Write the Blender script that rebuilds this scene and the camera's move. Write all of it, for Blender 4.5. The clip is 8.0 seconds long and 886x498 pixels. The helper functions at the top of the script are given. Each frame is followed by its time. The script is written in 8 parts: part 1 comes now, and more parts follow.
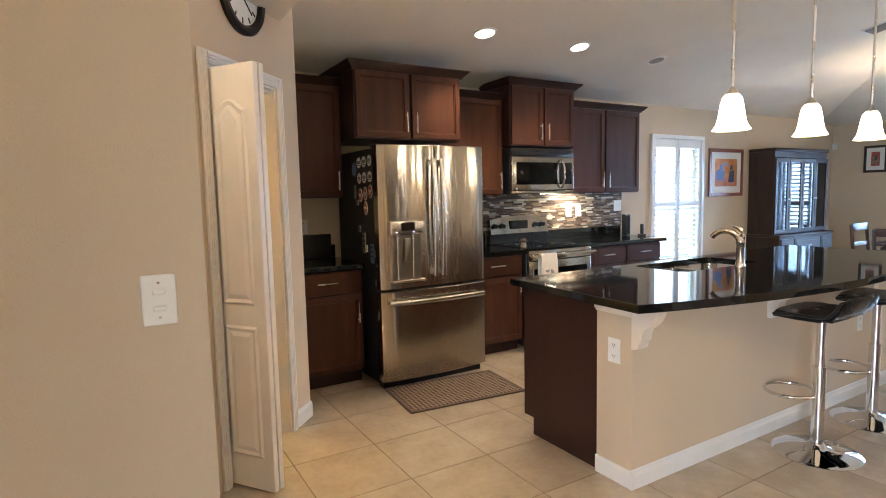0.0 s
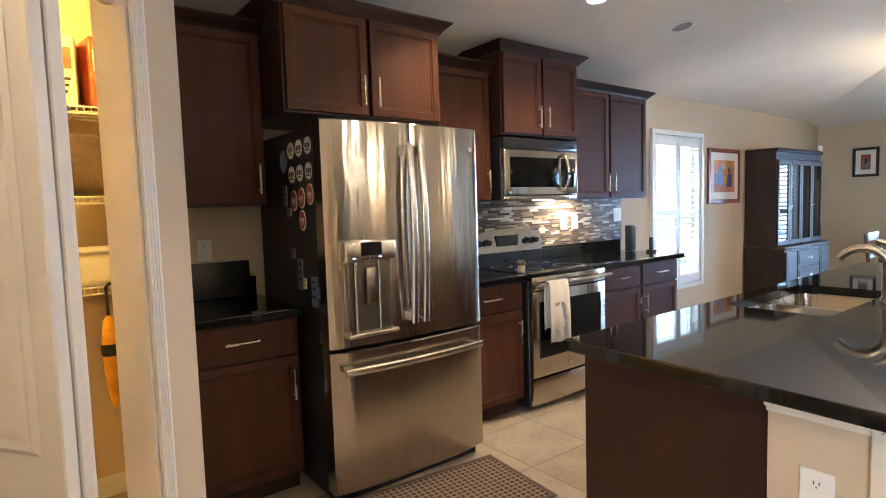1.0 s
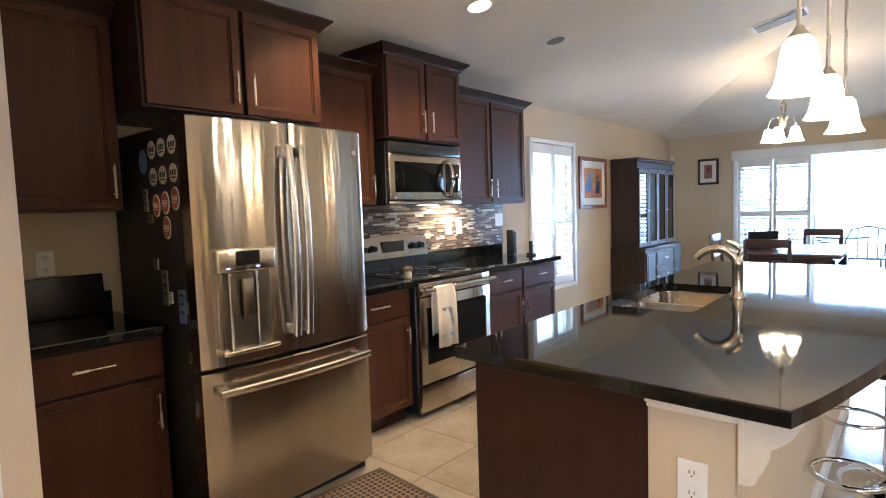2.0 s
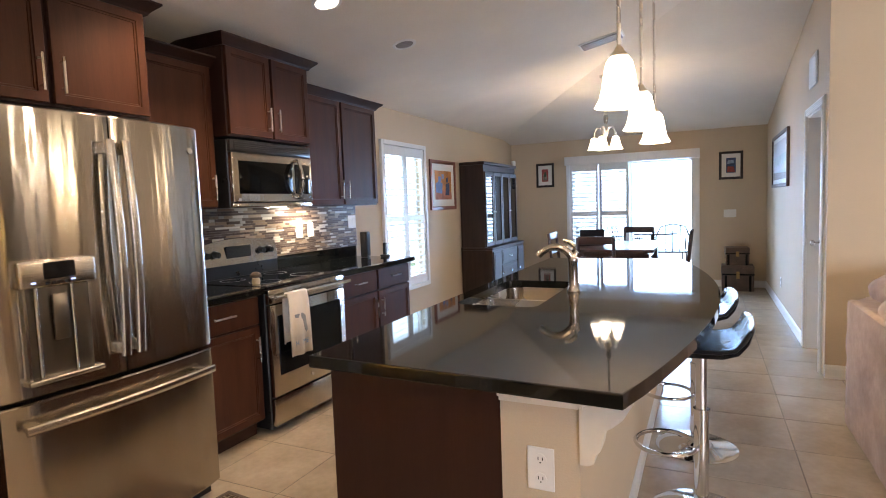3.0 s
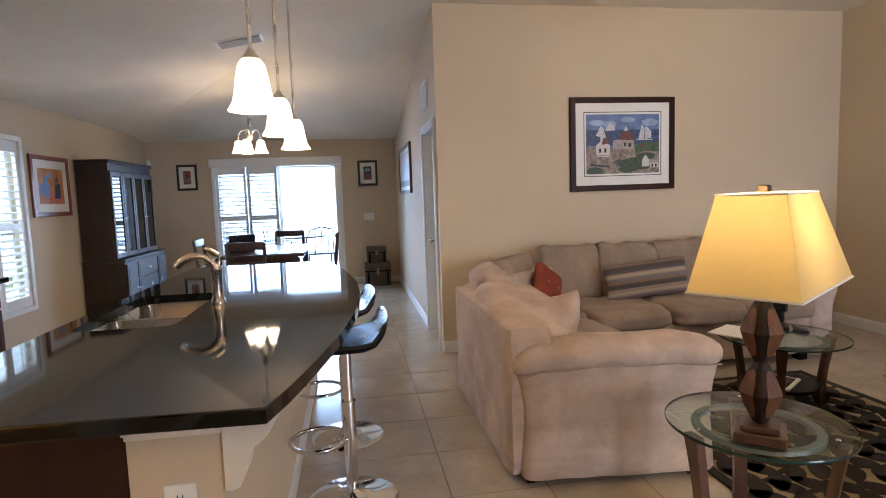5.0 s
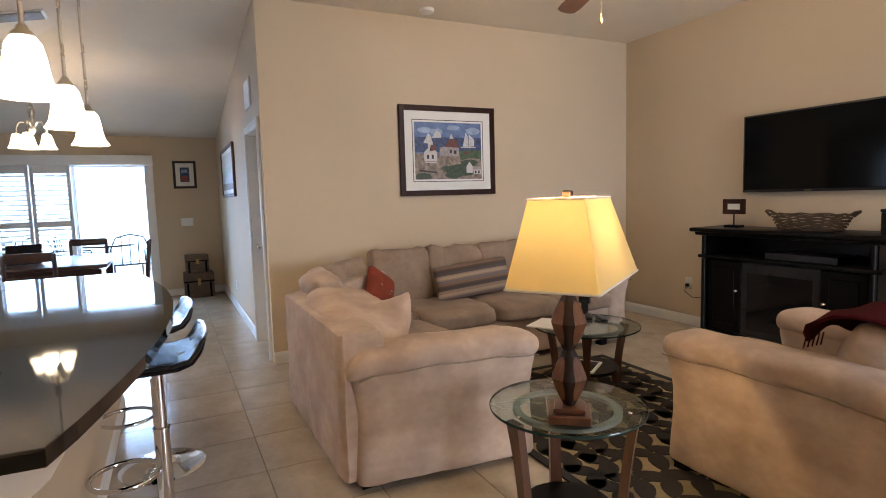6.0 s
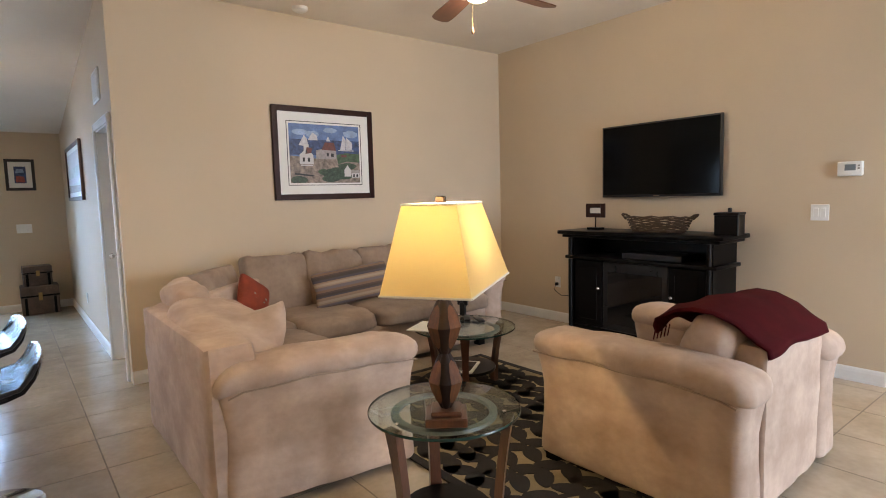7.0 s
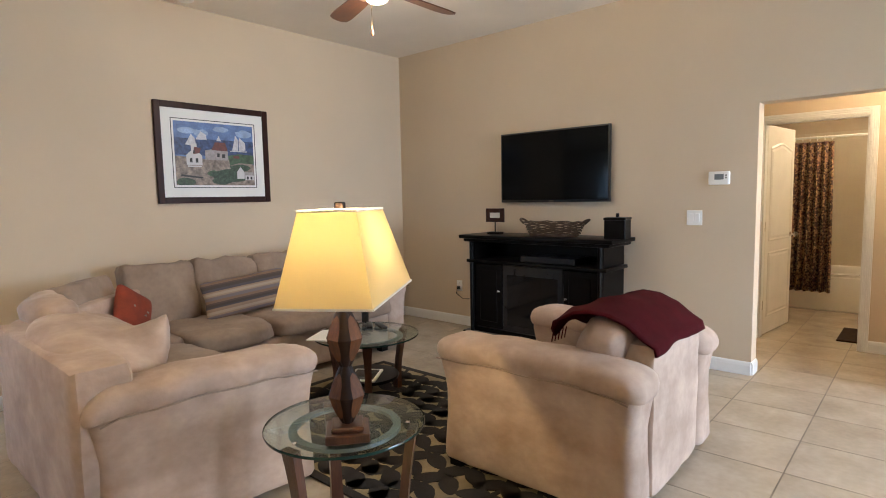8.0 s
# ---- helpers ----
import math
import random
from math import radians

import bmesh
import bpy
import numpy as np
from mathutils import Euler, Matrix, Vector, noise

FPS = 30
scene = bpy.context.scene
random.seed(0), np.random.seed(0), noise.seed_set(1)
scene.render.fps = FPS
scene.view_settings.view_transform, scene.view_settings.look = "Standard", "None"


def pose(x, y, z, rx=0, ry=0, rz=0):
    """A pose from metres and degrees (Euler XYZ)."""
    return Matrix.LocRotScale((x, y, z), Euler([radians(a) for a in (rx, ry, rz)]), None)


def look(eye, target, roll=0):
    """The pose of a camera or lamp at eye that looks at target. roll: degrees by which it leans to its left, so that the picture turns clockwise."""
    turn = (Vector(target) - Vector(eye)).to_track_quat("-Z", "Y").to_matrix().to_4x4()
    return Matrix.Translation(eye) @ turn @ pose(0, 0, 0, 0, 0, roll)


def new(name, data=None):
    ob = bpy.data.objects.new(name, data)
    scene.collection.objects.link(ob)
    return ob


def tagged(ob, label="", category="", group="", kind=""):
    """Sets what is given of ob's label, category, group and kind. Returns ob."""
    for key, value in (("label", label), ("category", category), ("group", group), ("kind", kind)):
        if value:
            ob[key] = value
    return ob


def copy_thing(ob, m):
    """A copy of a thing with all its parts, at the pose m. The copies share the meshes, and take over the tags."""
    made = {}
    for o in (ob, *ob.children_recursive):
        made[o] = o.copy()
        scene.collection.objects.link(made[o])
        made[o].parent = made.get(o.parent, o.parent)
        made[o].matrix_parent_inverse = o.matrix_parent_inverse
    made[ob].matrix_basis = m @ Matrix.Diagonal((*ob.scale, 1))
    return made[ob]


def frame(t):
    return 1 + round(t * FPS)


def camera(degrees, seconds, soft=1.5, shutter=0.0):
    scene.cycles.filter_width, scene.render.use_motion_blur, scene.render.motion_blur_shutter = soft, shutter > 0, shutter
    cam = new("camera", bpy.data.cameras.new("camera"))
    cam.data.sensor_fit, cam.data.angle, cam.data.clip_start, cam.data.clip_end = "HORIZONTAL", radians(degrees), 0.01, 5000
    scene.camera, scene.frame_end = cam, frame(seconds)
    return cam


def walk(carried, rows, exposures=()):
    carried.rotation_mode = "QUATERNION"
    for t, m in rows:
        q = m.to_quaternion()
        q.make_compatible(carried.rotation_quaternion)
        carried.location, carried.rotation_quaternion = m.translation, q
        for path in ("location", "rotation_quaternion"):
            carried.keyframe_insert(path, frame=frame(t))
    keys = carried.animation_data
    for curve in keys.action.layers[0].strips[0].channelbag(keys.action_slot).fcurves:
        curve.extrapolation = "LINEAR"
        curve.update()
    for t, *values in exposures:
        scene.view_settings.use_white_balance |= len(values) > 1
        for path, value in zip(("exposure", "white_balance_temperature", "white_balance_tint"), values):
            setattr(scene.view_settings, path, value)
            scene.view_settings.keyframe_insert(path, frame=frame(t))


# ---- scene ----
cam = camera(77.3, 8.0, soft=1.0)
PATH = [
    (0, (1.087, 2.566, 1.398), (2.103, 4.279, 1.206), -1.3),
    (0.1, (1.197, 2.805, 1.39), (2.251, 4.495, 1.203), -1.2),
    (0.2, (1.311, 3.04, 1.39), (2.39, 4.715, 1.209), -1.2),
    (0.3, (1.398, 3.263, 1.404), (2.492, 4.927, 1.223), -1.3),
    (0.4, (1.446, 3.453, 1.41), (2.553, 5.109, 1.229), -1.1),
    (0.6, (1.533, 3.726, 1.394), (2.66, 5.371, 1.229), -1.4),
    (0.8, (1.594, 3.853, 1.367), (2.761, 5.471, 1.213), -1.7),
    (1.2, (1.629, 3.901, 1.36), (2.893, 5.444, 1.209), -1.8),
    (1.5, (1.643, 3.924, 1.36), (2.997, 5.389, 1.213), -1.8),
    (3, (1.686, 3.971, 1.365), (3.485, 4.83, 1.207), -2.1),
    (3.5, (1.7, 3.968, 1.368), (3.597, 4.58, 1.202), -2.1),
    (4, (1.723, 3.96, 1.372), (3.686, 4.302, 1.196), -2.2),
    (4.5, (1.736, 3.947, 1.371), (3.728, 3.968, 1.189), -2.1),
    (5, (1.73, 3.933, 1.372), (3.696, 3.615, 1.183), -2.0),
    (5.2, (1.73, 3.927, 1.372), (3.669, 3.477, 1.182), -2.0),
    (6.5, (1.749, 3.891, 1.364), (3.425, 2.815, 1.174), -1.5),
    (7, (1.746, 3.87, 1.372), (3.308, 2.635, 1.182), -1.5),
    (7.5, (1.74, 3.842, 1.383), (3.178, 2.465, 1.194), -1.4),
    (8, (1.783, 3.831, 1.382), (3.104, 2.341, 1.196), -1.1),
]
walk(cam, [(t, look(eye, target, roll)) for t, eye, target, roll in PATH],
     [(0, 0.36, 6550, 12), (0.5, 0.5, 6550, 11), (1.5, 0.5, 6500, 11), (3, 0.15, 6850, 18), (4.2, -0.25, 6950, 19), (5, -0.33, 6950, 18), (6.5, -0.2, 7150, 16), (8, -0.05, 6350, 11)])

# ---- world and sun ----
world = bpy.data.worlds.new("world")
scene.world = world
world.use_nodes = True
wn = world.node_tree
sky = wn.nodes.new("ShaderNodeTexSky")
sky.sky_type, sky.sun_disc = "NISHITA", False
sky.sun_elevation, sky.sun_rotation = radians(52), radians(180)
wn.nodes["Background"].inputs["Strength"].default_value = 0.15
wn.links.new(sky.outputs[0], wn.nodes["Background"].inputs["Color"])

SUN_POWER = 4.0
sun = new("sun", bpy.data.lights.new("sun", "SUN"))
sun.data.energy, sun.data.angle, sun.data.color = SUN_POWER, radians(0.5), (1.0, 0.95, 0.88)
sun.matrix_world = look((6, -14, 18), (6, 0, 0))


def lamp(name, kind, place, watts, color, size=0.1, target=None, size_y=None):
    data = bpy.data.lights.new(name, kind)
    data.energy, data.color = watts, color
    ob = new(name, data)
    if kind == "AREA":
        data.shape, data.size, data.size_y = "RECTANGLE", size, size_y or size
    else:
        data.shadow_soft_size = size
    ob.matrix_world = look(place, target) if target else pose(*place)
    return ob


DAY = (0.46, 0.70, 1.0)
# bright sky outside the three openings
lamp("north_sky", "AREA", (7.1, 10.0, 2.2), 950, DAY, 5.0, (7.1, 6.0, 1.4), 4.0)
lamp("east_sky", "AREA", (14.6, 5.0, 2.0), 2700, (0.32, 0.58, 1.0), 6.0, (9.0, 5.0, 1.4), 4.4)
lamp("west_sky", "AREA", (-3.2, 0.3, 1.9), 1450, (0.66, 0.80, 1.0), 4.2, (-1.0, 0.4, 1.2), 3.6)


# ---- materials ----
def material(name, base, rough=0.5, metal=0.0, var=0.12, scale=4.0, fine=60.0, bump=0.02, stretch=(1, 1, 1),
             random_value=0.0, island=0.0, brushed=False, spec=0.5, coat=0.0, second=None, aniso=0.0, sheen=0.0, rough_var=0.08, contrast=(0.3, 0.7)):
    m = bpy.data.materials.new(name)
    m.use_nodes = True
    n, l = m.node_tree.nodes, m.node_tree.links
    b = n["Principled BSDF"]
    b.inputs["Metallic"].default_value, b.inputs["Specular IOR Level"].default_value = metal, spec
    b.inputs["Coat Weight"].default_value, b.inputs["Anisotropic"].default_value = coat, aniso
    b.inputs["Sheen Weight"].default_value = sheen
    co = n.new("ShaderNodeTexCoord")
    mp = n.new("ShaderNodeMapping")
    mp.inputs["Scale"].default_value = stretch
    l.new(co.outputs["Object"], mp.inputs["Vector"])
    vec = mp.outputs["Vector"]
    if random_value or island:
        if random_value:
            rnd = n.new("ShaderNodeObjectInfo").outputs["Random"]
        else:
            rnd = n.new("ShaderNodeNewGeometry").outputs["Random Per Island"]
        off = n.new("ShaderNodeVectorMath")
        off.operation = "SCALE"
        off.inputs[0].default_value = (37.0, 61.0, 19.0)
        l.new(rnd, off.inputs["Scale"])
        add = n.new("ShaderNodeVectorMath")
        l.new(vec, add.inputs[0])
        l.new(off.outputs[0], add.inputs[1])
        vec = add.outputs[0]
    big = n.new("ShaderNodeTexNoise")
    big.inputs["Scale"].default_value, big.inputs["Detail"].default_value = scale, 5
    l.new(vec, big.inputs["Vector"])
    small = n.new("ShaderNodeTexNoise")
    small.inputs["Scale"].default_value, small.inputs["Detail"].default_value = fine, 3
    l.new(vec, small.inputs["Vector"])
    ramp = n.new("ShaderNodeValToRGB")
    dark = tuple(c * (1 - var) for c in base)
    light = second or tuple(min(1, c * (1 + var)) for c in base)
    ramp.color_ramp.elements[0].color, ramp.color_ramp.elements[1].color = (*dark, 1), (*light, 1)
    ramp.color_ramp.elements[0].position, ramp.color_ramp.elements[1].position = contrast
    l.new(big.outputs["Fac"], ramp.inputs["Fac"])
    grain = n.new("ShaderNodeMapRange")
    grain.inputs["From Min"].default_value, grain.inputs["From Max"].default_value = 0.25, 0.75
    grain.inputs["To Min"].default_value, grain.inputs["To Max"].default_value = 1 - var * 0.5, 1 + var * 0.5
    l.new(small.outputs["Fac"], grain.inputs["Value"])
    mix = n.new("ShaderNodeVectorMath")
    mix.operation = "MULTIPLY"
    l.new(ramp.outputs["Color"], mix.inputs[0])
    l.new(grain.outputs[0], mix.inputs[1])
    out = mix.outputs[0]
    if random_value or island:
        hsv = n.new("ShaderNodeHueSaturation")
        mr = n.new("ShaderNodeMapRange")
        w = random_value or island
        mr.inputs["To Min"].default_value, mr.inputs["To Max"].default_value = 1 - w, 1 + w
        l.new(rnd, mr.inputs["Value"])
        l.new(mr.outputs[0], hsv.inputs["Value"])
        l.new(out, hsv.inputs["Color"])
        out = hsv.outputs["Color"]
    l.new(out, b.inputs["Base Color"])
    rr = n.new("ShaderNodeMapRange")
    rr.inputs["To Min"].default_value, rr.inputs["To Max"].default_value = max(0.02, rough - rough_var), min(1, rough + rough_var)
    l.new(big.outputs["Fac"], rr.inputs["Value"])
    l.new(rr.outputs[0], b.inputs["Roughness"])
    if brushed:     # highlights stretch upright
        tg = n.new("ShaderNodeCombineXYZ")
        tg.inputs[2].default_value = 1.0
        l.new(tg.outputs[0], b.inputs["Tangent"])
    if bump:
        bp = n.new("ShaderNodeBump")
        bp.inputs["Strength"].default_value, bp.inputs["Distance"].default_value = min(1, bump * 10), 0.004
        l.new(small.outputs["Fac"], bp.inputs["Height"])
        l.new(bp.outputs[0], b.inputs["Normal"])
    return m


def glowing(name, color, strength, base=(0.9, 0.85, 0.75)):
    m = material(name, base, 0.5, var=0.04, bump=0)
    b = m.node_tree.nodes["Principled BSDF"]
    b.inputs["Emission Color"].default_value, b.inputs["Emission Strength"].default_value = (*color, 1), strength
    return m


def clear_glass(name, tint=(1, 1, 1), gloss=0.12):
    """Thin pane: mostly clear, with a mirror sheen that grows at grazing angles."""
    m = bpy.data.materials.new(name)
    m.use_nodes = True
    n, l = m.node_tree.nodes, m.node_tree.links
    n.remove(n["Principled BSDF"])
    tr, gl = n.new("ShaderNodeBsdfTransparent"), n.new("ShaderNodeBsdfGlossy")
    tr.inputs[0].default_value = (*tint, 1)
    gl.inputs["Roughness"].default_value = 0.03
    lw, pw, fr = n.new("ShaderNodeLayerWeight"), n.new("ShaderNodeMath"), n.new("ShaderNodeMapRange")
    pw.operation = "POWER"
    pw.inputs[1].default_value = 4.0
    fr.inputs["To Min"].default_value, fr.inputs["To Max"].default_value = 0.04, 0.45 + gloss
    l.new(lw.outputs["Facing"], pw.inputs[0])
    l.new(pw.outputs[0], fr.inputs["Value"])
    mx = n.new("ShaderNodeMixShader")
    l.new(fr.outputs[0], mx.inputs[0])
    l.new(tr.outputs[0], mx.inputs[1])
    l.new(gl.outputs[0], mx.inputs[2])
    l.new(mx.outputs[0], n["Material Output"].inputs["Surface"])
    return m


WALL = material("wall_paint", (0.58, 0.466, 0.335), 0.75, var=0.04, scale=1.2, fine=220, bump=0.025)
CEIL = material("ceiling_paint", (0.76, 0.70, 0.62), 0.85, var=0.04, scale=2.0, fine=90, bump=0.06)
TRIM = material("white_trim", (0.74, 0.73, 0.71), 0.35, var=0.03, scale=6, fine=80, bump=0.005)
CREAM = material("cream_trim", (0.73, 0.66, 0.56), 0.45, var=0.03, scale=6, fine=80, bump=0.005)
DOORW = material("white_door", (0.78, 0.75, 0.70), 0.4, var=0.04, scale=5, fine=70, bump=0.01)
TILE = material("floor_tile", (0.43, 0.355, 0.27), 0.18, var=0.13, scale=4.5, fine=30, bump=0.006, random_value=0.05, second=(0.50, 0.42, 0.33), rough_var=0.05, contrast=(0.25, 0.75))
GROUT = material("grout", (0.20, 0.165, 0.125), 0.9, var=0.2, scale=9, fine=120, bump=0.03)
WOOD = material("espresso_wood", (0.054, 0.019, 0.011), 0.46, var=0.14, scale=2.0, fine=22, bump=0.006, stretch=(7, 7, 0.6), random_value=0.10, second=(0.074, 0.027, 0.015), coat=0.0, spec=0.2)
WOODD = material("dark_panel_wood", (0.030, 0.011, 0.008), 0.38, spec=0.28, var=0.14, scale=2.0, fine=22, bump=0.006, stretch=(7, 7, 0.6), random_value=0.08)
BLACKW = material("black_wood", (0.003, 0.0022, 0.002), 0.36, spec=0.12, var=0.3, scale=3, fine=40, bump=0.008, stretch=(1, 1, 6))
TABLEW = material("walnut_wood", (0.075, 0.028, 0.015), 0.32, var=0.35, scale=3, fine=30, bump=0.01, stretch=(7, 7, 0.8), coat=0.2)
TRUNKW = material("trunk_leather", (0.085, 0.055, 0.04), 0.6, var=0.35, scale=8, fine=60, bump=0.03)
GRANITE = material("black_granite", (0.006, 0.007, 0.007), 0.045, var=0.4, scale=190, fine=420, bump=0.0, second=(0.016, 0.018, 0.017), rough_var=0.015, contrast=(0.5, 0.8))
STEEL = material("brushed_steel", (0.47, 0.425, 0.37), 0.15, metal=1.0, var=0.06, scale=1.2, fine=1.0, bump=0.1, stretch=(7.5, 7.5, 1.1), aniso=0.92, brushed=True, rough_var=0.03)
STEELH = material("polished_steel", (0.58, 0.54, 0.48), 0.24, metal=1.0, var=0.05, scale=5, fine=50, bump=0.0)
NICKEL = material("satin_nickel", (0.62, 0.58, 0.52), 0.28, metal=1.0, var=0.06, scale=5, fine=60, bump=0.0)
CHROME = material("chrome", (0.78, 0.78, 0.79), 0.06, metal=1.0, var=0.03, scale=4, fine=50, bump=0.0, rough_var=0.02)
BLACKP = material("black_plastic", (0.010, 0.010, 0.011), 0.3, var=0.2, scale=9, fine=90, bump=0.004)
BLACKG = material("black_glass", (0.006, 0.006, 0.007), 0.05, var=0.1, scale=4, fine=60, bump=0, rough_var=0.02)
TVGLASS = material("tv_screen", (0.003, 0.003, 0.003), 0.10, var=0.1, scale=4, fine=60, bump=0, rough_var=0.02, spec=0.12)
CASE = material("fridge_case", (0.016, 0.015, 0.015), 0.5, var=0.2, scale=9, fine=240, bump=0.03)
WHITEP = material("white_plastic", (0.80, 0.79, 0.76), 0.35, var=0.03, scale=8, fine=80, bump=0.002)
SUEDE = material("tan_microsuede", (0.40, 0.285, 0.22), 0.92, var=0.12, scale=4.2, fine=26, bump=0.05, stretch=(1.0, 1.0, 1.25), sheen=0.10, second=(0.50, 0.38, 0.303), spec=0.15, contrast=(0.34, 0.66))
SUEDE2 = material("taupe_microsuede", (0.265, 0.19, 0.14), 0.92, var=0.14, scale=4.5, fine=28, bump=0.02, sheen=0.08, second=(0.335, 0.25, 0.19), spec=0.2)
GLASS = clear_glass("pane_glass")
TGLASS = clear_glass("table_glass", (0.86, 0.93, 0.90), 0.2)
SHADE_ON = glowing("lit_frosted_shade", (1.0, 0.86, 0.62), 9.0)
BULB = glowing("lit_lens", (1.0, 0.9, 0.72), 14.0)


SKYLIT = glowing("bright_haze", (0.50, 0.76, 1.0), 3.4, (0.7, 0.8, 0.9))


# ---- building helpers ----
def box(bm, x0, x1, y0, y1, z0, z1, bevel=0.0, seg=1, turn=None):
    m = Matrix.Translation(((x0 + x1) / 2, (y0 + y1) / 2, (z0 + z1) / 2)) @ Matrix.Diagonal((abs(x1 - x0), abs(y1 - y0), abs(z1 - z0), 1))
    if turn is not None:
        m = turn @ m
    vs = bmesh.ops.create_cube(bm, size=1, matrix=m)["verts"]
    if bevel:
        es = list({e for v in vs for e in v.link_edges})
        bmesh.ops.bevel(bm, geom=es, offset=bevel, segments=seg, affect="EDGES", profile=0.5, clamp_overlap=True)
    return bm


def cyl(bm, p0, p1, r0, r1=None, seg=20):
    p0, p1 = Vector(p0), Vector(p1)
    d = p1 - p0
    m = Matrix.Translation((p0 + p1) / 2) @ d.to_track_quat("Z", "Y").to_matrix().to_4x4()
    bmesh.ops.create_cone(bm, cap_ends=True, segments=seg, radius1=r0, radius2=r0 if r1 is None else r1, depth=d.length, matrix=m)
    return bm


def lathe(bm, profile, seg=28, centre=(0, 0, 0)):
    """Turns a profile of (radius, height) round the z axis."""
    c = Vector(centre)
    rings = []
    for r, z in profile:
        rings.append([bm.verts.new(c + Vector((r * math.cos(2 * math.pi * i / seg), r * math.sin(2 * math.pi * i / seg), z))) for i in range(seg)])
    for a, b in zip(rings, rings[1:]):
        for i in range(seg):
            bm.faces.new((a[i], a[(i + 1) % seg], b[(i + 1) % seg], b[i]))
    return bm


def tube(bm, pts, r, seg=10, r_end=None):
    """A round bar along a line of points."""
    pts = [Vector(p) for p in pts]
    rings = []
    for i, p in enumerate(pts):
        d = (pts[min(i + 1, len(pts) - 1)] - pts[max(i - 1, 0)]).normalized()
        q = d.to_track_quat("Z", "Y")
        rad = r + ((r_end if r_end is not None else r) - r) * i / (len(pts) - 1)
        rings.append([bm.verts.new(p + q @ Vector((rad * math.cos(2 * math.pi * k / seg), rad * math.sin(2 * math.pi * k / seg), 0))) for k in range(seg)])
    for a, b in zip(rings, rings[1:]):
        for k in range(seg):
            bm.faces.new((a[k], a[(k + 1) % seg], b[(k + 1) % seg], b[k]))
    bm.faces.new(rings[0][::-1])
    bm.faces.new(rings[-1])
    return bm


def slab(bm, outline, z0, z1, bevel=0.0, seg=2):
    """A flat plate of any outline (list of x, y)."""
    lo = [bm.verts.new((x, y, z0)) for x, y in outline]
    hi = [bm.verts.new((x, y, z1)) for x, y in outline]
    k = len(outline)
    faces = [bm.faces.new(lo[::-1]), bm.faces.new(hi)]
    for i in range(k):
        faces.append(bm.faces.new((lo[i], lo[(i + 1) % k], hi[(i + 1) % k], hi[i])))
    if bevel:
        es = [e for f in faces[:2] for e in f.edges]
        bmesh.ops.bevel(bm, geom=es, offset=bevel, segments=seg, affect="EDGES", profile=0.5, clamp_overlap=True)
    return bm


def profile_x(bm, pts, x0, x1):
    """A shape of (y, z) points drawn out from x0 to x1."""
    a = [bm.verts.new((x0, y, z)) for y, z in pts]
    b = [bm.verts.new((x1, y, z)) for y, z in pts]
    k = len(pts)
    bm.faces.new(a)
    bm.faces.new(b[::-1])
    for i in range(k):
        bm.faces.new((a[i], b[i], b[(i + 1) % k], a[(i + 1) % k]))
    return bm


def cushion(bm, sx, sy, sz, centre=(0, 0, 0), power=4.0, lumps=0.012, cuts=9, seed=0.0, turn=None, sag=0.0):
    """A stuffed block with soft edges and an uneven skin."""
    start = len(bm.verts)
    bmesh.ops.create_cube(bm, size=2)
    bm.verts.ensure_lookup_table()
    vs = [v for v in bm.verts[start:]]
    es = list({e for v in vs for e in v.link_edges})
    bmesh.ops.subdivide_edges(bm, edges=es, cuts=cuts, use_grid_fill=True)
    bm.verts.ensure_lookup_table()
    for v in bm.verts[start:]:
        p = v.co.copy()
        n = (abs(p.x) ** power + abs(p.y) ** power + abs(p.z) ** power) ** (1 / power)
        p = p / n
        q = Vector((p.x * sx / 2, p.y * sy / 2, p.z * sz / 2))
        q += p * lumps * (noise.noise(q * 7 + Vector((seed, seed * 1.7, 3.1))) + 0.5 * noise.noise(q * 17 + Vector((seed, 1, seed))))
        if sag:
            q.z -= sag * max(0, p.z) * (1 - p.x * p.x) * (1 - p.y * p.y)
        q += Vector(centre)
        v.co = turn @ q if turn is not None else q
    return bm


def thing(name, label, category, place=(0, 0, 0), rz=0.0, group="", kind=""):
    ob = new(name)
    ob.empty_display_size = 0.1
    ob.matrix_world = pose(*place, 0, 0, rz)
    return tagged(ob, label, category, group, kind)


def part(name, bm, mat, parent=None, label="", smooth=False, place=None, angle=40):
    bmesh.ops.recalc_face_normals(bm, faces=bm.faces)
    me = bpy.data.meshes.new(name)
    bm.to_mesh(me)
    bm.free()
    me.materials.append(mat)
    if smooth:
        me.polygons.foreach_set("use_smooth", [True] * len(me.polygons))
        me.set_sharp_from_angle(angle=radians(angle))
    ob = new(name, me)
    if parent is not None:
        ob.parent = parent
    if place is not None:
        ob.matrix_basis = place
    if label:
        ob["label"] = label
    return ob


def B():
    return bmesh.new()


def setting(name, bm, mat, label, category, smooth=False):
    ob = part(name, bm, mat, None, "", smooth)
    return tagged(ob, label, category, "", "structure")


# ---- room shell ----
NORTH, EAST, SOUTH, WEST = 7.0, 10.87, -0.74, -1.0
COR = 3.19       # corridor wall face
PIC = 6.46       # living room picture wall face
WT = 0.15
TOP = 3.2

setting("subfloor", box(B(), WEST - 0.2, EAST + 0.2, -4.9, NORTH + 0.2, -0.2, -0.0015), GROUT, "dark grout bed under the floor tiles", "floor")

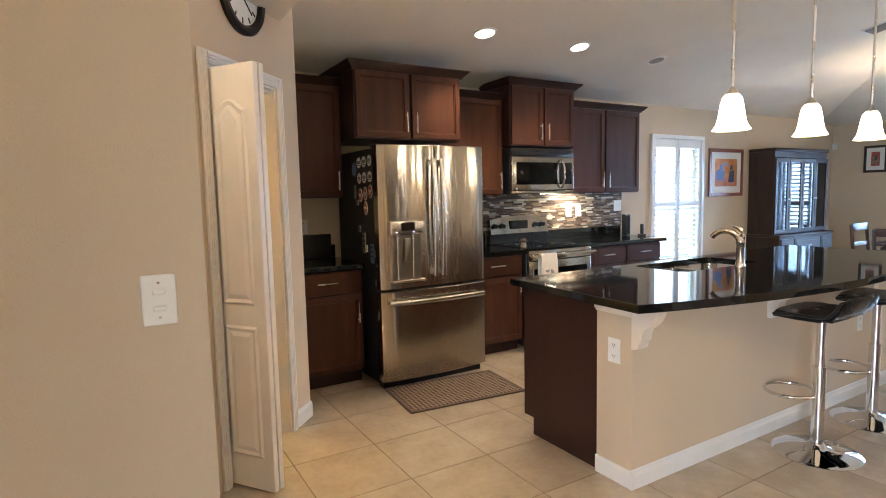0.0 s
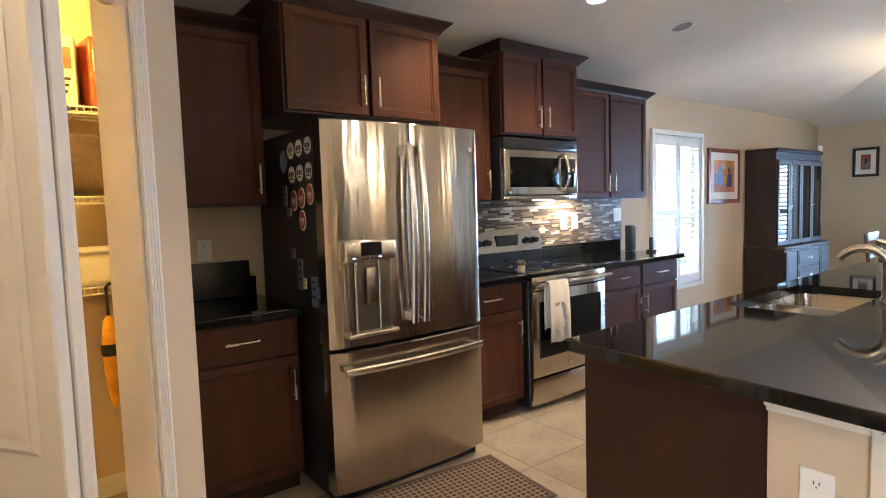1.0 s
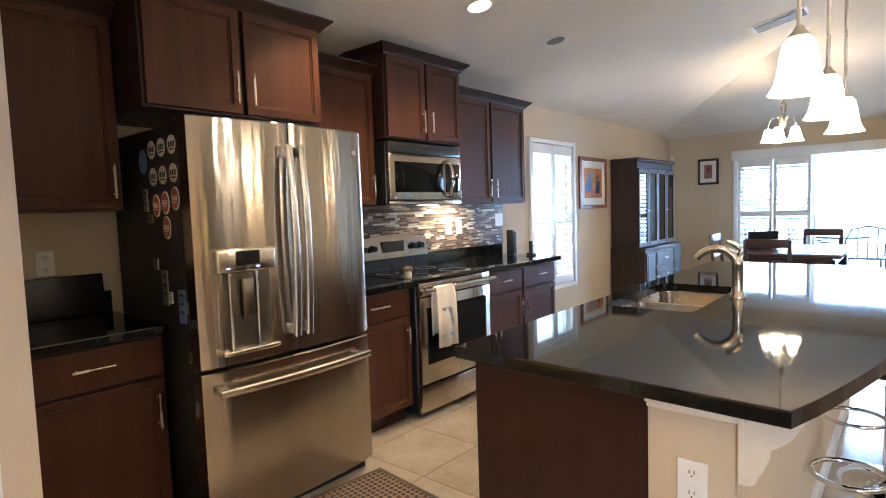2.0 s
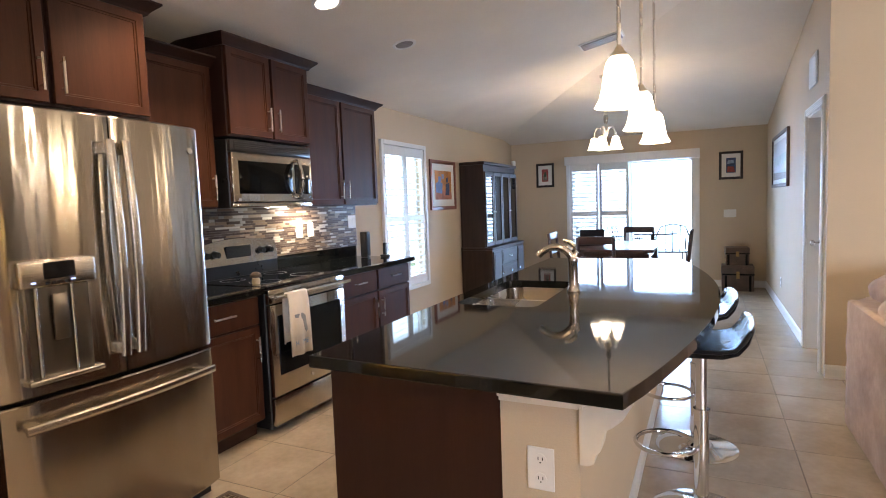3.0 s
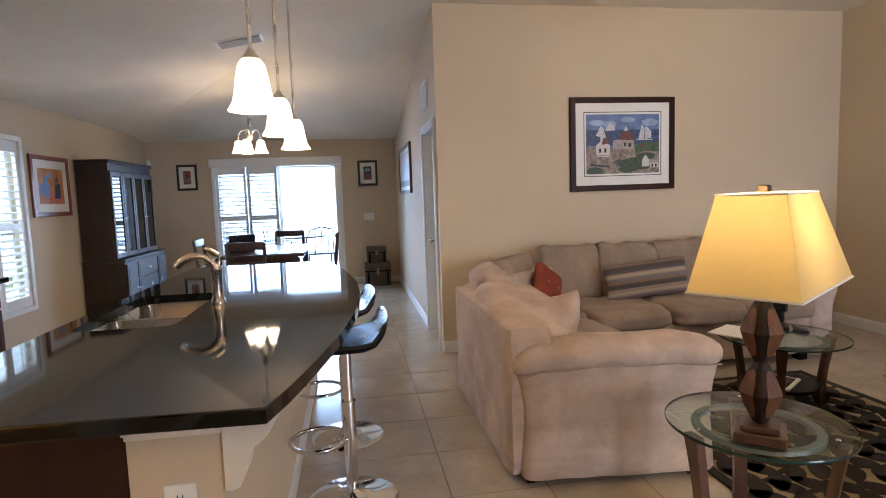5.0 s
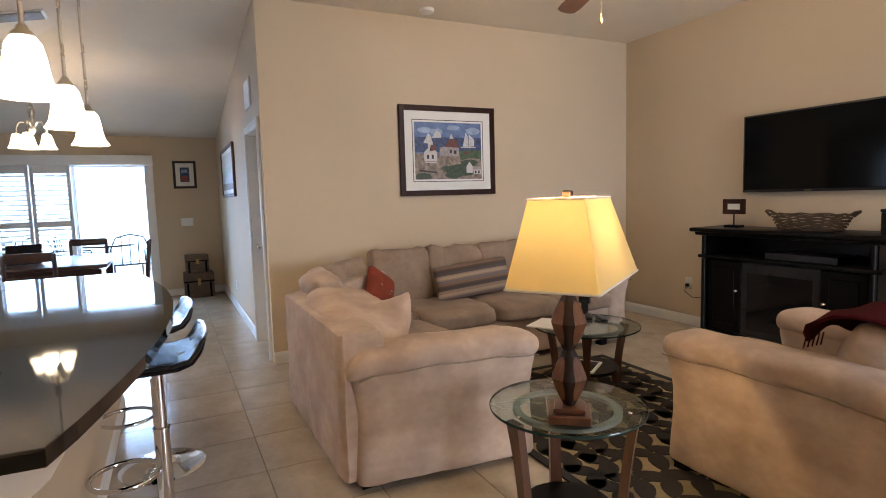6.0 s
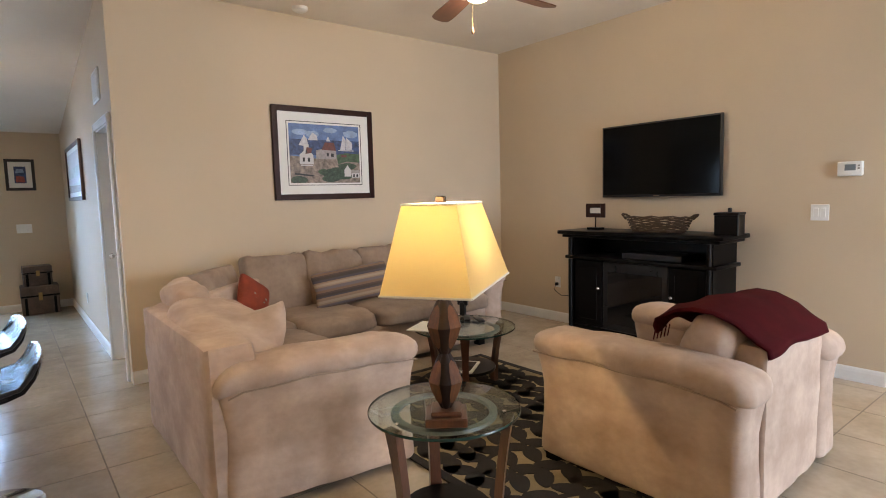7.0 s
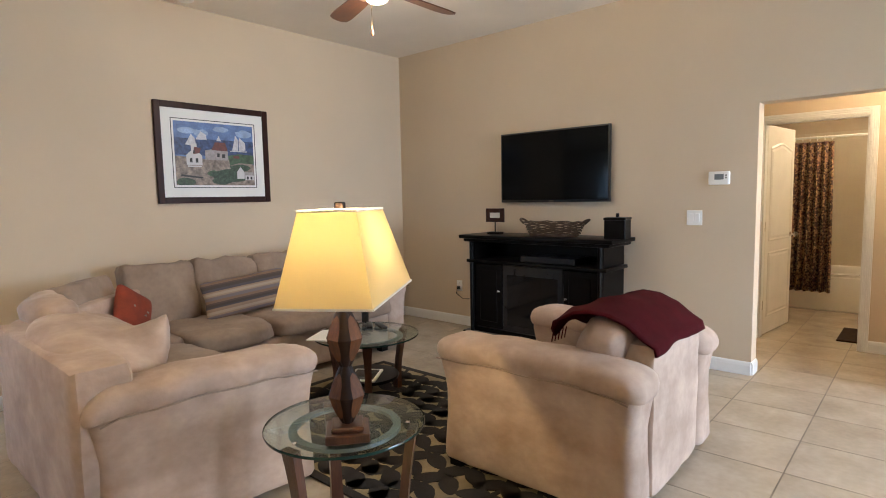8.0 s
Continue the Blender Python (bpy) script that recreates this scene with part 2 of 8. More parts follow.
# north wall with the window opening
WX0, WX1, WZ0, WZ1 = 6.63, 7.56, 0.46, 2.03
bm = B()
box(bm, 0.6, WX0, NORTH, NORTH + WT, 0, TOP)
box(bm, WX1, EAST, NORTH, NORTH + WT, 0, TOP)
box(bm, WX0, WX1, NORTH, NORTH + WT, 0, WZ0)
box(bm, WX0, WX1, NORTH, NORTH + WT, WZ1, TOP)
setting("wall_north", bm, WALL, "tan painted wall behind the kitchen cabinets", "wall")
# east wall with the sliding door opening
DY0, DY1, DZ = 4.12, 6.0, 1.98
bm = B()
box(bm, EAST, EAST + WT, COR - WT, DY0, 0, TOP)
box(bm, EAST, EAST + WT, DY1, NORTH + WT, 0, TOP)
box(bm, EAST, EAST + WT, DY0, DY1, DZ, TOP)
setting("wall_east", bm, WALL, "tan painted wall around the sliding patio door", "wall")
# corridor wall with the bedroom door
CX0, CX1, CZ = 6.62, 7.36, 2.0
bm = B()
box(bm, PIC, CX0, COR - WT, COR, 0, TOP)
box(bm, CX1, EAST, COR - WT, COR, 0, TOP)
box(bm, CX0, CX1, COR - WT, COR, CZ, TOP)
setting("wall_corridor", bm, WALL, "tan painted wall with the bedroom door", "wall")
setting("wall_living", box(B(), PIC, PIC + WT, SOUTH - WT, COR - WT, 0, TOP), WALL, "tan painted living room wall with a coastal picture", "wall")
# television wall with the hall opening
HX0, HX1, HZ = 1.40, 2.76, 2.02
bm = B()
box(bm, HX1, PIC, SOUTH - WT, SOUTH, 0, TOP)
box(bm, WEST, HX0, SOUTH - WT, SOUTH, 0, TOP)
box(bm, HX0, HX1, SOUTH - WT, SOUTH, HZ, TOP)
setting("wall_television", bm, WALL, "tan painted wall behind the television", "wall")
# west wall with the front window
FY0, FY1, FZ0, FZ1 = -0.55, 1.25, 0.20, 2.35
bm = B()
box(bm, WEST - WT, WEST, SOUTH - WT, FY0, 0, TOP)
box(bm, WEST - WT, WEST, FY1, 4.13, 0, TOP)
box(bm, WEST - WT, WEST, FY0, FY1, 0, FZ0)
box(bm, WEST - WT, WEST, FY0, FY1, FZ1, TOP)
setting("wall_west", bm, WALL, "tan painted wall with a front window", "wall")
# near wall with the switches; its end is a little out of square
bm = slab(B(), [(WEST, 3.98), (1.268, 3.98), (1.305, 4.27), (WEST, 4.27)], 0, TOP)
setting("wall_entry", bm, WALL, "tan painted wall with a light switch", "wall")
# short passage behind it, closed by the wall with the picture
setting("wall_passage", box(B(), -0.2, -0.1, 4.27, 5.20, 0, TOP), WALL, "tan painted passage end wall", "wall")

# angled pantry wall, built along its own axis
PX0, PY0, PANG = 1.27, 5.11, 47.0
pantry_m = pose(PX0, PY0, 0, 0, 0, PANG)
PO0, PO1, PZ = 0.33, 0.965, 2.025
PLEN = 1.22
bm = B()
box(bm, 0.145, PO0, 0, 0.11, 0, TOP)
box(bm, PO1, PLEN, 0, 0.11, 0, TOP)
box(bm, PO0, PO1, 0, 0.11, PZ, TOP)
ob = setting("wall_pantry", bm, WALL, "tan painted angled wall around the pantry door", "wall")
ob.matrix_world = pantry_m
setting("wall_pantry_side", box(B(), 1.99, 2.095, 6.06, NORTH, 0, TOP), WALL, "tan painted pantry side wall", "wall")
setting("wall_pantry_west", box(B(), 0.75, 0.9, 5.26, NORTH + WT, 0, TOP), WALL, "tan painted pantry wall", "wall")
bm = box(B(), -0.2, 1.3325, 5.20, 5.31, 0, TOP)
cyl(bm, (1.3325, 5.25, 0), (1.3325, 5.25, TOP), 0.05, None, 48)
ob = setting("wall_pantry_front", bm, WALL, "tan painted passage wall with a rounded corner", "wall")
for f in ob.data.polygons:
    f.use_smooth = abs(f.normal.z) < 0.5 and len(f.vertices) == 4 and f.area < 0.05

# hall and bathroom shell
BX0, BX1, BY = 2.21, 2.98, -2.0
bm = B()
box(bm, 0.2, BX0, BY - 0.1, BY, 0, 2.6)
box(bm, BX1, 4.2, BY - 0.1, BY, 0, 2.6)
box(bm, BX0, BX1, BY - 0.1, BY, 2.0, 2.6)
setting("wall_hall", bm, WALL, "tan painted hall wall around the bathroom door", "wall")
setting("wall_hall_west", box(B(), 0.1, 0.2, -4.85, SOUTH - WT, 0, 2.6), WALL, "tan painted hall end wall", "wall")
setting("wall_hall_east", box(B(), 4.2, 4.3, -4.85, SOUTH - WT, 0, 2.6), WALL, "tan painted hall end wall", "wall")
setting("wall_bathroom", box(B(), 0.2, 4.2, -4.85, -4.7, 0, 2.6), WALL, "cream tub surround wall", "wall")
setting("ceiling_hall", box(B(), 0.1, 4.3, -4.85, SOUTH - WT, 2.44, 2.54), CEIL, "flat hall ceiling", "ceiling")
setting("ceiling_pantry", box(B(), 0.9, 1.99, 5.3, NORTH, 2.42, 2.46), CEIL, "flat pantry ceiling", "ceiling")


def ceiling_z(x, y):
    return min(2.40 + 0.20 * (NORTH - y), 2.34 + 0.155 * (EAST - x), 2.98)


# hipped ceiling: a flat middle and two slopes
FX, FY, KX = 6.74, 4.10, 10.48
bm = B()
for outline in (
    [(WEST, NORTH), (KX, NORTH), (FX, FY), (WEST, FY)],
    [(KX, NORTH), (EAST, NORTH), (EAST, COR), (FX, COR), (FX, FY)],
    [(WEST, FY), (FX, FY), (FX, SOUTH), (WEST, SOUTH)],
):
    lo = [bm.verts.new((x, y, ceiling_z(x, y))) for x, y in outline]
    hi = [bm.verts.new((x, y, 3.3)) for x, y in outline]
    bm.faces.new(lo)
    bm.faces.new(hi[::-1])
    for i in range(len(lo)):
        j = (i + 1) % len(lo)
        bm.faces.new((lo[i], hi[i], hi[j], lo[j]))
setting("ceiling", bm, CEIL, "off-white textured ceiling with sloping sides", "ceiling")


def baseboard(x0, y0, x1, y1):
    """White baseboard with a stepped top; the room lies to the left of the run."""
    d = Vector((x1 - x0, y1 - y0, 0))
    bm = profile_x(B(), [(0, 0), (0.014, 0), (0.014, 0.07), (0.010, 0.088), (0.004, 0.098), (0, 0.1)], 0, d.length)
    ob = setting("baseboard", bm, TRIM, "white painted baseboard", "baseboard")
    ob.matrix_world = pose(x0, y0, 0, 0, 0, math.degrees(math.atan2(d.y, d.x)))


for run in ((PIC, COR, PIC, SOUTH), (PIC, SOUTH, HX1, SOUTH), (HX0, SOUTH, WEST, SOUTH), (EAST, COR, CX1 + 0.06, COR), (EAST, DY0 - 0.06, EAST, COR),
            (EAST, NORTH, EAST, DY1 + 0.06), (6.1, NORTH, EAST, NORTH), (WEST, SOUTH, WEST, 3.98), (WEST, 3.98, 1.268, 3.98), (1.268, 3.98, 1.305, 4.27), (-0.1, 5.20, 1.335, 5.20),
            (BX0 - 0.06, BY, 0.2, BY), (4.2, BY, BX1 + 0.06, BY), (HX1, SOUTH, HX1, SOUTH - WT), (1.99, NORTH, 1.99, 6.2), (0.9, NORTH, 1.99, NORTH)):
    x0, y0, x1, y1 = run
    # the profile grows towards +y of the run: flip runs so that it faces the room
    baseboard(x1, y1, x0, y0)


# ---- kitchen cabinets ----
def shaker_door(parent, x0, x1, z0, z1, y, handle=None, name="door", flat=False):
    """A framed door or drawer front in the plane y (front face towards -y), with a bar handle."""
    bm = box(B(), x0, x1, y, y + 0.02, z0, z1)
    if not flat:
        bm.normal_update()
        front = [f for f in bm.faces if f.normal.y < -0.9]
        bmesh.ops.inset_region(bm, faces=front, thickness=0.056, depth=0.0)
        bmesh.ops.inset_region(bm, faces=front, thickness=0.004, depth=-0.006)
        bmesh.ops.inset_region(bm, faces=front, thickness=0.010, depth=0.0)
        bmesh.ops.inset_region(bm, faces=front, thickness=0.003, depth=-0.004)
    bm.normal_update()
    rim = [e for e in bm.edges if all(abs(v.co.y - y) < 1e-5 for v in e.verts) and any(f.normal.y > -0.5 and abs(f.normal.y) < 0.5 and f.calc_area() > 1e-5 for f in e.link_faces) and (abs(abs(e.verts[0].co.x - (x0 + x1) / 2) - (x1 - x0) / 2) < 1e-4 or abs(abs(e.verts[0].co.z - (z0 + z1) / 2) - (z1 - z0) / 2) < 1e-4)]
    bmesh.ops.bevel(bm, geom=rim, offset=0.003, segments=2, affect="EDGES", profile=0.5, clamp_overlap=True)
    door = part(name, bm, WOOD, parent)
    if handle:
        hx, hz, vertical = handle
        bm = B()
        half = 0.075
        if vertical:
            cyl(bm, (hx, y - 0.028, hz - half), (hx, y - 0.028, hz + half), 0.0055, seg=10)
            for s in (-0.055, 0.055):
                cyl(bm, (hx, y + 0.002, hz + s), (hx, y - 0.028, hz + s), 0.004, seg=8)
        else:
            cyl(bm, (hx - half, y - 0.028, hz), (hx + half, y - 0.028, hz), 0.0055, seg=10)
            for s in (-0.055, 0.055):
                cyl(bm, (hx + s, y + 0.002, hz), (hx + s, y - 0.028, hz), 0.004, seg=8)
        part("handle", bm, NICKEL, door, "satin nickel bar handle", True)
    return door


def crown(parent, x0, x1, y0, y1, z, left=True, right=True, size=0.06):
    """Crown moulding that flares out along the front and the open ends."""
    bm = B()
    prof = [(0.0, 0.0), (0.012, 0.0), (0.018, 0.012), (size * 0.55, size * 0.45), (size * 0.95, size * 0.8), (size, size * 0.85), (size, size), (0.0, size)]
    rings = []
    for o, h in prof:
        lx = x0 - (o if left else 0)
        rx = x1 + (o if right else 0)
        rings.append([bm.verts.new(p) for p in ((lx, y1, z + h), (lx, y0 - o, z + h), (rx, y0 - o, z + h), (rx, y1, z + h))])
    for a, b in zip(rings, rings[1:]):
        for i in range(3):
            bm.faces.new((a[i], a[i + 1], b[i + 1], b[i]))
    bm.faces.new(rings[-1])
    part("crown", bm, WOODD, parent, "dark crown moulding")


def upper_cabinet(x0, x1, depth, z0, z1, doors, label, left=True, right=True, handles=True):
    y = NORTH - depth
    ob = thing("wall_cabinet", label, "cabinet", ((x0 + x1) / 2, NORTH, z0), group="kitchen wall cabinets")
    inv = ob.matrix_world.inverted()
    kids_before = set(bpy.data.objects)
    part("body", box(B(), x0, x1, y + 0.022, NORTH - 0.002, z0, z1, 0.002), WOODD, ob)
    edges = [x0 + (x1 - x0) * i / doors for i in range(doors + 1)]
    for i in range(doors):
        a, b = edges[i] + 0.012, edges[i + 1] - 0.012
        hx = (b - 0.03) if i % 2 == 0 else (a + 0.03)
        shaker_door(ob, a, b, z0 + 0.012, z1 - 0.012, y, (hx, z0 + 0.13, True) if handles else None)
    crown(ob, x0, x1, y + 0.01, NORTH - 0.003, z1 - 0.012, left, right)
    for o in set(bpy.data.objects) - kids_before:
        if o.parent == ob:
            o.matrix_basis = inv @ o.matrix_basis
    return ob


upper_cabinet(2.10, 2.64, 0.33, 1.40, 2.25, 1, "dark espresso wall cabinet over the small counter", False, False)
upper_cabinet(2.645, 3.56, 0.60, 1.83, 2.335, 2, "dark espresso deep wall cabinet above the refrigerator")
upper_cabinet(3.565, 4.185, 0.33, 1.39, 2.25, 1, "dark espresso wall cabinet beside the microwave", False, False)
upper_cabinet(4.19, 4.96, 0.44, 1.83, 2.375, 2, "dark espresso raised wall cabinet above the microwave")
upper_cabinet(4.965, 6.02, 0.33, 1.39, 2.245, 2, "dark espresso wall cabinet by the window", False, True)


def base_cabinet(x0, x1, label):
    y = NORTH - 0.61
    ob = thing("base_cabinet", label, "cabinet", ((x0 + x1) / 2, NORTH, 0), group="kitchen base cabinets")
    inv = ob.matrix_world.inverted()
    before = set(bpy.data.objects)
    bm = box(B(), x0, x1, y + 0.022, NORTH - 0.002, 0.1, 0.872, 0.002)
    box(bm, x0 + 0.002, x1 - 0.002, y + 0.085, NORTH - 0.01, 0.0, 0.1)
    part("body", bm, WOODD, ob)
    shaker_door(ob, x0 + 0.012, x1 - 0.012, 0.70, 0.86, y, ((x0 + x1) / 2, 0.785, False), "drawer", True)
    hx = x1 - 0.045 if x0 < 5.4 else x0 + 0.045
    shaker_door(ob, x0 + 0.012, x1 - 0.012, 0.115, 0.685, y, (hx, 0.55, True))
    for o in set(bpy.data.objects) - before:
        if o.parent == ob:
            o.matrix_basis = inv @ o.matrix_basis


base_cabinet(2.10, 2.655, "dark espresso base cabinet beside the refrigerator")
base_cabinet(3.60, 4.175, "dark espresso base cabinet between refrigerator and range")
base_cabinet(4.965, 5.495, "dark espresso base cabinet beside the range")
base_cabinet(5.50, 6.03, "dark espresso end base cabinet under the counter")


def counter(x0, x1, label):
    ob = thing("countertop", label, "countertop", ((x0 + x1) / 2, NORTH, 0.874))
    o = ob.location
    part("slab", box(B(), x0 - o.x, x1 - o.x, -0.65, -0.002, 0, 0.04, 0.006, 2), GRANITE, ob, "polished black granite slab")
    part("upstand", box(B(), x0 - o.x, x1 - o.x, -0.022, -0.003, 0.041, 0.14, 0.003), GRANITE, ob, "black granite upstand")


counter(2.098, 2.66, "black granite countertop beside the refrigerator")
counter(3.59, 4.187, "black granite countertop between refrigerator and range")
counter(4.955, 6.07, "black granite countertop by the window")

# mosaic backsplash, thin glass and stone strips
cols = [(0.0, (0.050, 0.030, 0.022)), (0.22, (0.26, 0.20, 0.14)), (0.36, (0.09, 0.07, 0.055)), (0.5, (0.50, 0.46, 0.38)), (0.62, (0.055, 0.036, 0.026)), (0.80, (0.18, 0.125, 0.08)), (0.92, (0.33, 0.32, 0.28))]


def mosaic_material(name, single):
    m = material(name, (0.16, 0.14, 0.115), 0.30, spec=0.3, var=0.2, scale=30, fine=120, bump=0.004)
    n, l = m.node_tree.nodes, m.node_tree.links
    source = n.new("ShaderNodeObjectInfo").outputs["Random"] if single else n.new("ShaderNodeNewGeometry").outputs["Random Per Island"]
    ramp = n.new("ShaderNodeValToRGB")
    ramp.color_ramp.interpolation = "CONSTANT"
    while len(ramp.color_ramp.elements) < len(cols):
        ramp.color_ramp.elements.new(0.5)
    for e, (p, c) in zip(ramp.color_ramp.elements, cols):
        e.position, e.color = p, (*c, 1)
    l.new(source, ramp.inputs["Fac"])
    l.new(ramp.outputs["Color"], n["Principled BSDF"].inputs["Base Color"])
    return m


MOSAIC, STRIP = mosaic_material("mosaic_rest", False), mosaic_material("mosaic_strip", True)
splash = thing("backsplash", "brown and cream glass mosaic strip backsplash", "backsplash", (4.85, NORTH, 1.01))
part("grout_bed", box(B(), 3.59 - 4.85, 6.10 - 4.85, -0.008, -0.002, -0.1, 0.385), GROUT, splash)
bm = B()
rng = random.Random(4)
strips = 0
z = 0.006
while z < 0.37:
    x = 3.59 - 4.85 - rng.random() * 0.06
    h = rng.choice((0.0135, 0.0135, 0.0185))
    while x < 6.10 - 4.85:
        w = rng.choice((0.05, 0.075, 0.1, 0.125))
        a, b = max(x, 3.59 - 4.85), min(x + w - 0.002, 6.10 - 4.85)
        if b - a > 0.006:
            d = 0.011 + rng.random() * 0.002
            near = x < 4.86 - 4.85 and strips < 300
            strips += near
            target = B() if near else bm
            v = [target.verts.new(p) for p in ((a, -d, z), (b, -d, z), (b, -d, z + h), (a, -d, z + h), (a, -0.006, z), (b, -0.006, z), (b, -0.006, z + h), (a, -0.006, z + h))]
            for f in ((0, 1, 2, 3), (0, 4, 5, 1), (3, 2, 6, 7), (0, 3, 7, 4), (1, 5, 6, 2)):
                target.faces.new([v[i] for i in f])
            if near:
                part("mosaic_strip", target, STRIP, splash)
        x += w
    z += h + 0.002
me = bpy.data.meshes.new("mosaic_rest")
bm.to_mesh(me)
bm.free()
me.materials.append(MOSAIC)
ob = new("mosaic_rest", me)
ob.parent = splash
ob["kind"] = "stuff"


def plate(name, label, m, toggles=2, outlet=False, w=0.116, h=0.116):
    """A wall plate; its face looks towards -y of m."""
    ob = thing(name, label, "outlet" if outlet else "switch")
    ob.matrix_world = m
    part("plate", box(B(), -w / 2, w / 2, -0.006, 0, -h / 2, h / 2, 0.003, 2), WHITEP, ob)
    if outlet:
        for s in (-0.027, 0.027):
            bm = B()
            cyl(bm, (0, -0.0075, s), (0, -0.004, s), 0.0165, seg=16)
            sock = part("socket", bm, WHITEP, ob)
            bm = B()
            for sx in (-0.006, 0.006):
                box(bm, sx - 0.0012, sx + 0.0012, -0.0082, -0.007, s - 0.002, s + 0.007)
            cyl(bm, (0, -0.0082, s - 0.008), (0, -0.007, s - 0.008), 0.0022, seg=8)
            part("slot", bm, BLACKP, sock, "dark socket slots")
    else:
        for i in range(toggles):
            x = (i - (toggles - 1) / 2) * 0.046
            bm = box(B(), x - 0.016, x + 0.016, -0.010, -0.005, -0.033, 0.033, 0.002)
            part("rocker", bm, WHITEP, ob)
    return ob


plate("wall_outlet", "white outlet on the mosaic backsplash", pose(5.42, NORTH - 0.013, 1.20), outlet=True, w=0.075)
plate("light_switch", "white switch plate on the mosaic backsplash", pose(5.28, NORTH - 0.013, 1.20), 1, w=0.075)
plate("light_switch", "white wide switch plate at the backsplash end", pose(6.03, NORTH - 0.013, 1.24), 2, w=0.12, h=0.12)
plate("wall_outlet", "white outlet above the small counter", pose(2.40, NORTH - 0.001, 1.17), outlet=True, w=0.075)

# ---- refrigerator ----
FX0, FX1, FF = 2.685, 3.575, 6.13
fridge = thing("refrigerator", "stainless steel french door refrigerator with black sides", "refrigerator", ((FX0 + FX1) / 2, FF, 0))
HW = (FX1 - FX0) / 2
bm = box(B(), -HW + 0.004, HW - 0.004, 0.085, 0.80, 0.03, 1.745, 0.006)
part("case", bm, CASE, fridge, "black textured case")
bm = box(B(), -HW + 0.02, HW - 0.02, 0.05, 0.12, 0.0, 0.055)
part("kick_grille", bm, BLACKP, fridge)


def bowed(bm, x0, x1, z0, z1, y_mid=-0.028, thick=0.085, steps=14, hole=None):
    """A steel front that bows outwards across the whole width of the refrigerator."""
    xs = [x0 + (x1 - x0) * i / steps for i in range(steps + 1)]
    front, back = [], []
    for i, x in enumerate(xs):
        y = y_mid * (1 - (x / HW) ** 2)
        edge = 0.007 if i in (0, steps) else 0.0
        front.append(y + edge)
    cols = []
    for x, y in zip(xs, front):
        cols.append([bm.verts.new((x, y + 0.006, z0)), bm.verts.new((x, y, z0 + 0.006)), bm.verts.new((x, y, z1 - 0.006)), bm.verts.new((x, y + 0.006, z1)), bm.verts.new((x, thick - 0.003, z1)), bm.verts.new((x, thick - 0.003, z0))])
    for a, b in zip(cols, cols[1:]):
        for k in range(6):
            bm.faces.new((a[k], b[k], b[(k + 1) % 6], a[(k + 1) % 6]))
    bm.faces.new(cols[0])
    bm.faces.new(cols[-1][::-1])
    return bm


left_door = part("door", bowed(B(), -HW, -0.003, 0.735, 1.765), STEEL, fridge, "", True)
right_door = part("door", bowed(B(), 0.003, HW, 0.735, 1.765), STEEL, fridge, "", True)
drawer = part("freezer_drawer", bowed(B(), -HW, HW, 0.06, 0.72), STEEL, fridge, "", True)
def blade_pull(pts, wide, deep, across):
    """A broad softly rounded pull swept along pts; across is the axis of its width."""
    bm = B()
    rings = []
    side = Vector(across)
    for i, p in enumerate(pts):
        d = (Vector(pts[min(i + 1, len(pts) - 1)]) - Vector(pts[max(i - 1, 0)])).normalized()
        out = d.cross(side).normalized()
        ring = []
        for k in range(16):
            an = 2 * math.pi * k / 16
            ca, sa = math.cos(an), math.sin(an)
            ring.append(bm.verts.new(Vector(p) + side * wide * abs(ca) ** 0.6 * (1 if ca > 0 else -1) + out * deep * abs(sa) ** 0.8 * (1 if sa > 0 else -1)))
        rings.append(ring)
    for a, b in zip(rings, rings[1:]):
        for k in range(16):
            bm.faces.new((a[k], a[(k + 1) % 16], b[(k + 1) % 16], b[k]))
    bm.faces.new(rings[0][::-1])
    bm.faces.new(rings[-1])
    return bm


for door, x in ((left_door, -0.032), (right_door, 0.032)):
    pts = [(x, -0.072 - 0.022 * math.sin(math.pi * i / 16), 0.815 + 0.85 * i / 16) for i in range(17)]
    pull_ = part("handle", blade_pull(pts, 0.018, 0.011, (1, 0, 0)), STEELH, door, "broad curved steel handle", True, angle=70)
    for z in (0.845, 1.635):
        part("mount", box(B(), x - 0.013, x + 0.013, -0.072, -0.02, z - 0.022, z + 0.022, 0.004, 2), STEELH, pull_, "", True)
pts = [(-HW + 0.045 + (2 * HW - 0.09) * i / 18, -0.055 - 0.026 * math.sin(math.pi * i / 18), 0.638) for i in range(19)]
pull_ = part("handle", blade_pull(pts, 0.018, 0.011, (0, 0, 1)), STEELH, drawer, "broad curved steel handle", True, angle=70)
for x in (-HW + 0.08, HW - 0.08):
    part("mount", box(B(), x - 0.022, x + 0.022, -0.056, 0.0, 0.626, 0.650, 0.004, 2), STEELH, pull_, "", True)
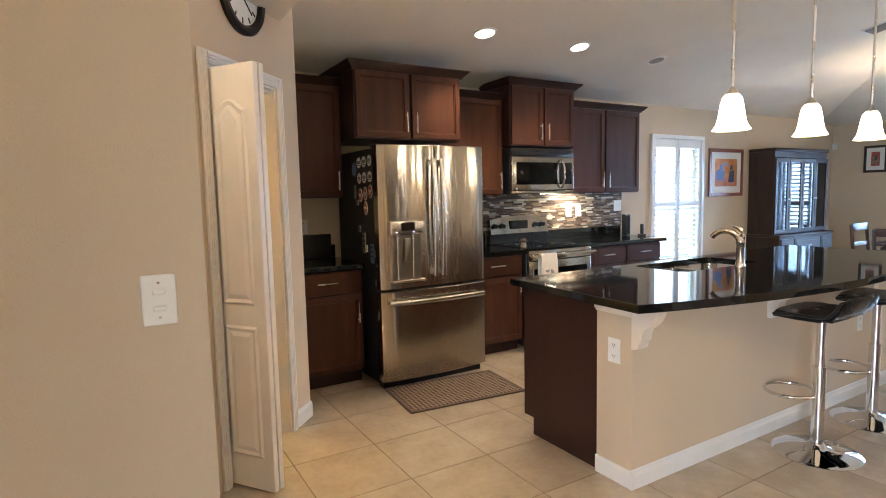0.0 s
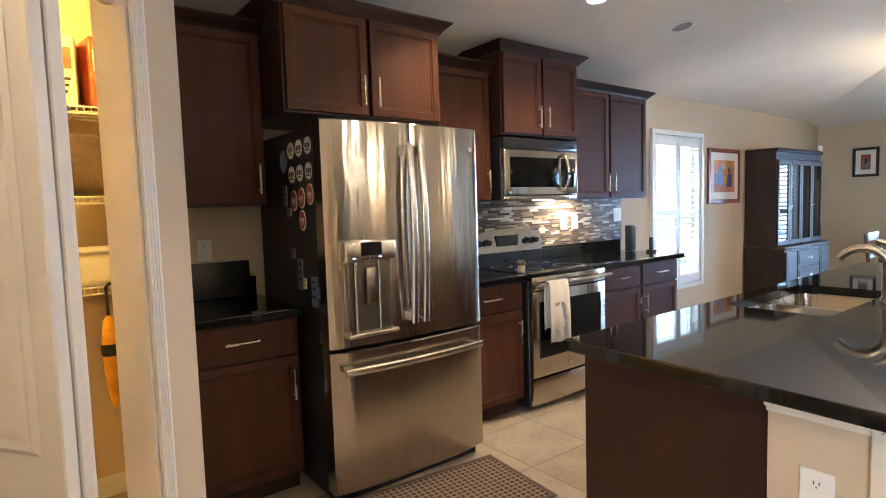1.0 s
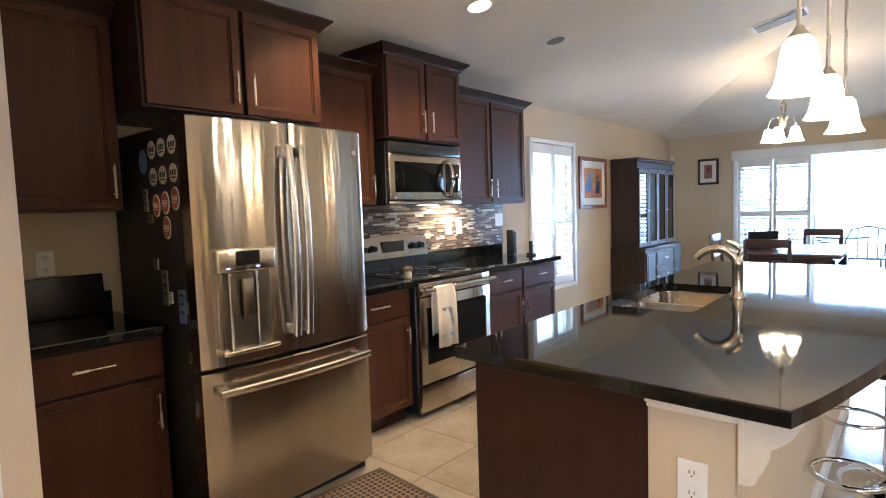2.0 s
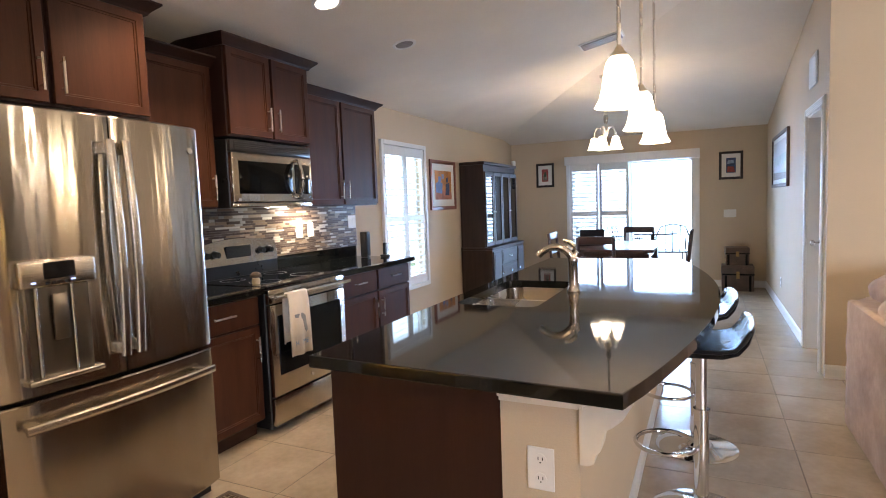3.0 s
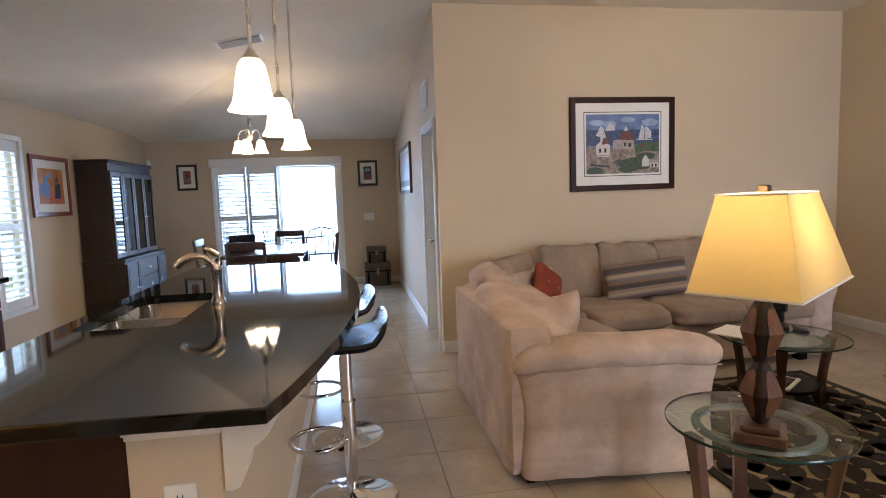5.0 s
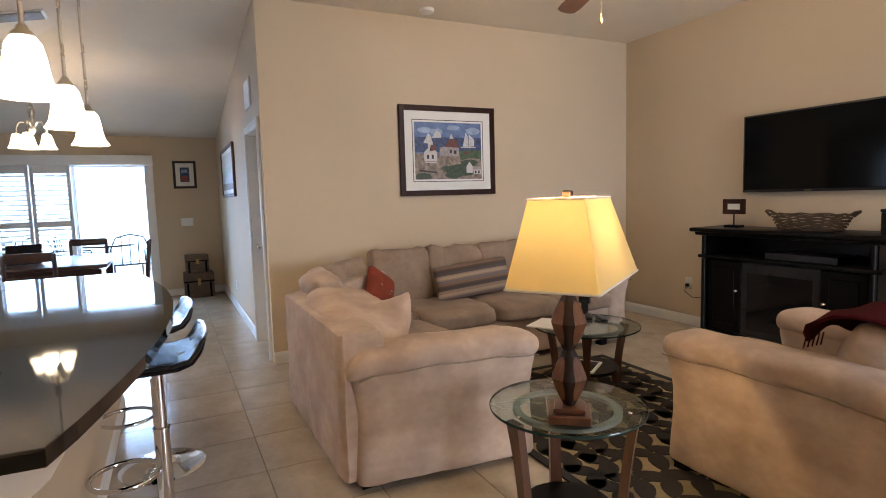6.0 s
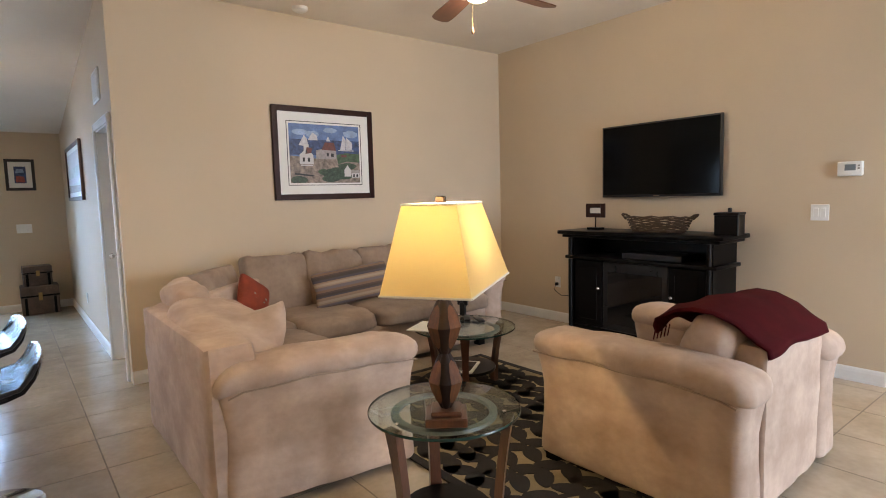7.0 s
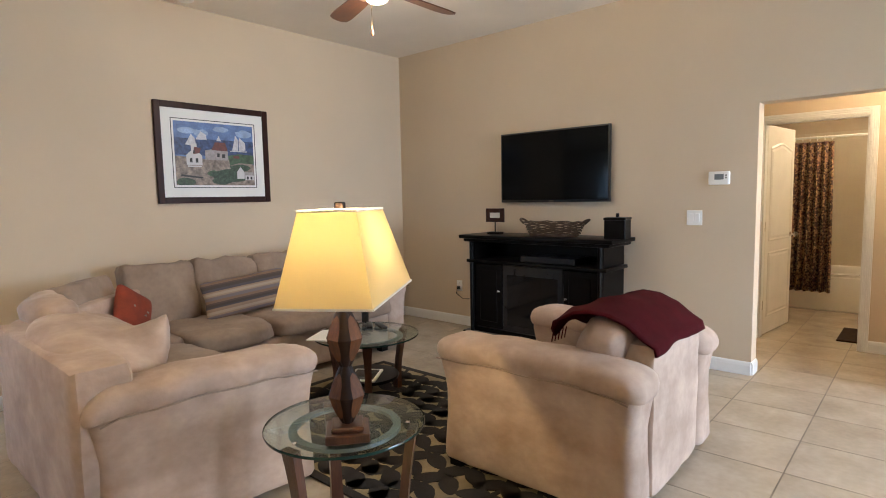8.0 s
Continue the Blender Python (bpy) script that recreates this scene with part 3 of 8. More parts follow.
# water and ice dispenser on the left door
DX = -0.245
disp = part("dispenser", box(B(), DX - 0.135, DX + 0.135, -0.052, 0.02, 1.125, 1.225, 0.012, 3), STEELH, left_door, "silver dispenser control panel", True)
bm = box(B(), DX - 0.055, DX + 0.055, -0.0545, -0.05, 1.155, 1.215, 0.002)
part("display", bm, BLACKG, disp, "black display")
LED = glowing("blue_led", (0.35, 0.5, 1.0), 3.0, (0.2, 0.25, 0.5))
for x in (DX - 0.09, DX + 0.045):
    part("indicator", box(B(), x - 0.007, x + 0.007, -0.0545, -0.05, 1.143, 1.148), LED, disp, "lit blue indicator")
bm = B()
for i in range(5):
    box(bm, DX - 0.05 + i * 0.022, DX - 0.037 + i * 0.022, -0.0545, -0.05, 1.136, 1.146, 0.001)
part("buttons", bm, BLACKP, fridge)
# the door is uncut: darker steel colour stands in for the recess's shade
RECESS = material("shaded_dispenser_steel", (0.20, 0.18, 0.155), 0.34, metal=1.0, var=0.1, scale=4, fine=40, bump=0.0)
for x in (DX - 0.113, DX + 0.113):
    part("recess_side", box(B(), x - 0.005, x + 0.005, -0.032, 0.01, 0.80, 1.13), STEELH, fridge)
part("recess", box(B(), DX - 0.108, DX + 0.108, -0.0255, 0.01, 0.80, 1.13), RECESS, fridge, "steel plate darkened to shade the dispenser recess")
for x, rad in ((DX - 0.078, 0.008), (DX + 0.045, 0.006)):
    cyl(bm := B(), (x, -0.034, 0.806), (x, -0.034, 1.126), rad, seg=10)
    part("guide_rod", bm, STEELH, fridge, "", True)
part("tray", box(B(), DX - 0.132, DX + 0.132, -0.06, 0.01, 0.785, 0.805, 0.006, 2), STEELH, fridge, "silver drip tray", True)
part("paddle", box(B(), DX - 0.028, DX + 0.028, -0.045, -0.03, 0.93, 1.10, 0.012, 2), RECESS, fridge, "", True)
cyl(bm := B(), (HW - 0.055, -0.012, 1.655), (HW - 0.055, 0.0, 1.655), 0.013, seg=18)
part("badge", bm, CHROME, fridge, "round chrome badge")
for x in (-HW + 0.06, HW - 0.06):
    part("hinge_cover", box(B(), x - 0.05, x + 0.05, 0.03, 0.14, 1.746, 1.768, 0.006, 2), BLACKP, fridge)

# magnets on its side
MAG_W = material("magnet_white", (0.62, 0.60, 0.56), 0.45, var=0.05, bump=0)
MAG_R = material("magnet_red", (0.42, 0.09, 0.06), 0.45, var=0.15, scale=40, bump=0)
MAG_B = material("magnet_blue", (0.12, 0.2, 0.42), 0.45, var=0.15, scale=30, bump=0)
INK = material("black_ink", (0.015, 0.015, 0.016), 0.5, var=0.1, bump=0)
SIDE = FX0 + 0.004


def magnet_round(y, z, r, mat, oval=1.0, bars=True):
    ob = thing("fridge_magnet", "round white and black magnet on the refrigerator side" if mat is MAG_W else "oval red and white magnet on the refrigerator side", "magnet", (SIDE, y, z), 0, "refrigerator magnets")
    def disc(rad, d, k=1.0):
        bm = B()
        cyl(bm, (0, 0, 0), (-d, 0, 0), rad, seg=24)
        for v in bm.verts:
            v.co.z *= k
        return bm
    part("rim", disc(r, 0.003, oval), MAG_W if mat is MAG_R else INK, ob)
    part("face", disc(r * 0.88, 0.004, oval), mat, ob)
    if bars:
        tone = INK if mat is MAG_W else MAG_W
        for s in (-0.45, 0, 0.45):
            part("print", box(B(), -0.005, -0.0035, s * r - r * 0.14, s * r + r * 0.14, -r * 0.22, r * 0.3), tone, ob)
        part("print", box(B(), -0.005, -0.0035, -r * 0.5, r * 0.5, -r * 0.5, -r * 0.36), tone, ob)


for row, z in enumerate((1.66, 1.545)):
    for y in (6.27, 6.37, 6.465):
        magnet_round(y, z - (y - 6.27) * 0.03, 0.044, MAG_W)
for y, z in ((6.27, 1.44), (6.365, 1.425), (6.455, 1.415), (6.365, 1.32)):
    magnet_round(y, z, 0.036, MAG_R, 1.35)
magnet_round(6.56, 1.61, 0.05, MAG_B, 1.2, False)


def magnet_flat(y, z, w, h, mat):
    ob = thing("fridge_magnet", "small rectangular printed magnet on the refrigerator side", "magnet", (SIDE, y, z), 0, "refrigerator magnets")
    part("card", box(B(), -0.004, 0, -w / 2, w / 2, -h / 2, h / 2, 0.001), mat, ob)
    for k in range(3):
        part("print", box(B(), -0.0052, -0.0038, -w * 0.35, w * 0.3, h * (0.3 - 0.25 * k), h * (0.38 - 0.25 * k)), INK, ob)


MAG_G = material("magnet_grey", (0.2, 0.19, 0.18), 0.5, var=0.2, scale=30, bump=0)
for y, z, w, h, mt in ((6.42, 1.06, 0.055, 0.15, MAG_G), (6.37, 1.02, 0.03, 0.05, MAG_W), (6.27, 0.99, 0.06, 0.14, MAG_B), (6.22, 0.99, 0.03, 0.05, MAG_G), (6.50, 1.16, 0.05, 0.05, MAG_G), (6.22, 0.78, 0.03, 0.05, MAG_G), (6.52, 1.36, 0.05, 0.04, MAG_G), (6.56, 1.44, 0.04, 0.1, MAG_G)):
    magnet_flat(y, z, w, h, mt)

# ---- range ----
RX0, RX1 = 4.19, 4.95
stove = thing("range", "stainless steel electric range with a black glass top", "range", ((RX0 + RX1) / 2, NORTH, 0))
w2 = (RX1 - RX0) / 2
part("body", box(B(), -w2, w2, -0.635, -0.02, 0.03, 0.895, 0.004), BLACKP, stove, "black enamel body")
part("cooktop", box(B(), -w2, w2, -0.66, -0.02, 0.896, 0.918, 0.006, 2), BLACKG, stove, "black ceramic glass cooktop")
odoor = part("oven_door", box(B(), -w2 + 0.004, w2 - 0.004, -0.672, -0.636, 0.235, 0.80, 0.008, 2), STEEL, stove, "", True)
part("oven_window", box(B(), -w2 + 0.06, w2 - 0.06, -0.676, -0.67, 0.36, 0.73, 0.004), TVGLASS, odoor, "black oven glass")
part("front_trim", box(B(), -w2 + 0.002, w2 - 0.002, -0.668, -0.636, 0.806, 0.893, 0.006, 2), STEEL, stove, "", True)
bm = tube(B(), [(-w2 + 0.03, -0.665, 0.845), (-w2 + 0.03, -0.715, 0.85), (-w2 + 0.0, -0.72, 0.85), (w2 - 0.0, -0.72, 0.85), (w2 - 0.03, -0.715, 0.85), (w2 - 0.03, -0.665, 0.845)], 0.014, 12)
part("handle", bm, STEELH, odoor, "steel bar handle", True, angle=70)
part("storage_drawer", box(B(), -w2 + 0.004, w2 - 0.004, -0.668, -0.636, 0.05, 0.222, 0.008, 2), STEEL, stove, "", True)
# back panel with a curved top
bm = B()
outline = [(-w2 + 0.02, 1.01), (w2 - 0.02, 1.01), (w2 - 0.02, 1.15)] + [(w2 - 0.02 - (2 * w2 - 0.04) * i / 12, 1.15 + 0.035 * math.sin(math.pi * i / 12)) for i in range(1, 12)] + [(-w2 + 0.02, 1.15)]
f = [bm.verts.new((x, -0.085 + (z - 1.01) * 0.15, z)) for x, z in outline]
g = [bm.verts.new((x, -0.02, z)) for x, z in outline]
bm.faces.new(f)
bm.faces.new(g[::-1])
for i in range(len(f)):
    j = (i + 1) % len(f)
    bm.faces.new((f[i], g[i], g[j], f[j]))
panel = part("control_panel", bm, STEEL, stove)
part("panel_base", box(B(), -w2 + 0.01, w2 - 0.01, -0.075, -0.02, 0.918, 1.01, 0.004), BLACKP, stove, "black panel base")
part("display", box(B(), -0.13, 0.10, -0.079, -0.07, 1.05, 1.135, 0.006, 2), BLACKG, panel, "black clock display")
for x in (-0.31, -0.22, 0.2, 0.28):
    bm = B()
    cyl(bm, (x, -0.07, 1.09), (x, -0.108, 1.086), 0.026, 0.021, 18)
    box(bm, x - 0.004, x + 0.004, -0.112, -0.106, 1.068, 1.106)
    part("knob", bm, BLACKP, panel, "black control knob", True)
for x, y, r in ((-0.2, -0.48, 0.1), (0.2, -0.48, 0.11), (-0.2, -0.2, 0.08), (0.2, -0.2, 0.08)):
    part("burner_ring", lathe(B(), [(r, 0.9185), (r - 0.004, 0.919), (r - 0.006, 0.9185)], 32, (x, y, 0)), MAG_G, stove)
cyl(bm := B(), (-0.02, -0.676, 0.285), (-0.02, -0.671, 0.285), 0.012, seg=16)
part("badge", bm, CHROME, odoor)

# towel over the oven handle
TOWEL = material("cotton_towel", (0.72, 0.66, 0.60), 0.95, var=0.08, scale=9, fine=160, bump=0.04, sheen=0.2)
towel = thing("towel", "cream cotton dish towel with a printed motif on the oven handle", "towel", (4.36, NORTH - 0.735, 0.85))
bm = B()
cols = []
for i in range(9):
    x = -0.09 + 0.18 * i / 8
    wave = 0.006 * math.sin(i * 1.3)
    line = [(x * 0.98, 0.03 + wave, -0.30 + 0.01 * math.sin(i)), (x, 0.032 + wave, -0.1), (x, 0.026, -0.01), (x, 0.012, 0.017), (x, -0.004, 0.012), (x, -0.012 + wave, -0.05), (x * 1.02, -0.016 + wave * 1.5, -0.2), (x * 1.0, -0.018 + wave * 2, -0.375)]
    cols.append([bm.verts.new(p) for p in line])
for a, b in zip(cols, cols[1:]):
    for k in range(7):
        bm.faces.new((a[k], a[k + 1], b[k + 1], b[k]))
cloth = part("cloth", bm, TOWEL, towel, "", True)
cloth.modifiers.new("thick", "SOLIDIFY").thickness = 0.006
PRINT = material("grey_print", (0.25, 0.27, 0.30), 0.9, var=0.1, bump=0)
PRINTB = material("blue_print", (0.22, 0.36, 0.55), 0.9, var=0.1, bump=0)
bm = slab(B(), [(-0.055, 0.02), (0.02, 0.02), (0.045, 0.0), (0.05, -0.05), (0.06, -0.09), (0.045, -0.105), (0.03, -0.07), (0.02, -0.02), (-0.01, -0.005), (-0.05, 0.0)], 0, 0.002)
part("motif", bm, PRINT, towel, "grey printed motif", place=pose(0, -0.024, -0.14, 90, 0, 0))


def words(text, size, mat, parent, m, depth=0.0008, name="lettering"):
    cu = bpy.data.curves.new(name, "FONT")
    cu.body, cu.size, cu.extrude, cu.align_x, cu.align_y = text, size, depth, "CENTER", "CENTER"
    ob = new(name, cu)
    ob.data.materials.append(mat)
    ob.parent = parent
    ob.matrix_basis = m
    return ob


words("HOME", 0.042, PRINTB, towel, pose(0.0, -0.027, -0.30, 90, 0, 0))

# ---- microwave ----
micro = thing("microwave", "stainless steel over-the-range microwave oven", "microwave", ((4.20 + 4.96) / 2, 6.575, 1.395))
w2 = 0.377
part("body", box(B(), -w2, w2, 0.03, 0.42, 0.0, 0.42, 0.004), BLACKP, micro, "black body")
part("vent_band", box(B(), -w2, w2, 0.0, 0.03, 0.345, 0.42, 0.005, 2), BLACKP, micro, "", True)
bm = B()
for k in range(4):
    box(bm, -w2 + 0.03, w2 - 0.03, -0.004, 0.002, 0.36 + k * 0.012, 0.369 + k * 0.012, 0.001)
part("vent_grille", bm, BLACKP, micro, "black vent louvres")
mdoor = part("door", box(B(), -w2, w2, -0.006, 0.03, 0.03, 0.342, 0.01, 3), STEEL, micro, "", True)
part("bottom_trim", box(B(), -w2, w2, 0.004, 0.03, 0.0, 0.028, 0.004, 2), STEEL, micro, "", True)
part("window", box(B(), -w2 + 0.05, 0.16, -0.009, -0.004, 0.085, 0.29, 0.008, 2), TVGLASS, mdoor, "dark door glass", True)
part("keypad", box(B(), 0.19, w2 - 0.03, -0.009, -0.004, 0.085, 0.29, 0.006, 2), BLACKG, mdoor, "black keypad", True)
bm = tube(B(), [(0.205, -0.004, 0.06)] + [(0.205, -0.03 - 0.032 * math.sin(math.pi * i / 12), 0.062 + 0.25 * i / 12) for i in range(13)] + [(0.205, -0.004, 0.315)], 0.012, 12)
part("handle", bm, STEELH, mdoor, "curved steel handle", True, angle=70)
cyl(bm := B(), (-w2 + 0.05, -0.008, 0.05), (-w2 + 0.05, -0.004, 0.05), 0.011, seg=16)
part("badge", bm, CHROME, mdoor)
part("work_light", box(B(), 0.21, 0.35, 0.22, 0.30, -0.004, 0.001), BULB, micro, "lit work light lens")
lamp("work_lamp", "AREA", (4.94 + 0.3, 6.84, 1.372), 8.0, (1.0, 0.88, 0.68), 0.22, (5.26, 6.92, 1.0), 0.08)

# small things on the counters
SALT = material("cream_ceramic", (0.62, 0.48, 0.30), 0.35, var=0.1, scale=20, bump=0)
jar = thing("mushroom_jar", "small cream ceramic jar with a brown mushroom lid", "jar", (4.27, 6.50, 0.918))
part("pot", lathe(B(), [(0.0, 0), (0.022, 0), (0.026, 0.01), (0.024, 0.035), (0.018, 0.04), (0, 0.04)], 18), SALT, jar, "", True)
part("lid", lathe(B(), [(0.018, 0.04), (0.036, 0.045), (0.034, 0.06), (0.018, 0.074), (0, 0.078)], 18), TRUNKW, jar, "brown domed lid", True)
phone = thing("speaker", "tall black plastic speaker at the end of the counter", "speaker", (5.96, 6.80, 0.914))
part("body", box(B(), -0.032, 0.032, -0.035, 0.035, 0, 0.235, 0.008, 2), BLACKP, phone, "", True)
part("grille", box(B(), -0.026, 0.026, -0.038, -0.034, 0.02, 0.215, 0.003), BLACKW, phone, "black cloth grille")
phone = thing("cordless_phone", "slim black cordless phone in a cradle", "telephone", (6.005, 6.62, 0.914))
part("cradle", box(B(), -0.03, 0.03, -0.035, 0.035, 0, 0.022, 0.006, 2), BLACKP, phone, "", True)
part("receiver", box(B(), -0.017, 0.017, -0.014, 0.014, 0.015, 0.13, 0.006, 2), BLACKP, phone, "", True)
board = thing("serving_tray", "black tray leaning on the wall above the counter", "tray", (2.42, NORTH - 0.03, 0.916))
part("panel", box(B(), -0.2, 0.2, -0.03, -0.012, 0.0, 0.19, 0.008, 2, Matrix.Rotation(radians(-4), 4, "X")), BLACKP, board, "", True)

# kitchen mat
MATM = bpy.data.materials.new("woven_mat")
MATM.use_nodes = True
n, l = MATM.node_tree.nodes, MATM.node_tree.links
br = n.new("ShaderNodeTexBrick")
br.offset = 0.0
br.inputs["Color1"].default_value, br.inputs["Color2"].default_value, br.inputs["Mortar"].default_value = (0.055, 0.03, 0.02, 1), (0.075, 0.04, 0.026, 1), (0.24, 0.185, 0.14, 1)
br.inputs["Scale"].default_value, br.inputs["Mortar Size"].default_value, br.inputs["Brick Width"].default_value, br.inputs["Row Height"].default_value = 1.0, 0.0045, 0.03, 0.03
co = n.new("ShaderNodeTexCoord")
l.new(co.outputs["Object"], br.inputs["Vector"])
l.new(br.outputs["Color"], n["Principled BSDF"].inputs["Base Color"])
n["Principled BSDF"].inputs["Roughness"].default_value = 0.95
kmat = thing("kitchen_mat", "brown woven kitchen mat with a cream grid on the tiles", "mat", (3.113, 5.866, 0.0), -5.5)
part("weave", box(B(), -0.425, 0.425, -0.245, 0.245, 0.0, 0.010, 0.004), MATM, kmat)
bm = B()
for a, b, c, d in ((-0.435, 0.435, -0.26, -0.238), (-0.435, 0.435, 0.238, 0.26), (-0.44, -0.418, -0.26, 0.26), (0.418, 0.44, -0.26, 0.26)):
    box(bm, a, b, c, d, 0.0, 0.0125, 0.003)
part("binding", bm, TRUNKW, kmat, "dark brown binding")

# ---- island ----
ISX0, ISX1 = 3.085, 5.98
island = thing("kitchen_island", "kitchen island with dark cabinets and a tan knee wall", "island", (4.535, 4.67, 0))
ox, oy = 4.52, 4.7
part("knee_wall", box(B(), ISX0 - ox, ISX1 - ox, 4.30 - oy, 4.518 - oy, 0, 0.86), WALL, island, "tan painted knee wall")
for x0, x1 in ((ISX0 + 0.012, 3.94), (4.77, ISX1)):
    bm = profile_x(B(), [(y - oy, z) for y, z in ((4.52, 0), (5.02, 0), (5.02, 0.1), (5.10, 0.1), (5.10, 0.872), (4.52, 0.872))], x0 - ox, x1 - ox)
    bmesh.ops.recalc_face_normals(bm, faces=bm.faces)
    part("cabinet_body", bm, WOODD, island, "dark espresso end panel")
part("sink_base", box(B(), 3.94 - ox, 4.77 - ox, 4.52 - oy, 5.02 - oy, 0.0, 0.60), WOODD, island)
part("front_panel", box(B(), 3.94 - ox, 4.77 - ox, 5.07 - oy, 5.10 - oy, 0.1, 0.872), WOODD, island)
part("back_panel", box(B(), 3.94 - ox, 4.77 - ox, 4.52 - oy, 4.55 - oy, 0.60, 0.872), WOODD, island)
k = 0
for x0 in (3.12, 3.62, 4.12, 4.72, 5.32):
    x1 = {3.12: 3.60, 3.62: 4.10, 4.12: 4.70, 4.72: 5.30, 5.32: 5.93}[x0]
    d = shaker_door(island, 0, x1 - x0, 0.115, 0.86, 0, (0.05, 0.70, True))
    d.matrix_basis = pose(x1 - ox, 5.12 - oy, 0, 0, 0, 180)
bm = B()
for prof in (((4.30, 0), (4.286, 0), (4.286, 0.062), (4.292, 0.074), (4.296, 0.088), (4.30, 0.092)),):
    profile_x(bm, [(y - oy, z) for y, z in prof], ISX0 - 0.014 - ox, ISX1 - ox)
box(bm, ISX0 - 0.014 - ox, ISX0 - ox, 4.30 - oy, 4.518 - oy, 0, 0.088, 0.003)
part("baseboard", bm, TRIM, island, "white baseboard")
bm = B()
for drop, out in ((0.048, 0.012), (0.034, 0.020), (0.016, 0.030)):
    box(bm, ISX0 - out - ox, ISX1 - ox, 4.30 - out - oy, 4.30 - oy, 0.872 - drop, 0.873, 0.002)
    box(bm, ISX0 - out - ox, ISX0 - ox, 4.30 - oy, 4.515 + out * 0.3 - oy, 0.872 - drop, 0.8725, 0.002)
part("apron", bm, CREAM, island, "cream trim under the countertop")
for x in (3.11, 4.22, 5.36):
    bm = B()
    pts = [(4.278, 0.872), (4.165, 0.872), (4.165, 0.853), (4.174, 0.838), (4.19, 0.81), (4.214, 0.788), (4.232, 0.776), (4.240, 0.752), (4.245, 0.722), (4.258, 0.705), (4.263, 0.684), (4.278, 0.676), (4.299, 0.676), (4.299, 0.834), (4.278, 0.834)]
    profile_x(bm, [(y - oy, z) for y, z in pts], x - 0.035 - ox, x + 0.035 - ox)
    part("corbel", bm, CREAM, island, "cream scrolled corbel")
plate("wall_outlet", "white outlet on the end of the island wall", pose(ISX0 + 0.014, 4.375, 0.645, 0, 0, -90), outlet=True, w=0.075, h=0.12)
plate("wall_outlet", "white outlet on the island knee wall", pose(5.3, 4.269, 0.50), outlet=True, w=0.075, h=0.12)

# island top with a bowed bar edge and a sink cut-out
SX0, SX1, SY0, SY1 = 3.965, 4.755, 4.63, 5.01
top = thing("island_countertop", "black granite island top with a curved bar edge", "countertop", (4.5, 4.6, 0.874))
arc = [(2.985 + 3.035 * i / 24, 4.145 - 0.232 * math.sin(math.pi * i / 24) ** 0.92) for i in range(25)]
outer = [(3.03, 5.09)] + arc + [(6.02, 5.10)]
bm = B()
slab(bm, [(x - 4.5, y - 4.6) for x, y in outer], 0, 0.04, 0.005)
granite_top = part("slab", bm, GRANITE, top, "polished black granite slab")
# the opening is cut by a block that is used up in the script
cutter = bpy.data.objects.new("cut", bpy.data.meshes.new("cut"))
scene.collection.objects.link(cutter)
bm = box(B(), SX0 - 4.5, SX1 - 4.5, SY0 - 4.6, SY1 - 4.6, -0.1, 0.1, 0.05, 4)
bm.to_mesh(cutter.data)
bm.free()
cutter.parent = top
mod = granite_top.modifiers.new("opening", "BOOLEAN")
mod.operation, mod.object, mod.solver = "DIFFERENCE", cutter, "EXACT"
bpy.context.view_layer.update()
cut_mesh = bpy.data.meshes.new_from_object(granite_top.evaluated_get(bpy.context.evaluated_depsgraph_get()))
granite_top.modifiers.clear()
granite_top.data = cut_mesh
bpy.data.objects.remove(cutter)

sink = thing("kitchen_sink", "double bowl stainless steel undermount sink", "sink", ((SX0 + SX1) / 2, (SY0 + SY1) / 2, 0.874))
SINKM = material("sink_steel", (0.45, 0.41, 0.36), 0.27, metal=1.0, var=0.06, scale=4, fine=50, bump=0.004)


def bowl(x0, x1, y0, y1, depth):
    bm = B()
    rings = []
    for inset, z in ((-0.012, 0.0), (0.0, -0.002), (0.012, -depth + 0.03), (0.04, -depth), (0.16, -depth - 0.006)):
        a, b, c, d = x0 + inset, x1 - inset, y0 + inset, y1 - inset
        r = 0.05
        ring = []
        for cx, cy, s in ((b - r, d - r, 0), (a + r, d - r, 90), (a + r, c + r, 180), (b - r, c + r, 270)):
            for q in range(6):
                an = radians(s + 18 * q)
                ring.append(bm.verts.new((cx + r * math.cos(an), cy + r * math.sin(an), z)))
        rings.append(ring)
    for p, q in zip(rings, rings[1:]):
        for i in range(len(p)):
            j = (i + 1) % len(p)
            bm.faces.new((p[i], p[j], q[j], q[i]))
    bm.faces.new(rings[-1])
    return bm


for a, b in ((-0.385, -0.012), (0.012, 0.385)):
    bo = part("bowl", bowl(a, b, -0.185, 0.185, 0.19), SINKM, sink, "", True)
    cyl(bm := B(), ((a + b) / 2, 0, -0.198), ((a + b) / 2, 0, -0.190), 0.04, seg=20)
    part("drain", bm, CHROME, bo)
FAUCETM = material("faucet_nickel", (0.46, 0.41, 0.36), 0.24, metal=1.0, var=0.06, scale=5, fine=60, bump=0.0)
faucet = thing("kitchen_faucet", "brushed nickel pull-out faucet with an arched spout", "faucet", (4.42, 4.566, 0.914))
part("base", lathe(B(), [(0.0, 0), (0.032, 0), (0.032, 0.010), (0.026, 0.018), (0.0235, 0.06), (0.0235, 0.145), (0.026, 0.152), (0.026, 0.162), (0.022, 0.175), (0.016, 0.186), (0, 0.19)], 24), FAUCETM, faucet, "", True)
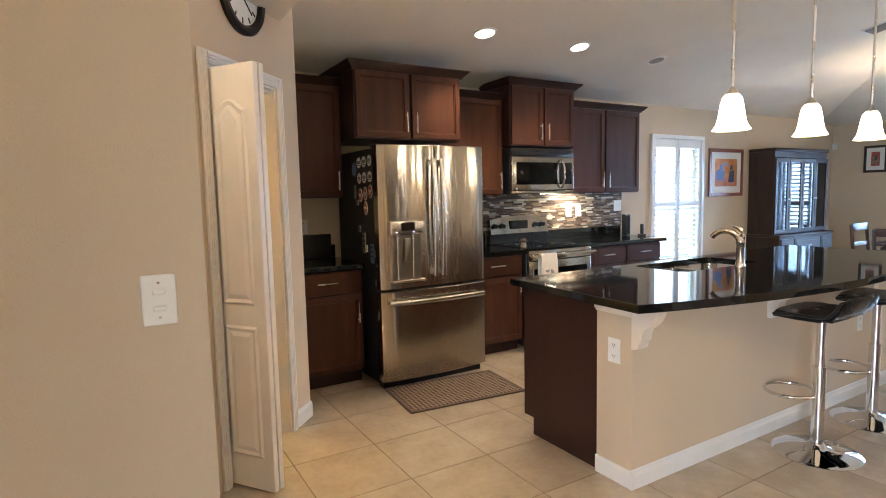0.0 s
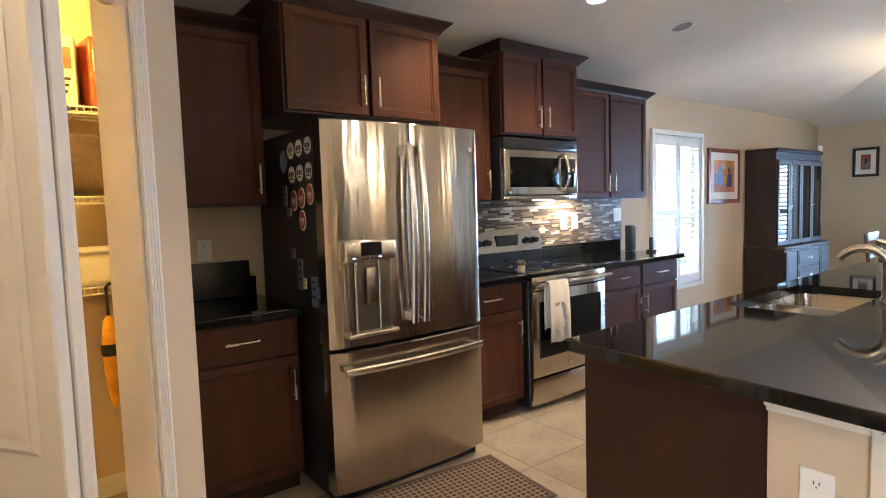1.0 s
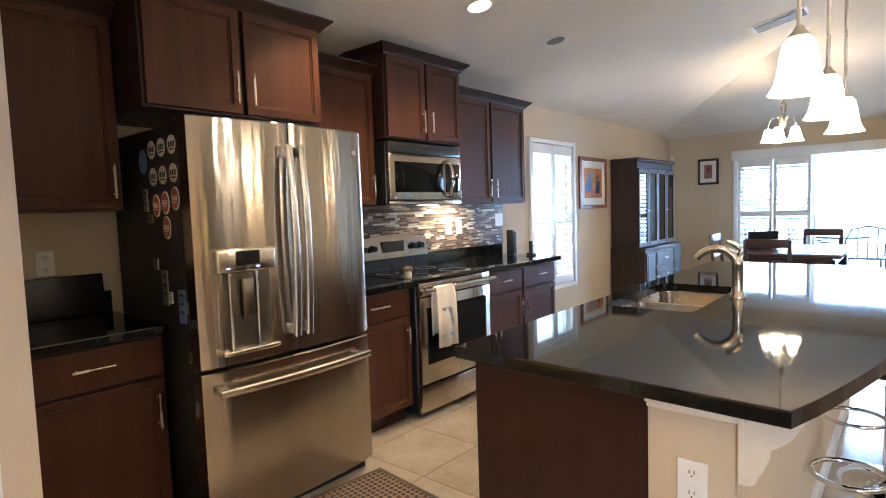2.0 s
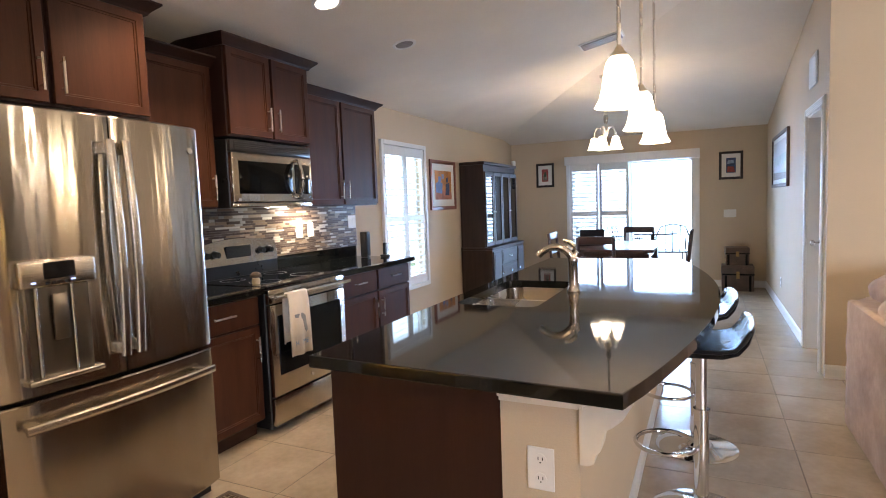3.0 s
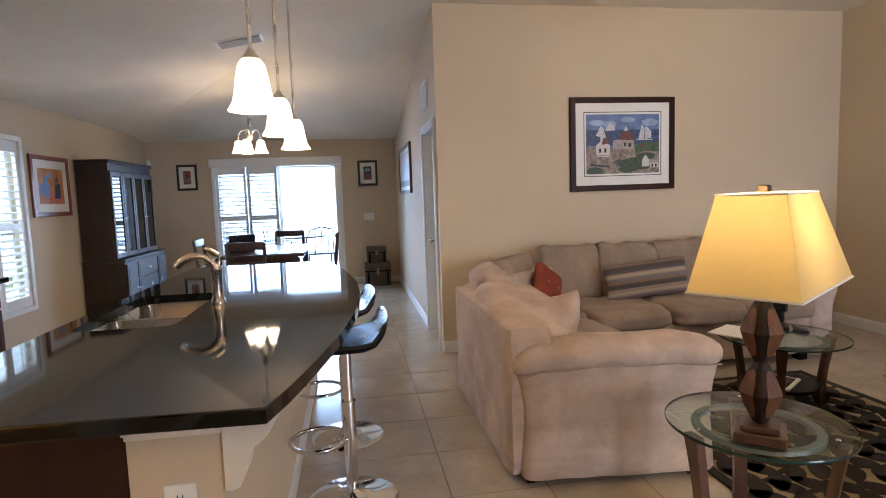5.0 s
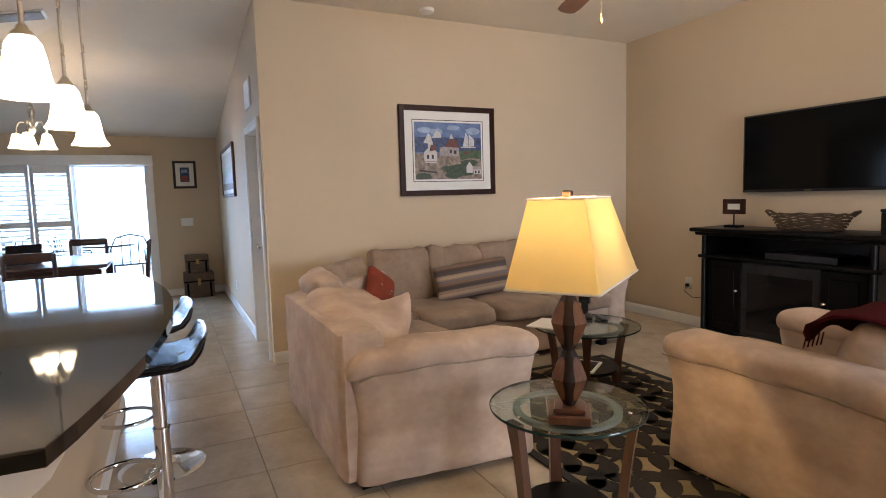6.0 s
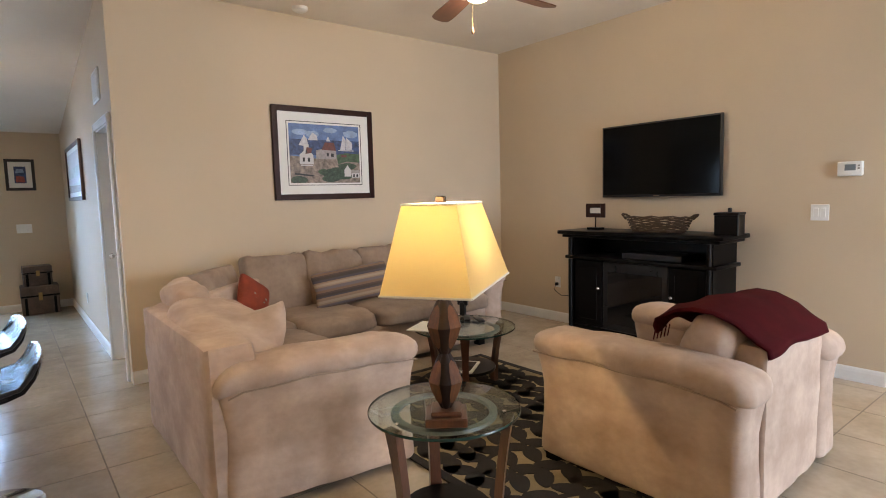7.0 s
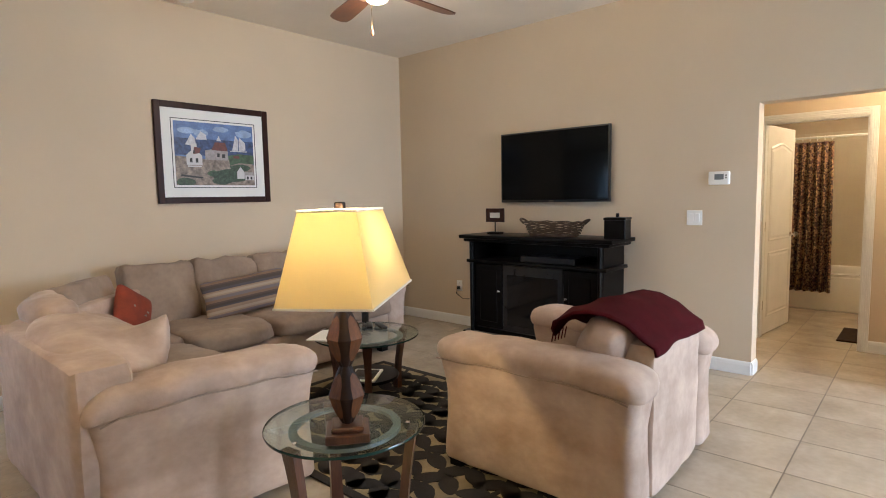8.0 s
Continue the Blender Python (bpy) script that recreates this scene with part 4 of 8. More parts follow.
SP = [(-0.25 * o, 0.97 * o, z) for o, z in ((-0.004, 0.135), (0.004, 0.165), (0.020, 0.192), (0.045, 0.213), (0.075, 0.223), (0.105, 0.222), (0.132, 0.212), (0.155, 0.196), (0.170, 0.180))]
part("spout", tube(B(), SP, 0.0205, 14, 0.0165), FAUCETM, faucet, "arched pull-out spout", True, angle=70)
part("lever", tube(B(), [(0.002, -0.002, 0.165), (0.004, -0.012, 0.195), (0.0, -0.006, 0.225), (-0.006, 0.016, 0.246), (-0.014, 0.044, 0.257)], 0.0195, 12, 0.009), FAUCETM, faucet, "", True, angle=70)

# ---- bar stools ----
SEATM = material("black_vinyl", (0.005, 0.005, 0.006), 0.26, spec=0.3, var=0.2, scale=9, fine=150, bump=0.008)


def bar_stool():
    ob = thing("bar_stool", "black vinyl bar stool with a chrome post and round base", "stool", (4.20, 3.99, 0), 0, "bar stools")
    part("base", lathe(B(), [(0, 0), (0.205, 0), (0.207, 0.006), (0.19, 0.014), (0.09, 0.03), (0.04, 0.05), (0.032, 0.06), (0, 0.06)], 40), CHROME, ob, "", True)
    cyl(bm := B(), (0, 0, 0.05), (0, 0, 0.46), 0.03, seg=20)
    cyl(bm, (0, 0, 0.46), (0, 0, 0.47), 0.033, seg=20)
    part("column", bm, CHROME, ob, "", True)
    cyl(bm := B(), (0, 0, 0.47), (0, 0, 0.73), 0.022, seg=18)
    part("piston", bm, CHROME, ob, "", True)
    ring = [(0.13 * math.sin(2 * math.pi * i / 26), 0.14 - 0.125 * math.cos(2 * math.pi * i / 26) , 0.30) for i in range(27)]
    part("foot_ring", tube(B(), ring, 0.010, 8), CHROME, ob, "", True, angle=80)
    # low-backed seat swept from a side profile
    prof = [(0.16, 0.735), (0.165, 0.75), (0.145, 0.775), (0.04, 0.768), (-0.07, 0.77), (-0.125, 0.782), (-0.155, 0.812), (-0.178, 0.862), (-0.190, 0.866), (-0.195, 0.85), (-0.18, 0.80), (-0.145, 0.755), (-0.085, 0.735), (0.04, 0.732)]
    bm = B()
    cols = []
    for i in range(11):
        s = i / 10
        x = -0.19 + 0.38 * s
        k = 1 - 0.10 * abs(2 * s - 1) ** 3
        cols.append([bm.verts.new((x, y * k, 0.75 + (z - 0.75) * k)) for y, z in prof])
    for a, b in zip(cols, cols[1:]):
        for j in range(len(prof)):
            bm.faces.new((a[j], a[(j + 1) % len(prof)], b[(j + 1) % len(prof)], b[j]))
    bm.faces.new(cols[0])
    bm.faces.new(cols[-1][::-1])
    seat = part("seat", bm, SEATM, ob, "", True, angle=60)
    for s in (-1, 1):
        bm = tube(B(), [(s * 0.192, y * 0.9, 0.75 + (z - 0.75) * 0.9) for y, z in [(0.16, 0.75), (0.04, 0.762), (-0.07, 0.763), (-0.13, 0.775), (-0.165, 0.815), (-0.187, 0.858)]], 0.008, 8)
        part("side_rail", bm, BLACKP, seat, "black side rail", True, angle=80)
    part("seat_plate", box(B(), -0.09, 0.09, -0.09, 0.09, 0.722, 0.736, 0.003), BLACKP, ob)
    return ob


stool = bar_stool()
copy_thing(stool, pose(4.90, 4.02, 0, 0, 0, 5))


# ---- pendants and ceiling fixtures ----
def pendant(x, y, bottom):
    zc = ceiling_z(x, y)
    ob = thing("pendant_lamp", "lit bell-shaped frosted glass pendant on a nickel rod", "pendant lamp", (x, y, zc), 0, "pendants over the island")
    h = bottom - zc
    part("canopy", lathe(B(), [(0, 0.01), (0.06, 0.0), (0.058, -0.012), (0.02, -0.03), (0, -0.03)], 24), NICKEL, ob, "", True)
    cyl(bm := B(), (0, 0, -0.02), (0, 0, h + 0.19), 0.0075, seg=10)
    part("rod", bm, NICKEL, ob, "", True)
    part("cap", lathe(B(), [(0.008, h + 0.212), (0.014, h + 0.206), (0.017, h + 0.196), (0.030, h + 0.184), (0.034, h + 0.170), (0.0, h + 0.168)], 20), NICKEL, ob, "", True)
    part("shade", lathe(B(), [(0.033, h + 0.174), (0.046, h + 0.155), (0.055, h + 0.115), (0.061, h + 0.07), (0.070, h + 0.03), (0.084, h + 0.006), (0.089, h), (0.085, h), (0.067, h + 0.03), (0.057, h + 0.07), (0.050, h + 0.115), (0.041, h + 0.15), (0.03, h + 0.166)], 28), SHADE_ON, ob, "lit frosted glass bell shade", True)
    lamp("pendant_bulb", "POINT", (x, y, bottom + 0.02), 10, (1.0, 0.77, 0.48), 0.03)


for x in (3.79, 4.55, 5.283):
    pendant(x, 4.253, 1.694)


def can_light(x, y, lit=True):
    z = ceiling_z(x, y)
    tilt = math.degrees(math.atan(0.20)) if y > 4.1 else 0
    ob = thing("recessed_light", "lit recessed can light in the ceiling" if lit else "unlit recessed can light in the ceiling", "ceiling light", (x, y, z), 0, "recessed lights")
    ob.matrix_world = pose(x, y, z, -tilt, 0, 0)
    part("trim_ring", lathe(B(), [(0.09, 0.004), (0.092, -0.006), (0.072, -0.010), (0.066, 0.002)], 28), TRIM, ob, "white trim ring", True)
    part("lens", lathe(B(), [(0.07, -0.004), (0.04, -0.007), (0, -0.008)], 24), BULB if lit else MAG_G, ob, "", True)
    if lit:
        ob = lamp("can_bulb", "SPOT", (x, y, z - 0.03), 66, (1.0, 0.77, 0.49), 0.06, (x, y, 0))
        ob.data.spot_size, ob.data.spot_blend = radians(115), 0.6


can_light(3.55, 6.04)
can_light(4.49, 6.02)
can_light(5.47, 6.04, False)


# ---- window, shutters and patio door ----
def shutter_panel(parent, w, z0, z1, rails, slats_open=14, mat=TRIM):
    """One louvred panel, w wide, in the plane y=0, with cross rails at the given heights."""
    ob = part("shutter_panel", B(), mat, parent, "white louvred shutter panel")
    bm = B()
    st = 0.045
    box(bm, 0, st, -0.014, 0.014, z0, z1, 0.003)
    box(bm, w - st, w, -0.014, 0.014, z0, z1, 0.003)
    for r0, r1 in rails:
        box(bm, st, w - st, -0.0135, 0.0135, r0, r1, 0.002)
    bm.to_mesh(ob.data)
    bm.free()
    bm = B()
    prof = [(0.036 * math.cos(a), 0.0055 * math.sin(a)) for a in [2 * math.pi * i / 10 for i in range(10)]]
    t = radians(slats_open)
    profile_x(bm, [(y * math.cos(t) - z * math.sin(t), y * math.sin(t) + z * math.cos(t)) for y, z in prof], st, w - st)
    me = bpy.data.meshes.new("slat")
    bmesh.ops.recalc_face_normals(bm, faces=bm.faces)
    bm.to_mesh(me)
    bm.free()
    me.materials.append(mat)
    for (a, b), (c, d) in zip(rails, rails[1:]):
        lo, hi = b + 0.035, c - 0.03
        k = max(1, round((hi - lo) / 0.066))
        for i in range(k + 1):
            s = new("slat", me)
            s.parent = ob
            s.location = (0, 0, lo + (hi - lo) * i / k)
    return ob


win = tagged(new("window_1"), "window with white louvred plantation shutters beside the cabinets", "window", "", "structure")
win.matrix_world = pose(WX0, NORTH, 0)
ww = WX1 - WX0
bm = B()
box(bm, -0.035, 0.012, -0.03, 0.05, WZ0 - 0.035, WZ1 + 0.035, 0.003)
box(bm, ww - 0.012, ww + 0.035, -0.03, 0.05, WZ0 - 0.035, WZ1 + 0.035, 0.003)
box(bm, 0.012, ww - 0.012, -0.0295, 0.05, WZ0 - 0.035, WZ0 + 0.012, 0.003)
box(bm, 0.012, ww - 0.012, -0.0295, 0.05, WZ1 - 0.012, WZ1 + 0.035, 0.003)
part("shutter_frame", bm, TRIM, win, "white shutter frame")
for x in (0.015, ww / 2 + 0.002):
    sp = shutter_panel(win, ww / 2 - 0.017, WZ0 + 0.015, WZ1 - 0.015, ((WZ0 + 0.015, WZ0 + 0.11), (1.20, 1.255), (WZ1 - 0.115, WZ1 - 0.015)))
    sp.matrix_basis = pose(x, 0.0, 0)
bm = B()
for a, b, c, d in ((0, 0.04, WZ0, WZ1), (ww - 0.04, ww, WZ0, WZ1), (0.04, ww - 0.04, WZ0, WZ0 + 0.04), (0.04, ww - 0.04, WZ1 - 0.04, WZ1), (0.04, ww - 0.04, 1.23, 1.27)):
    box(bm, a, b, 0.09, 0.13, c, d)
part("sash", bm, TRIM, win)
g = part("pane", box(B(), 0.04, ww - 0.04, 0.108, 0.112, WZ0 + 0.04, WZ1 - 0.04), GLASS, win)
g.visible_shadow = False

slider = tagged(new("door_1"), "white sliding glass patio door with shutters on one half", "door", "", "structure")
slider.matrix_world = pose(EAST, DY0, 0)
dw = DY1 - DY0
for k, (a, b, off) in enumerate(((0.0, dw / 2 + 0.03, 0.06), (dw / 2 - 0.03, dw, 0.10))):
    bm = B()
    box(bm, off, off + 0.035, a, a + 0.06, 0.02, DZ)
    box(bm, off, off + 0.035, b - 0.06, b, 0.02, DZ)
    box(bm, off, off + 0.034, a + 0.06, b - 0.06, 0.02, 0.10)
    box(bm, off, off + 0.034, a + 0.06, b - 0.06, DZ - 0.07, DZ)
    sash = part("sash", bm, TRIM, slider, "white door sash")
    g = part("pane", box(B(), off + 0.015, off + 0.02, a + 0.06, b - 0.06, 0.10, DZ - 0.07), GLASS, sash)
    g.visible_shadow = False
    if k == 0:
        part("door_handle", box(B(), off - 0.035, off, b - 0.045, b - 0.02, 0.9, 1.12, 0.006, 2), TRIM, sash, "", True)
part("threshold", box(B(), 0.0, WT, 0, dw, 0.0, 0.022), NICKEL, slider)
bm = B()
box(bm, -0.02, 0.0, -0.055, 0.0, 0, DZ, 0.003)
box(bm, -0.02, 0.0, dw, dw + 0.055, 0, DZ, 0.003)
part("door_casing", bm, TRIM, slider, "white door casing")
part("valance", box(B(), -0.12, 0.0, -0.06, dw + 0.06, 1.93, 2.065, 0.004), TRIM, slider, "white valance box")
for y in (dw - 0.01, dw / 2 + 0.46):
    sp = shutter_panel(slider, 0.455, 0.03, 1.93, ((0.03, 0.15), (1.10, 1.18), (1.82, 1.93)), 24)
    sp.matrix_basis = pose(-0.045, y, 0, 0, 0, -90)
# shutters folded back at the far jamb and behind the pair
sp = shutter_panel(slider, 0.455, 0.03, 1.93, ((0.03, 0.15), (1.10, 1.18), (1.82, 1.93)), 14)
sp.matrix_basis = pose(-0.085, dw / 2 + 0.46, 0, 0, 0, -90)

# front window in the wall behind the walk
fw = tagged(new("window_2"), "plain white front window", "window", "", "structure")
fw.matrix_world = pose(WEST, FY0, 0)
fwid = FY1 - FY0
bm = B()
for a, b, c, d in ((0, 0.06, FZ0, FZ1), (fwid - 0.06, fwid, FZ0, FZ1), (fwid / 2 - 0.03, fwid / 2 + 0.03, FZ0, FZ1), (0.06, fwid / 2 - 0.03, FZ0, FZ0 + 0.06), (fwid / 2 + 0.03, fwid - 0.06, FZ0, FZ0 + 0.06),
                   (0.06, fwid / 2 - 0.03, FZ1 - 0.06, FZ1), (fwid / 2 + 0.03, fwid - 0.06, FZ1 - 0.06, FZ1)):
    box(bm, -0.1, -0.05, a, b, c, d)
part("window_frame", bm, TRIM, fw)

# ---- outdoors ----
PAVE = material("patio_concrete", (0.46, 0.44, 0.41), 0.8, var=0.15, scale=3, fine=40, bump=0.03)
LAWN = material("lawn", (0.075, 0.12, 0.035), 0.9, var=0.4, scale=2, fine=50, bump=0.05)
tagged(part("ground", box(B(), -60, 80, -60, 80, -0.5, -0.25), LAWN), "green lawn around the house", "ground", "", "structure")
tagged(part("patio", box(B(), EAST + WT + 0.03, 16.9, 0.0, 10.0, -0.3, -0.03), PAVE), "pale concrete patio outside the glass door", "patio", "", "structure")
IRON = material("dark_iron", (0.02, 0.022, 0.025), 0.5, metal=0.6, var=0.2, scale=8, bump=0.01)


def patio_chair(x, y, rz):
    ob = thing("patio_chair", "dark metal patio chair with a curved back on the patio", "chair", (x, y, -0.03), rz, "patio chairs")
    for sx in (-0.24, 0.24):
        for sy in (-0.22, 0.22):
            part("leg", tube(B(), [(sx, sy, 0.0), (sx * 0.95, sy * 0.95, 0.42)], 0.012, 8), IRON, ob)
    part("seat", box(B(), -0.26, 0.26, -0.25, 0.25, 0.42, 0.445, 0.008), IRON, ob)
    part("back_frame", tube(B(), [(-0.25, 0.25, 0.42), (-0.27, 0.29, 0.7), (-0.2, 0.32, 0.88), (0, 0.33, 0.93), (0.2, 0.32, 0.88), (0.27, 0.29, 0.7), (0.25, 0.25, 0.42)], 0.013, 8), IRON, ob)
    for sx in (-0.12, 0.0, 0.12):
        part("back_slat", tube(B(), [(sx, 0.26, 0.44), (sx, 0.33, 0.9)], 0.008, 6), IRON, ob)
    for sx in (-0.28, 0.28):
        part("armrest", tube(B(), [(sx, 0.28, 0.66), (sx, 0.0, 0.66), (sx, -0.22, 0.64), (sx, -0.23, 0.43)], 0.012, 8), IRON, ob)


patio_chair(12.3, 4.55, 100)
patio_chair(12.6, 5.25, 20)
patio_chair(12.1, 5.75, -70)
ptab = thing("patio_table", "round dark metal patio table", "table", (12.9, 4.9, -0.03))
part("tabletop", lathe(B(), [(0, 0.7), (0.45, 0.7), (0.455, 0.715), (0.45, 0.73), (0, 0.73)], 28), IRON, ptab)
part("pedestal", lathe(B(), [(0.25, 0), (0.25, 0.02), (0.04, 0.06), (0.035, 0.7)], 16), IRON, ptab)
grill = thing("grill", "dark covered barbecue grill on the patio", "grill", (12.0, 6.35, -0.03))
part("cover", cushion(B(), 0.7, 0.6, 0.75, (0, 0, 0.68), 3.5, 0.03, 6), IRON, grill, "dark fabric cover", True)
for sx in (-0.25, 0.25):
    for sy in (-0.2, 0.2):
        part("leg", box(B(), sx - 0.02, sx + 0.02, sy - 0.02, sy + 0.02, 0, 0.45), IRON, grill)


tagged(part("backdrop", box(B(), 17.0, 17.1, -6, 16, -0.25, 9), SKYLIT), "bright hazy daylight beyond the patio", "backdrop", "", "structure")
tagged(part("backdrop", box(B(), -2, 16.0, 12.0, 12.1, -0.25, 9), SKYLIT), "bright hazy daylight beyond the side window", "backdrop", "", "structure")


# ---- doors inside ----
def panel_door(parent, w, h, mat, arched=True, name="leaf", thick=0.035, inset=0.075):
    """A moulded door leaf from x=0 to w, thickness along y, with raised panels on both faces."""
    bm = box(B(), 0, w, 0, thick, 0, h, 0.003)
    leaf = part(name, bm, mat, parent)
    cells = [(0.16, h * 0.40), (h * 0.45, h - 0.15)]
    for z0, z1 in cells:
        for face in (-1, 1):
            y0 = -0.001 if face < 0 else thick + 0.001
            bm = B()
            a, b = inset, w - inset
            steps = [(0.0, 0.0), (0.012, 0.007), (0.028, 0.002), (0.05, 0.008)]
            rings = []
            for d, lift in steps:
                pts = [(a + d, z0 + d), (b - d, z0 + d), (b - d, z1 - d)]
                if arched and z1 > h * 0.6:
                    rise = 0.05
                    pts[2] = (b - d, z1 - d - rise)
                    pts += [(b - d - (b - a - 2 * d) * i / 12, z1 - d - rise + rise * math.sin(math.pi * i / 12) ** 1.5) for i in range(1, 12)]
                    pts.append((a + d, z1 - d - rise))
                else:
                    pts.append((a + d, z1 - d))
                rings.append([bm.verts.new((x, y0 + face * lift, z)) for x, z in pts])
            for p, q in zip(rings, rings[1:]):
                for i in range(len(p)):
                    j = (i + 1) % len(p)
                    bm.faces.new((p[i], p[j], q[j], q[i]))
            bm.faces.new(rings[-1])
            part("moulded_panel", bm, mat, leaf)
    return leaf


def knob(parent, x, y, z, s=1):
    bm = lathe(B(), [(0.0, 0), (0.026, 0), (0.026, 0.006), (0.011, 0.012), (0.011, 0.035), (0.026, 0.045), (0.028, 0.058), (0.018, 0.068), (0, 0.07)], 18)
    part("door_knob", bm, NICKEL, parent, "satin nickel knob", True, place=pose(x, y, z, 90 * s, 0, 0))


def casing(parent, w, h, y0=-0.016, y1=0.0, cw=0.062):
    """Fluted casing round an opening of width w and height h; the face looks to -y."""
    for x0, x1, z0, z1 in ((-cw, 0, 0, h + cw), (w, w + cw, 0, h + cw), (0, w, h, h + cw)):
        bm = box(B(), x0, x1, y0, y1, z0, z1, 0.003)
        if z1 - z0 > 0.3:
            for k in range(3):
                c = x0 + cw * (0.25 + 0.25 * k)
                box(bm, c - 0.005, c + 0.005, y0 - 0.004, y0 + 0.002, z0, z1 - 0.01, 0.002)
        else:
            for k in range(3):
                c = z0 + cw * (0.25 + 0.25 * k)
                box(bm, x0, x1, y0 - 0.004, y0 + 0.002, c - 0.005, c + 0.005, 0.002)
        part("door_casing", bm, TRIM, parent, "white fluted casing")


# pantry bifold door, folded open
pd = tagged(new("door_2"), "white bifold pantry door folded open", "door", "", "structure")
pd.matrix_world = pantry_m @ pose(PO0, 0, 0)
casing(pd, PO1 - PO0, PZ)
bm = B()
box(bm, -0.001, 0.012, 0.0, 0.11, 0, PZ)
box(bm, PO1 - PO0 - 0.012, PO1 - PO0 + 0.001, 0.0, 0.11, 0, PZ)
box(bm, 0.012, PO1 - PO0 - 0.012, 0.0, 0.11, PZ - 0.012, PZ + 0.001)
part("jamb", bm, TRIM, pd)
leaf = panel_door(pd, 0.305, 1.995, DOORW, True, "leaf", 0.03, 0.055)
leaf.matrix_basis = pose(0.016, 0.03, 0.012, 0, 0, -102)
leaf2 = panel_door(pd, 0.305, 1.995, DOORW, True, "leaf", 0.03, 0.055)
leaf2.matrix_basis = pose(0.016, 0.03, 0.012, 0, 0, -102) @ pose(0.307, 0.064, 0, 0, 0, 0) @ pose(0, 0, 0, 0, 0, 177)
part("track", box(B(), 0.014, PO1 - PO0 - 0.014, 0.03, 0.06, PZ - 0.03, PZ - 0.012), TRIM, pd)
bb = B()
profile_x(bb, [(0, 0), (-0.014, 0), (-0.014, 0.08), (-0.006, 0.1), (0, 0.102)], PO1 + 0.064, PLEN)
o2 = setting("baseboard", bb, TRIM, "white painted baseboard", "baseboard")
o2.matrix_world = pantry_m

# bedroom door in the corridor wall
bd = tagged(new("door_3"), "white bedroom door with a nickel knob", "door", "", "structure")
bd.matrix_world = pose(CX1, COR, 0, 0, 0, 180)
casing(bd, CX1 - CX0, CZ)
leaf = panel_door(bd, CX1 - CX0 - 0.03, CZ - 0.015, DOORW)
leaf.matrix_basis = pose(0.015, 0.09, 0.008)
knob(leaf, 0.06, -0.002, 0.92)
bm = B()
box(bm, 0.0, 0.013, 0.0, WT, 0, CZ)
box(bm, CX1 - CX0 - 0.013, CX1 - CX0, 0.0, WT, 0, CZ)
box(bm, 0.013, CX1 - CX0 - 0.013, 0.0, WT, CZ - 0.013, CZ)
part("jamb", bm, TRIM, bd)

# bathroom door, standing open
bt = tagged(new("door_4"), "white panelled bathroom door standing open", "door", "", "structure")
bt.matrix_world = pose(BX1, BY, 0, 0, 0, 180)
casing(bt, BX1 - BX0, 2.0)
leaf = panel_door(bt, 0.75, 1.985, DOORW)
leaf.matrix_basis = pose(0.015, 0.095, 0.008, 0, 0, 83)
knob(leaf, 0.68, 0.037, 0.93, -1)
knob(leaf, 0.68, -0.002, 0.93, 1)
for z in (0.25, 1.0, 1.75):
    part("hinge", box(B(), 0.0, 0.014, 0.075, 0.10, z, z + 0.09, 0.002), NICKEL, bt)
bm = B()
box(bm, 0.0, 0.013, 0.0, 0.1, 0, 2.0)
box(bm, BX1 - BX0 - 0.013, BX1 - BX0, 0.0, 0.1, 0, 2.0)
box(bm, 0.013, BX1 - BX0 - 0.013, 0.0, 0.1, 1.987, 2.0)
part("jamb", bm, TRIM, bt)

# ---- pantry contents ----
WIRE = material("white_wire", (0.75, 0.74, 0.72), 0.4, var=0.03, bump=0)
for z in (1.07, 1.45, 1.82):
    ob = thing("wire_shelf", "white coated wire shelf in the pantry", "shelf", (1.45, NORTH, z), 0, "pantry shelves")
    bm = B()
    for y in (-0.38, -0.25, -0.12, -0.01):
        tube(bm, [(-0.54, y, 0), (0.53, y, 0)], 0.004, 6)
    tube(bm, [(-0.54, -0.385, -0.028), (0.53, -0.385, -0.028)], 0.004, 6)
    part("rail", bm, WIRE, ob)
    bm = B()
    for i in range(44):
        x = -0.53 + 1.05 * i / 43
        tube(bm, [(x, -0.01, 0.004), (x, -0.38, 0.004), (x, -0.388, -0.028)], 0.0018, 4)
    o3 = part("crosswire", bm, WIRE, ob)
    o3["kind"] = "stuff"
CARTON_R = material("red_carton", (0.52, 0.06, 0.035), 0.45, var=0.25, scale=14, fine=40, bump=0, second=(0.66, 0.16, 0.05))
CARTON_W = material("white_carton", (0.66, 0.58, 0.46), 0.5, var=0.12, scale=10, bump=0)


def carton(x, y, z, w, d, h, mat, label, rz=0):
    ob = thing("carton", label, "box", (x, y, z), rz, "pantry food boxes")
    part("box_body", box(B(), -w / 2, w / 2, -d / 2, d / 2, 0, h, 0.002), mat, ob)
    part("front_print", box(B(), -w * 0.35, w * 0.35, -d / 2 - 0.0015, -d / 2 + 0.001, h * 0.52, h * 0.82), MAG_W if mat is CARTON_R else CARTON_R, ob, "printed panel")
    bm = B()
    for k in range(3):
        box(bm, -w * 0.3, w * (0.28 - 0.08 * k), -d / 2 - 0.0015, -d / 2 + 0.001, h * (0.36 - 0.09 * k), h * (0.40 - 0.09 * k))
    part("small_print", bm, INK, ob)


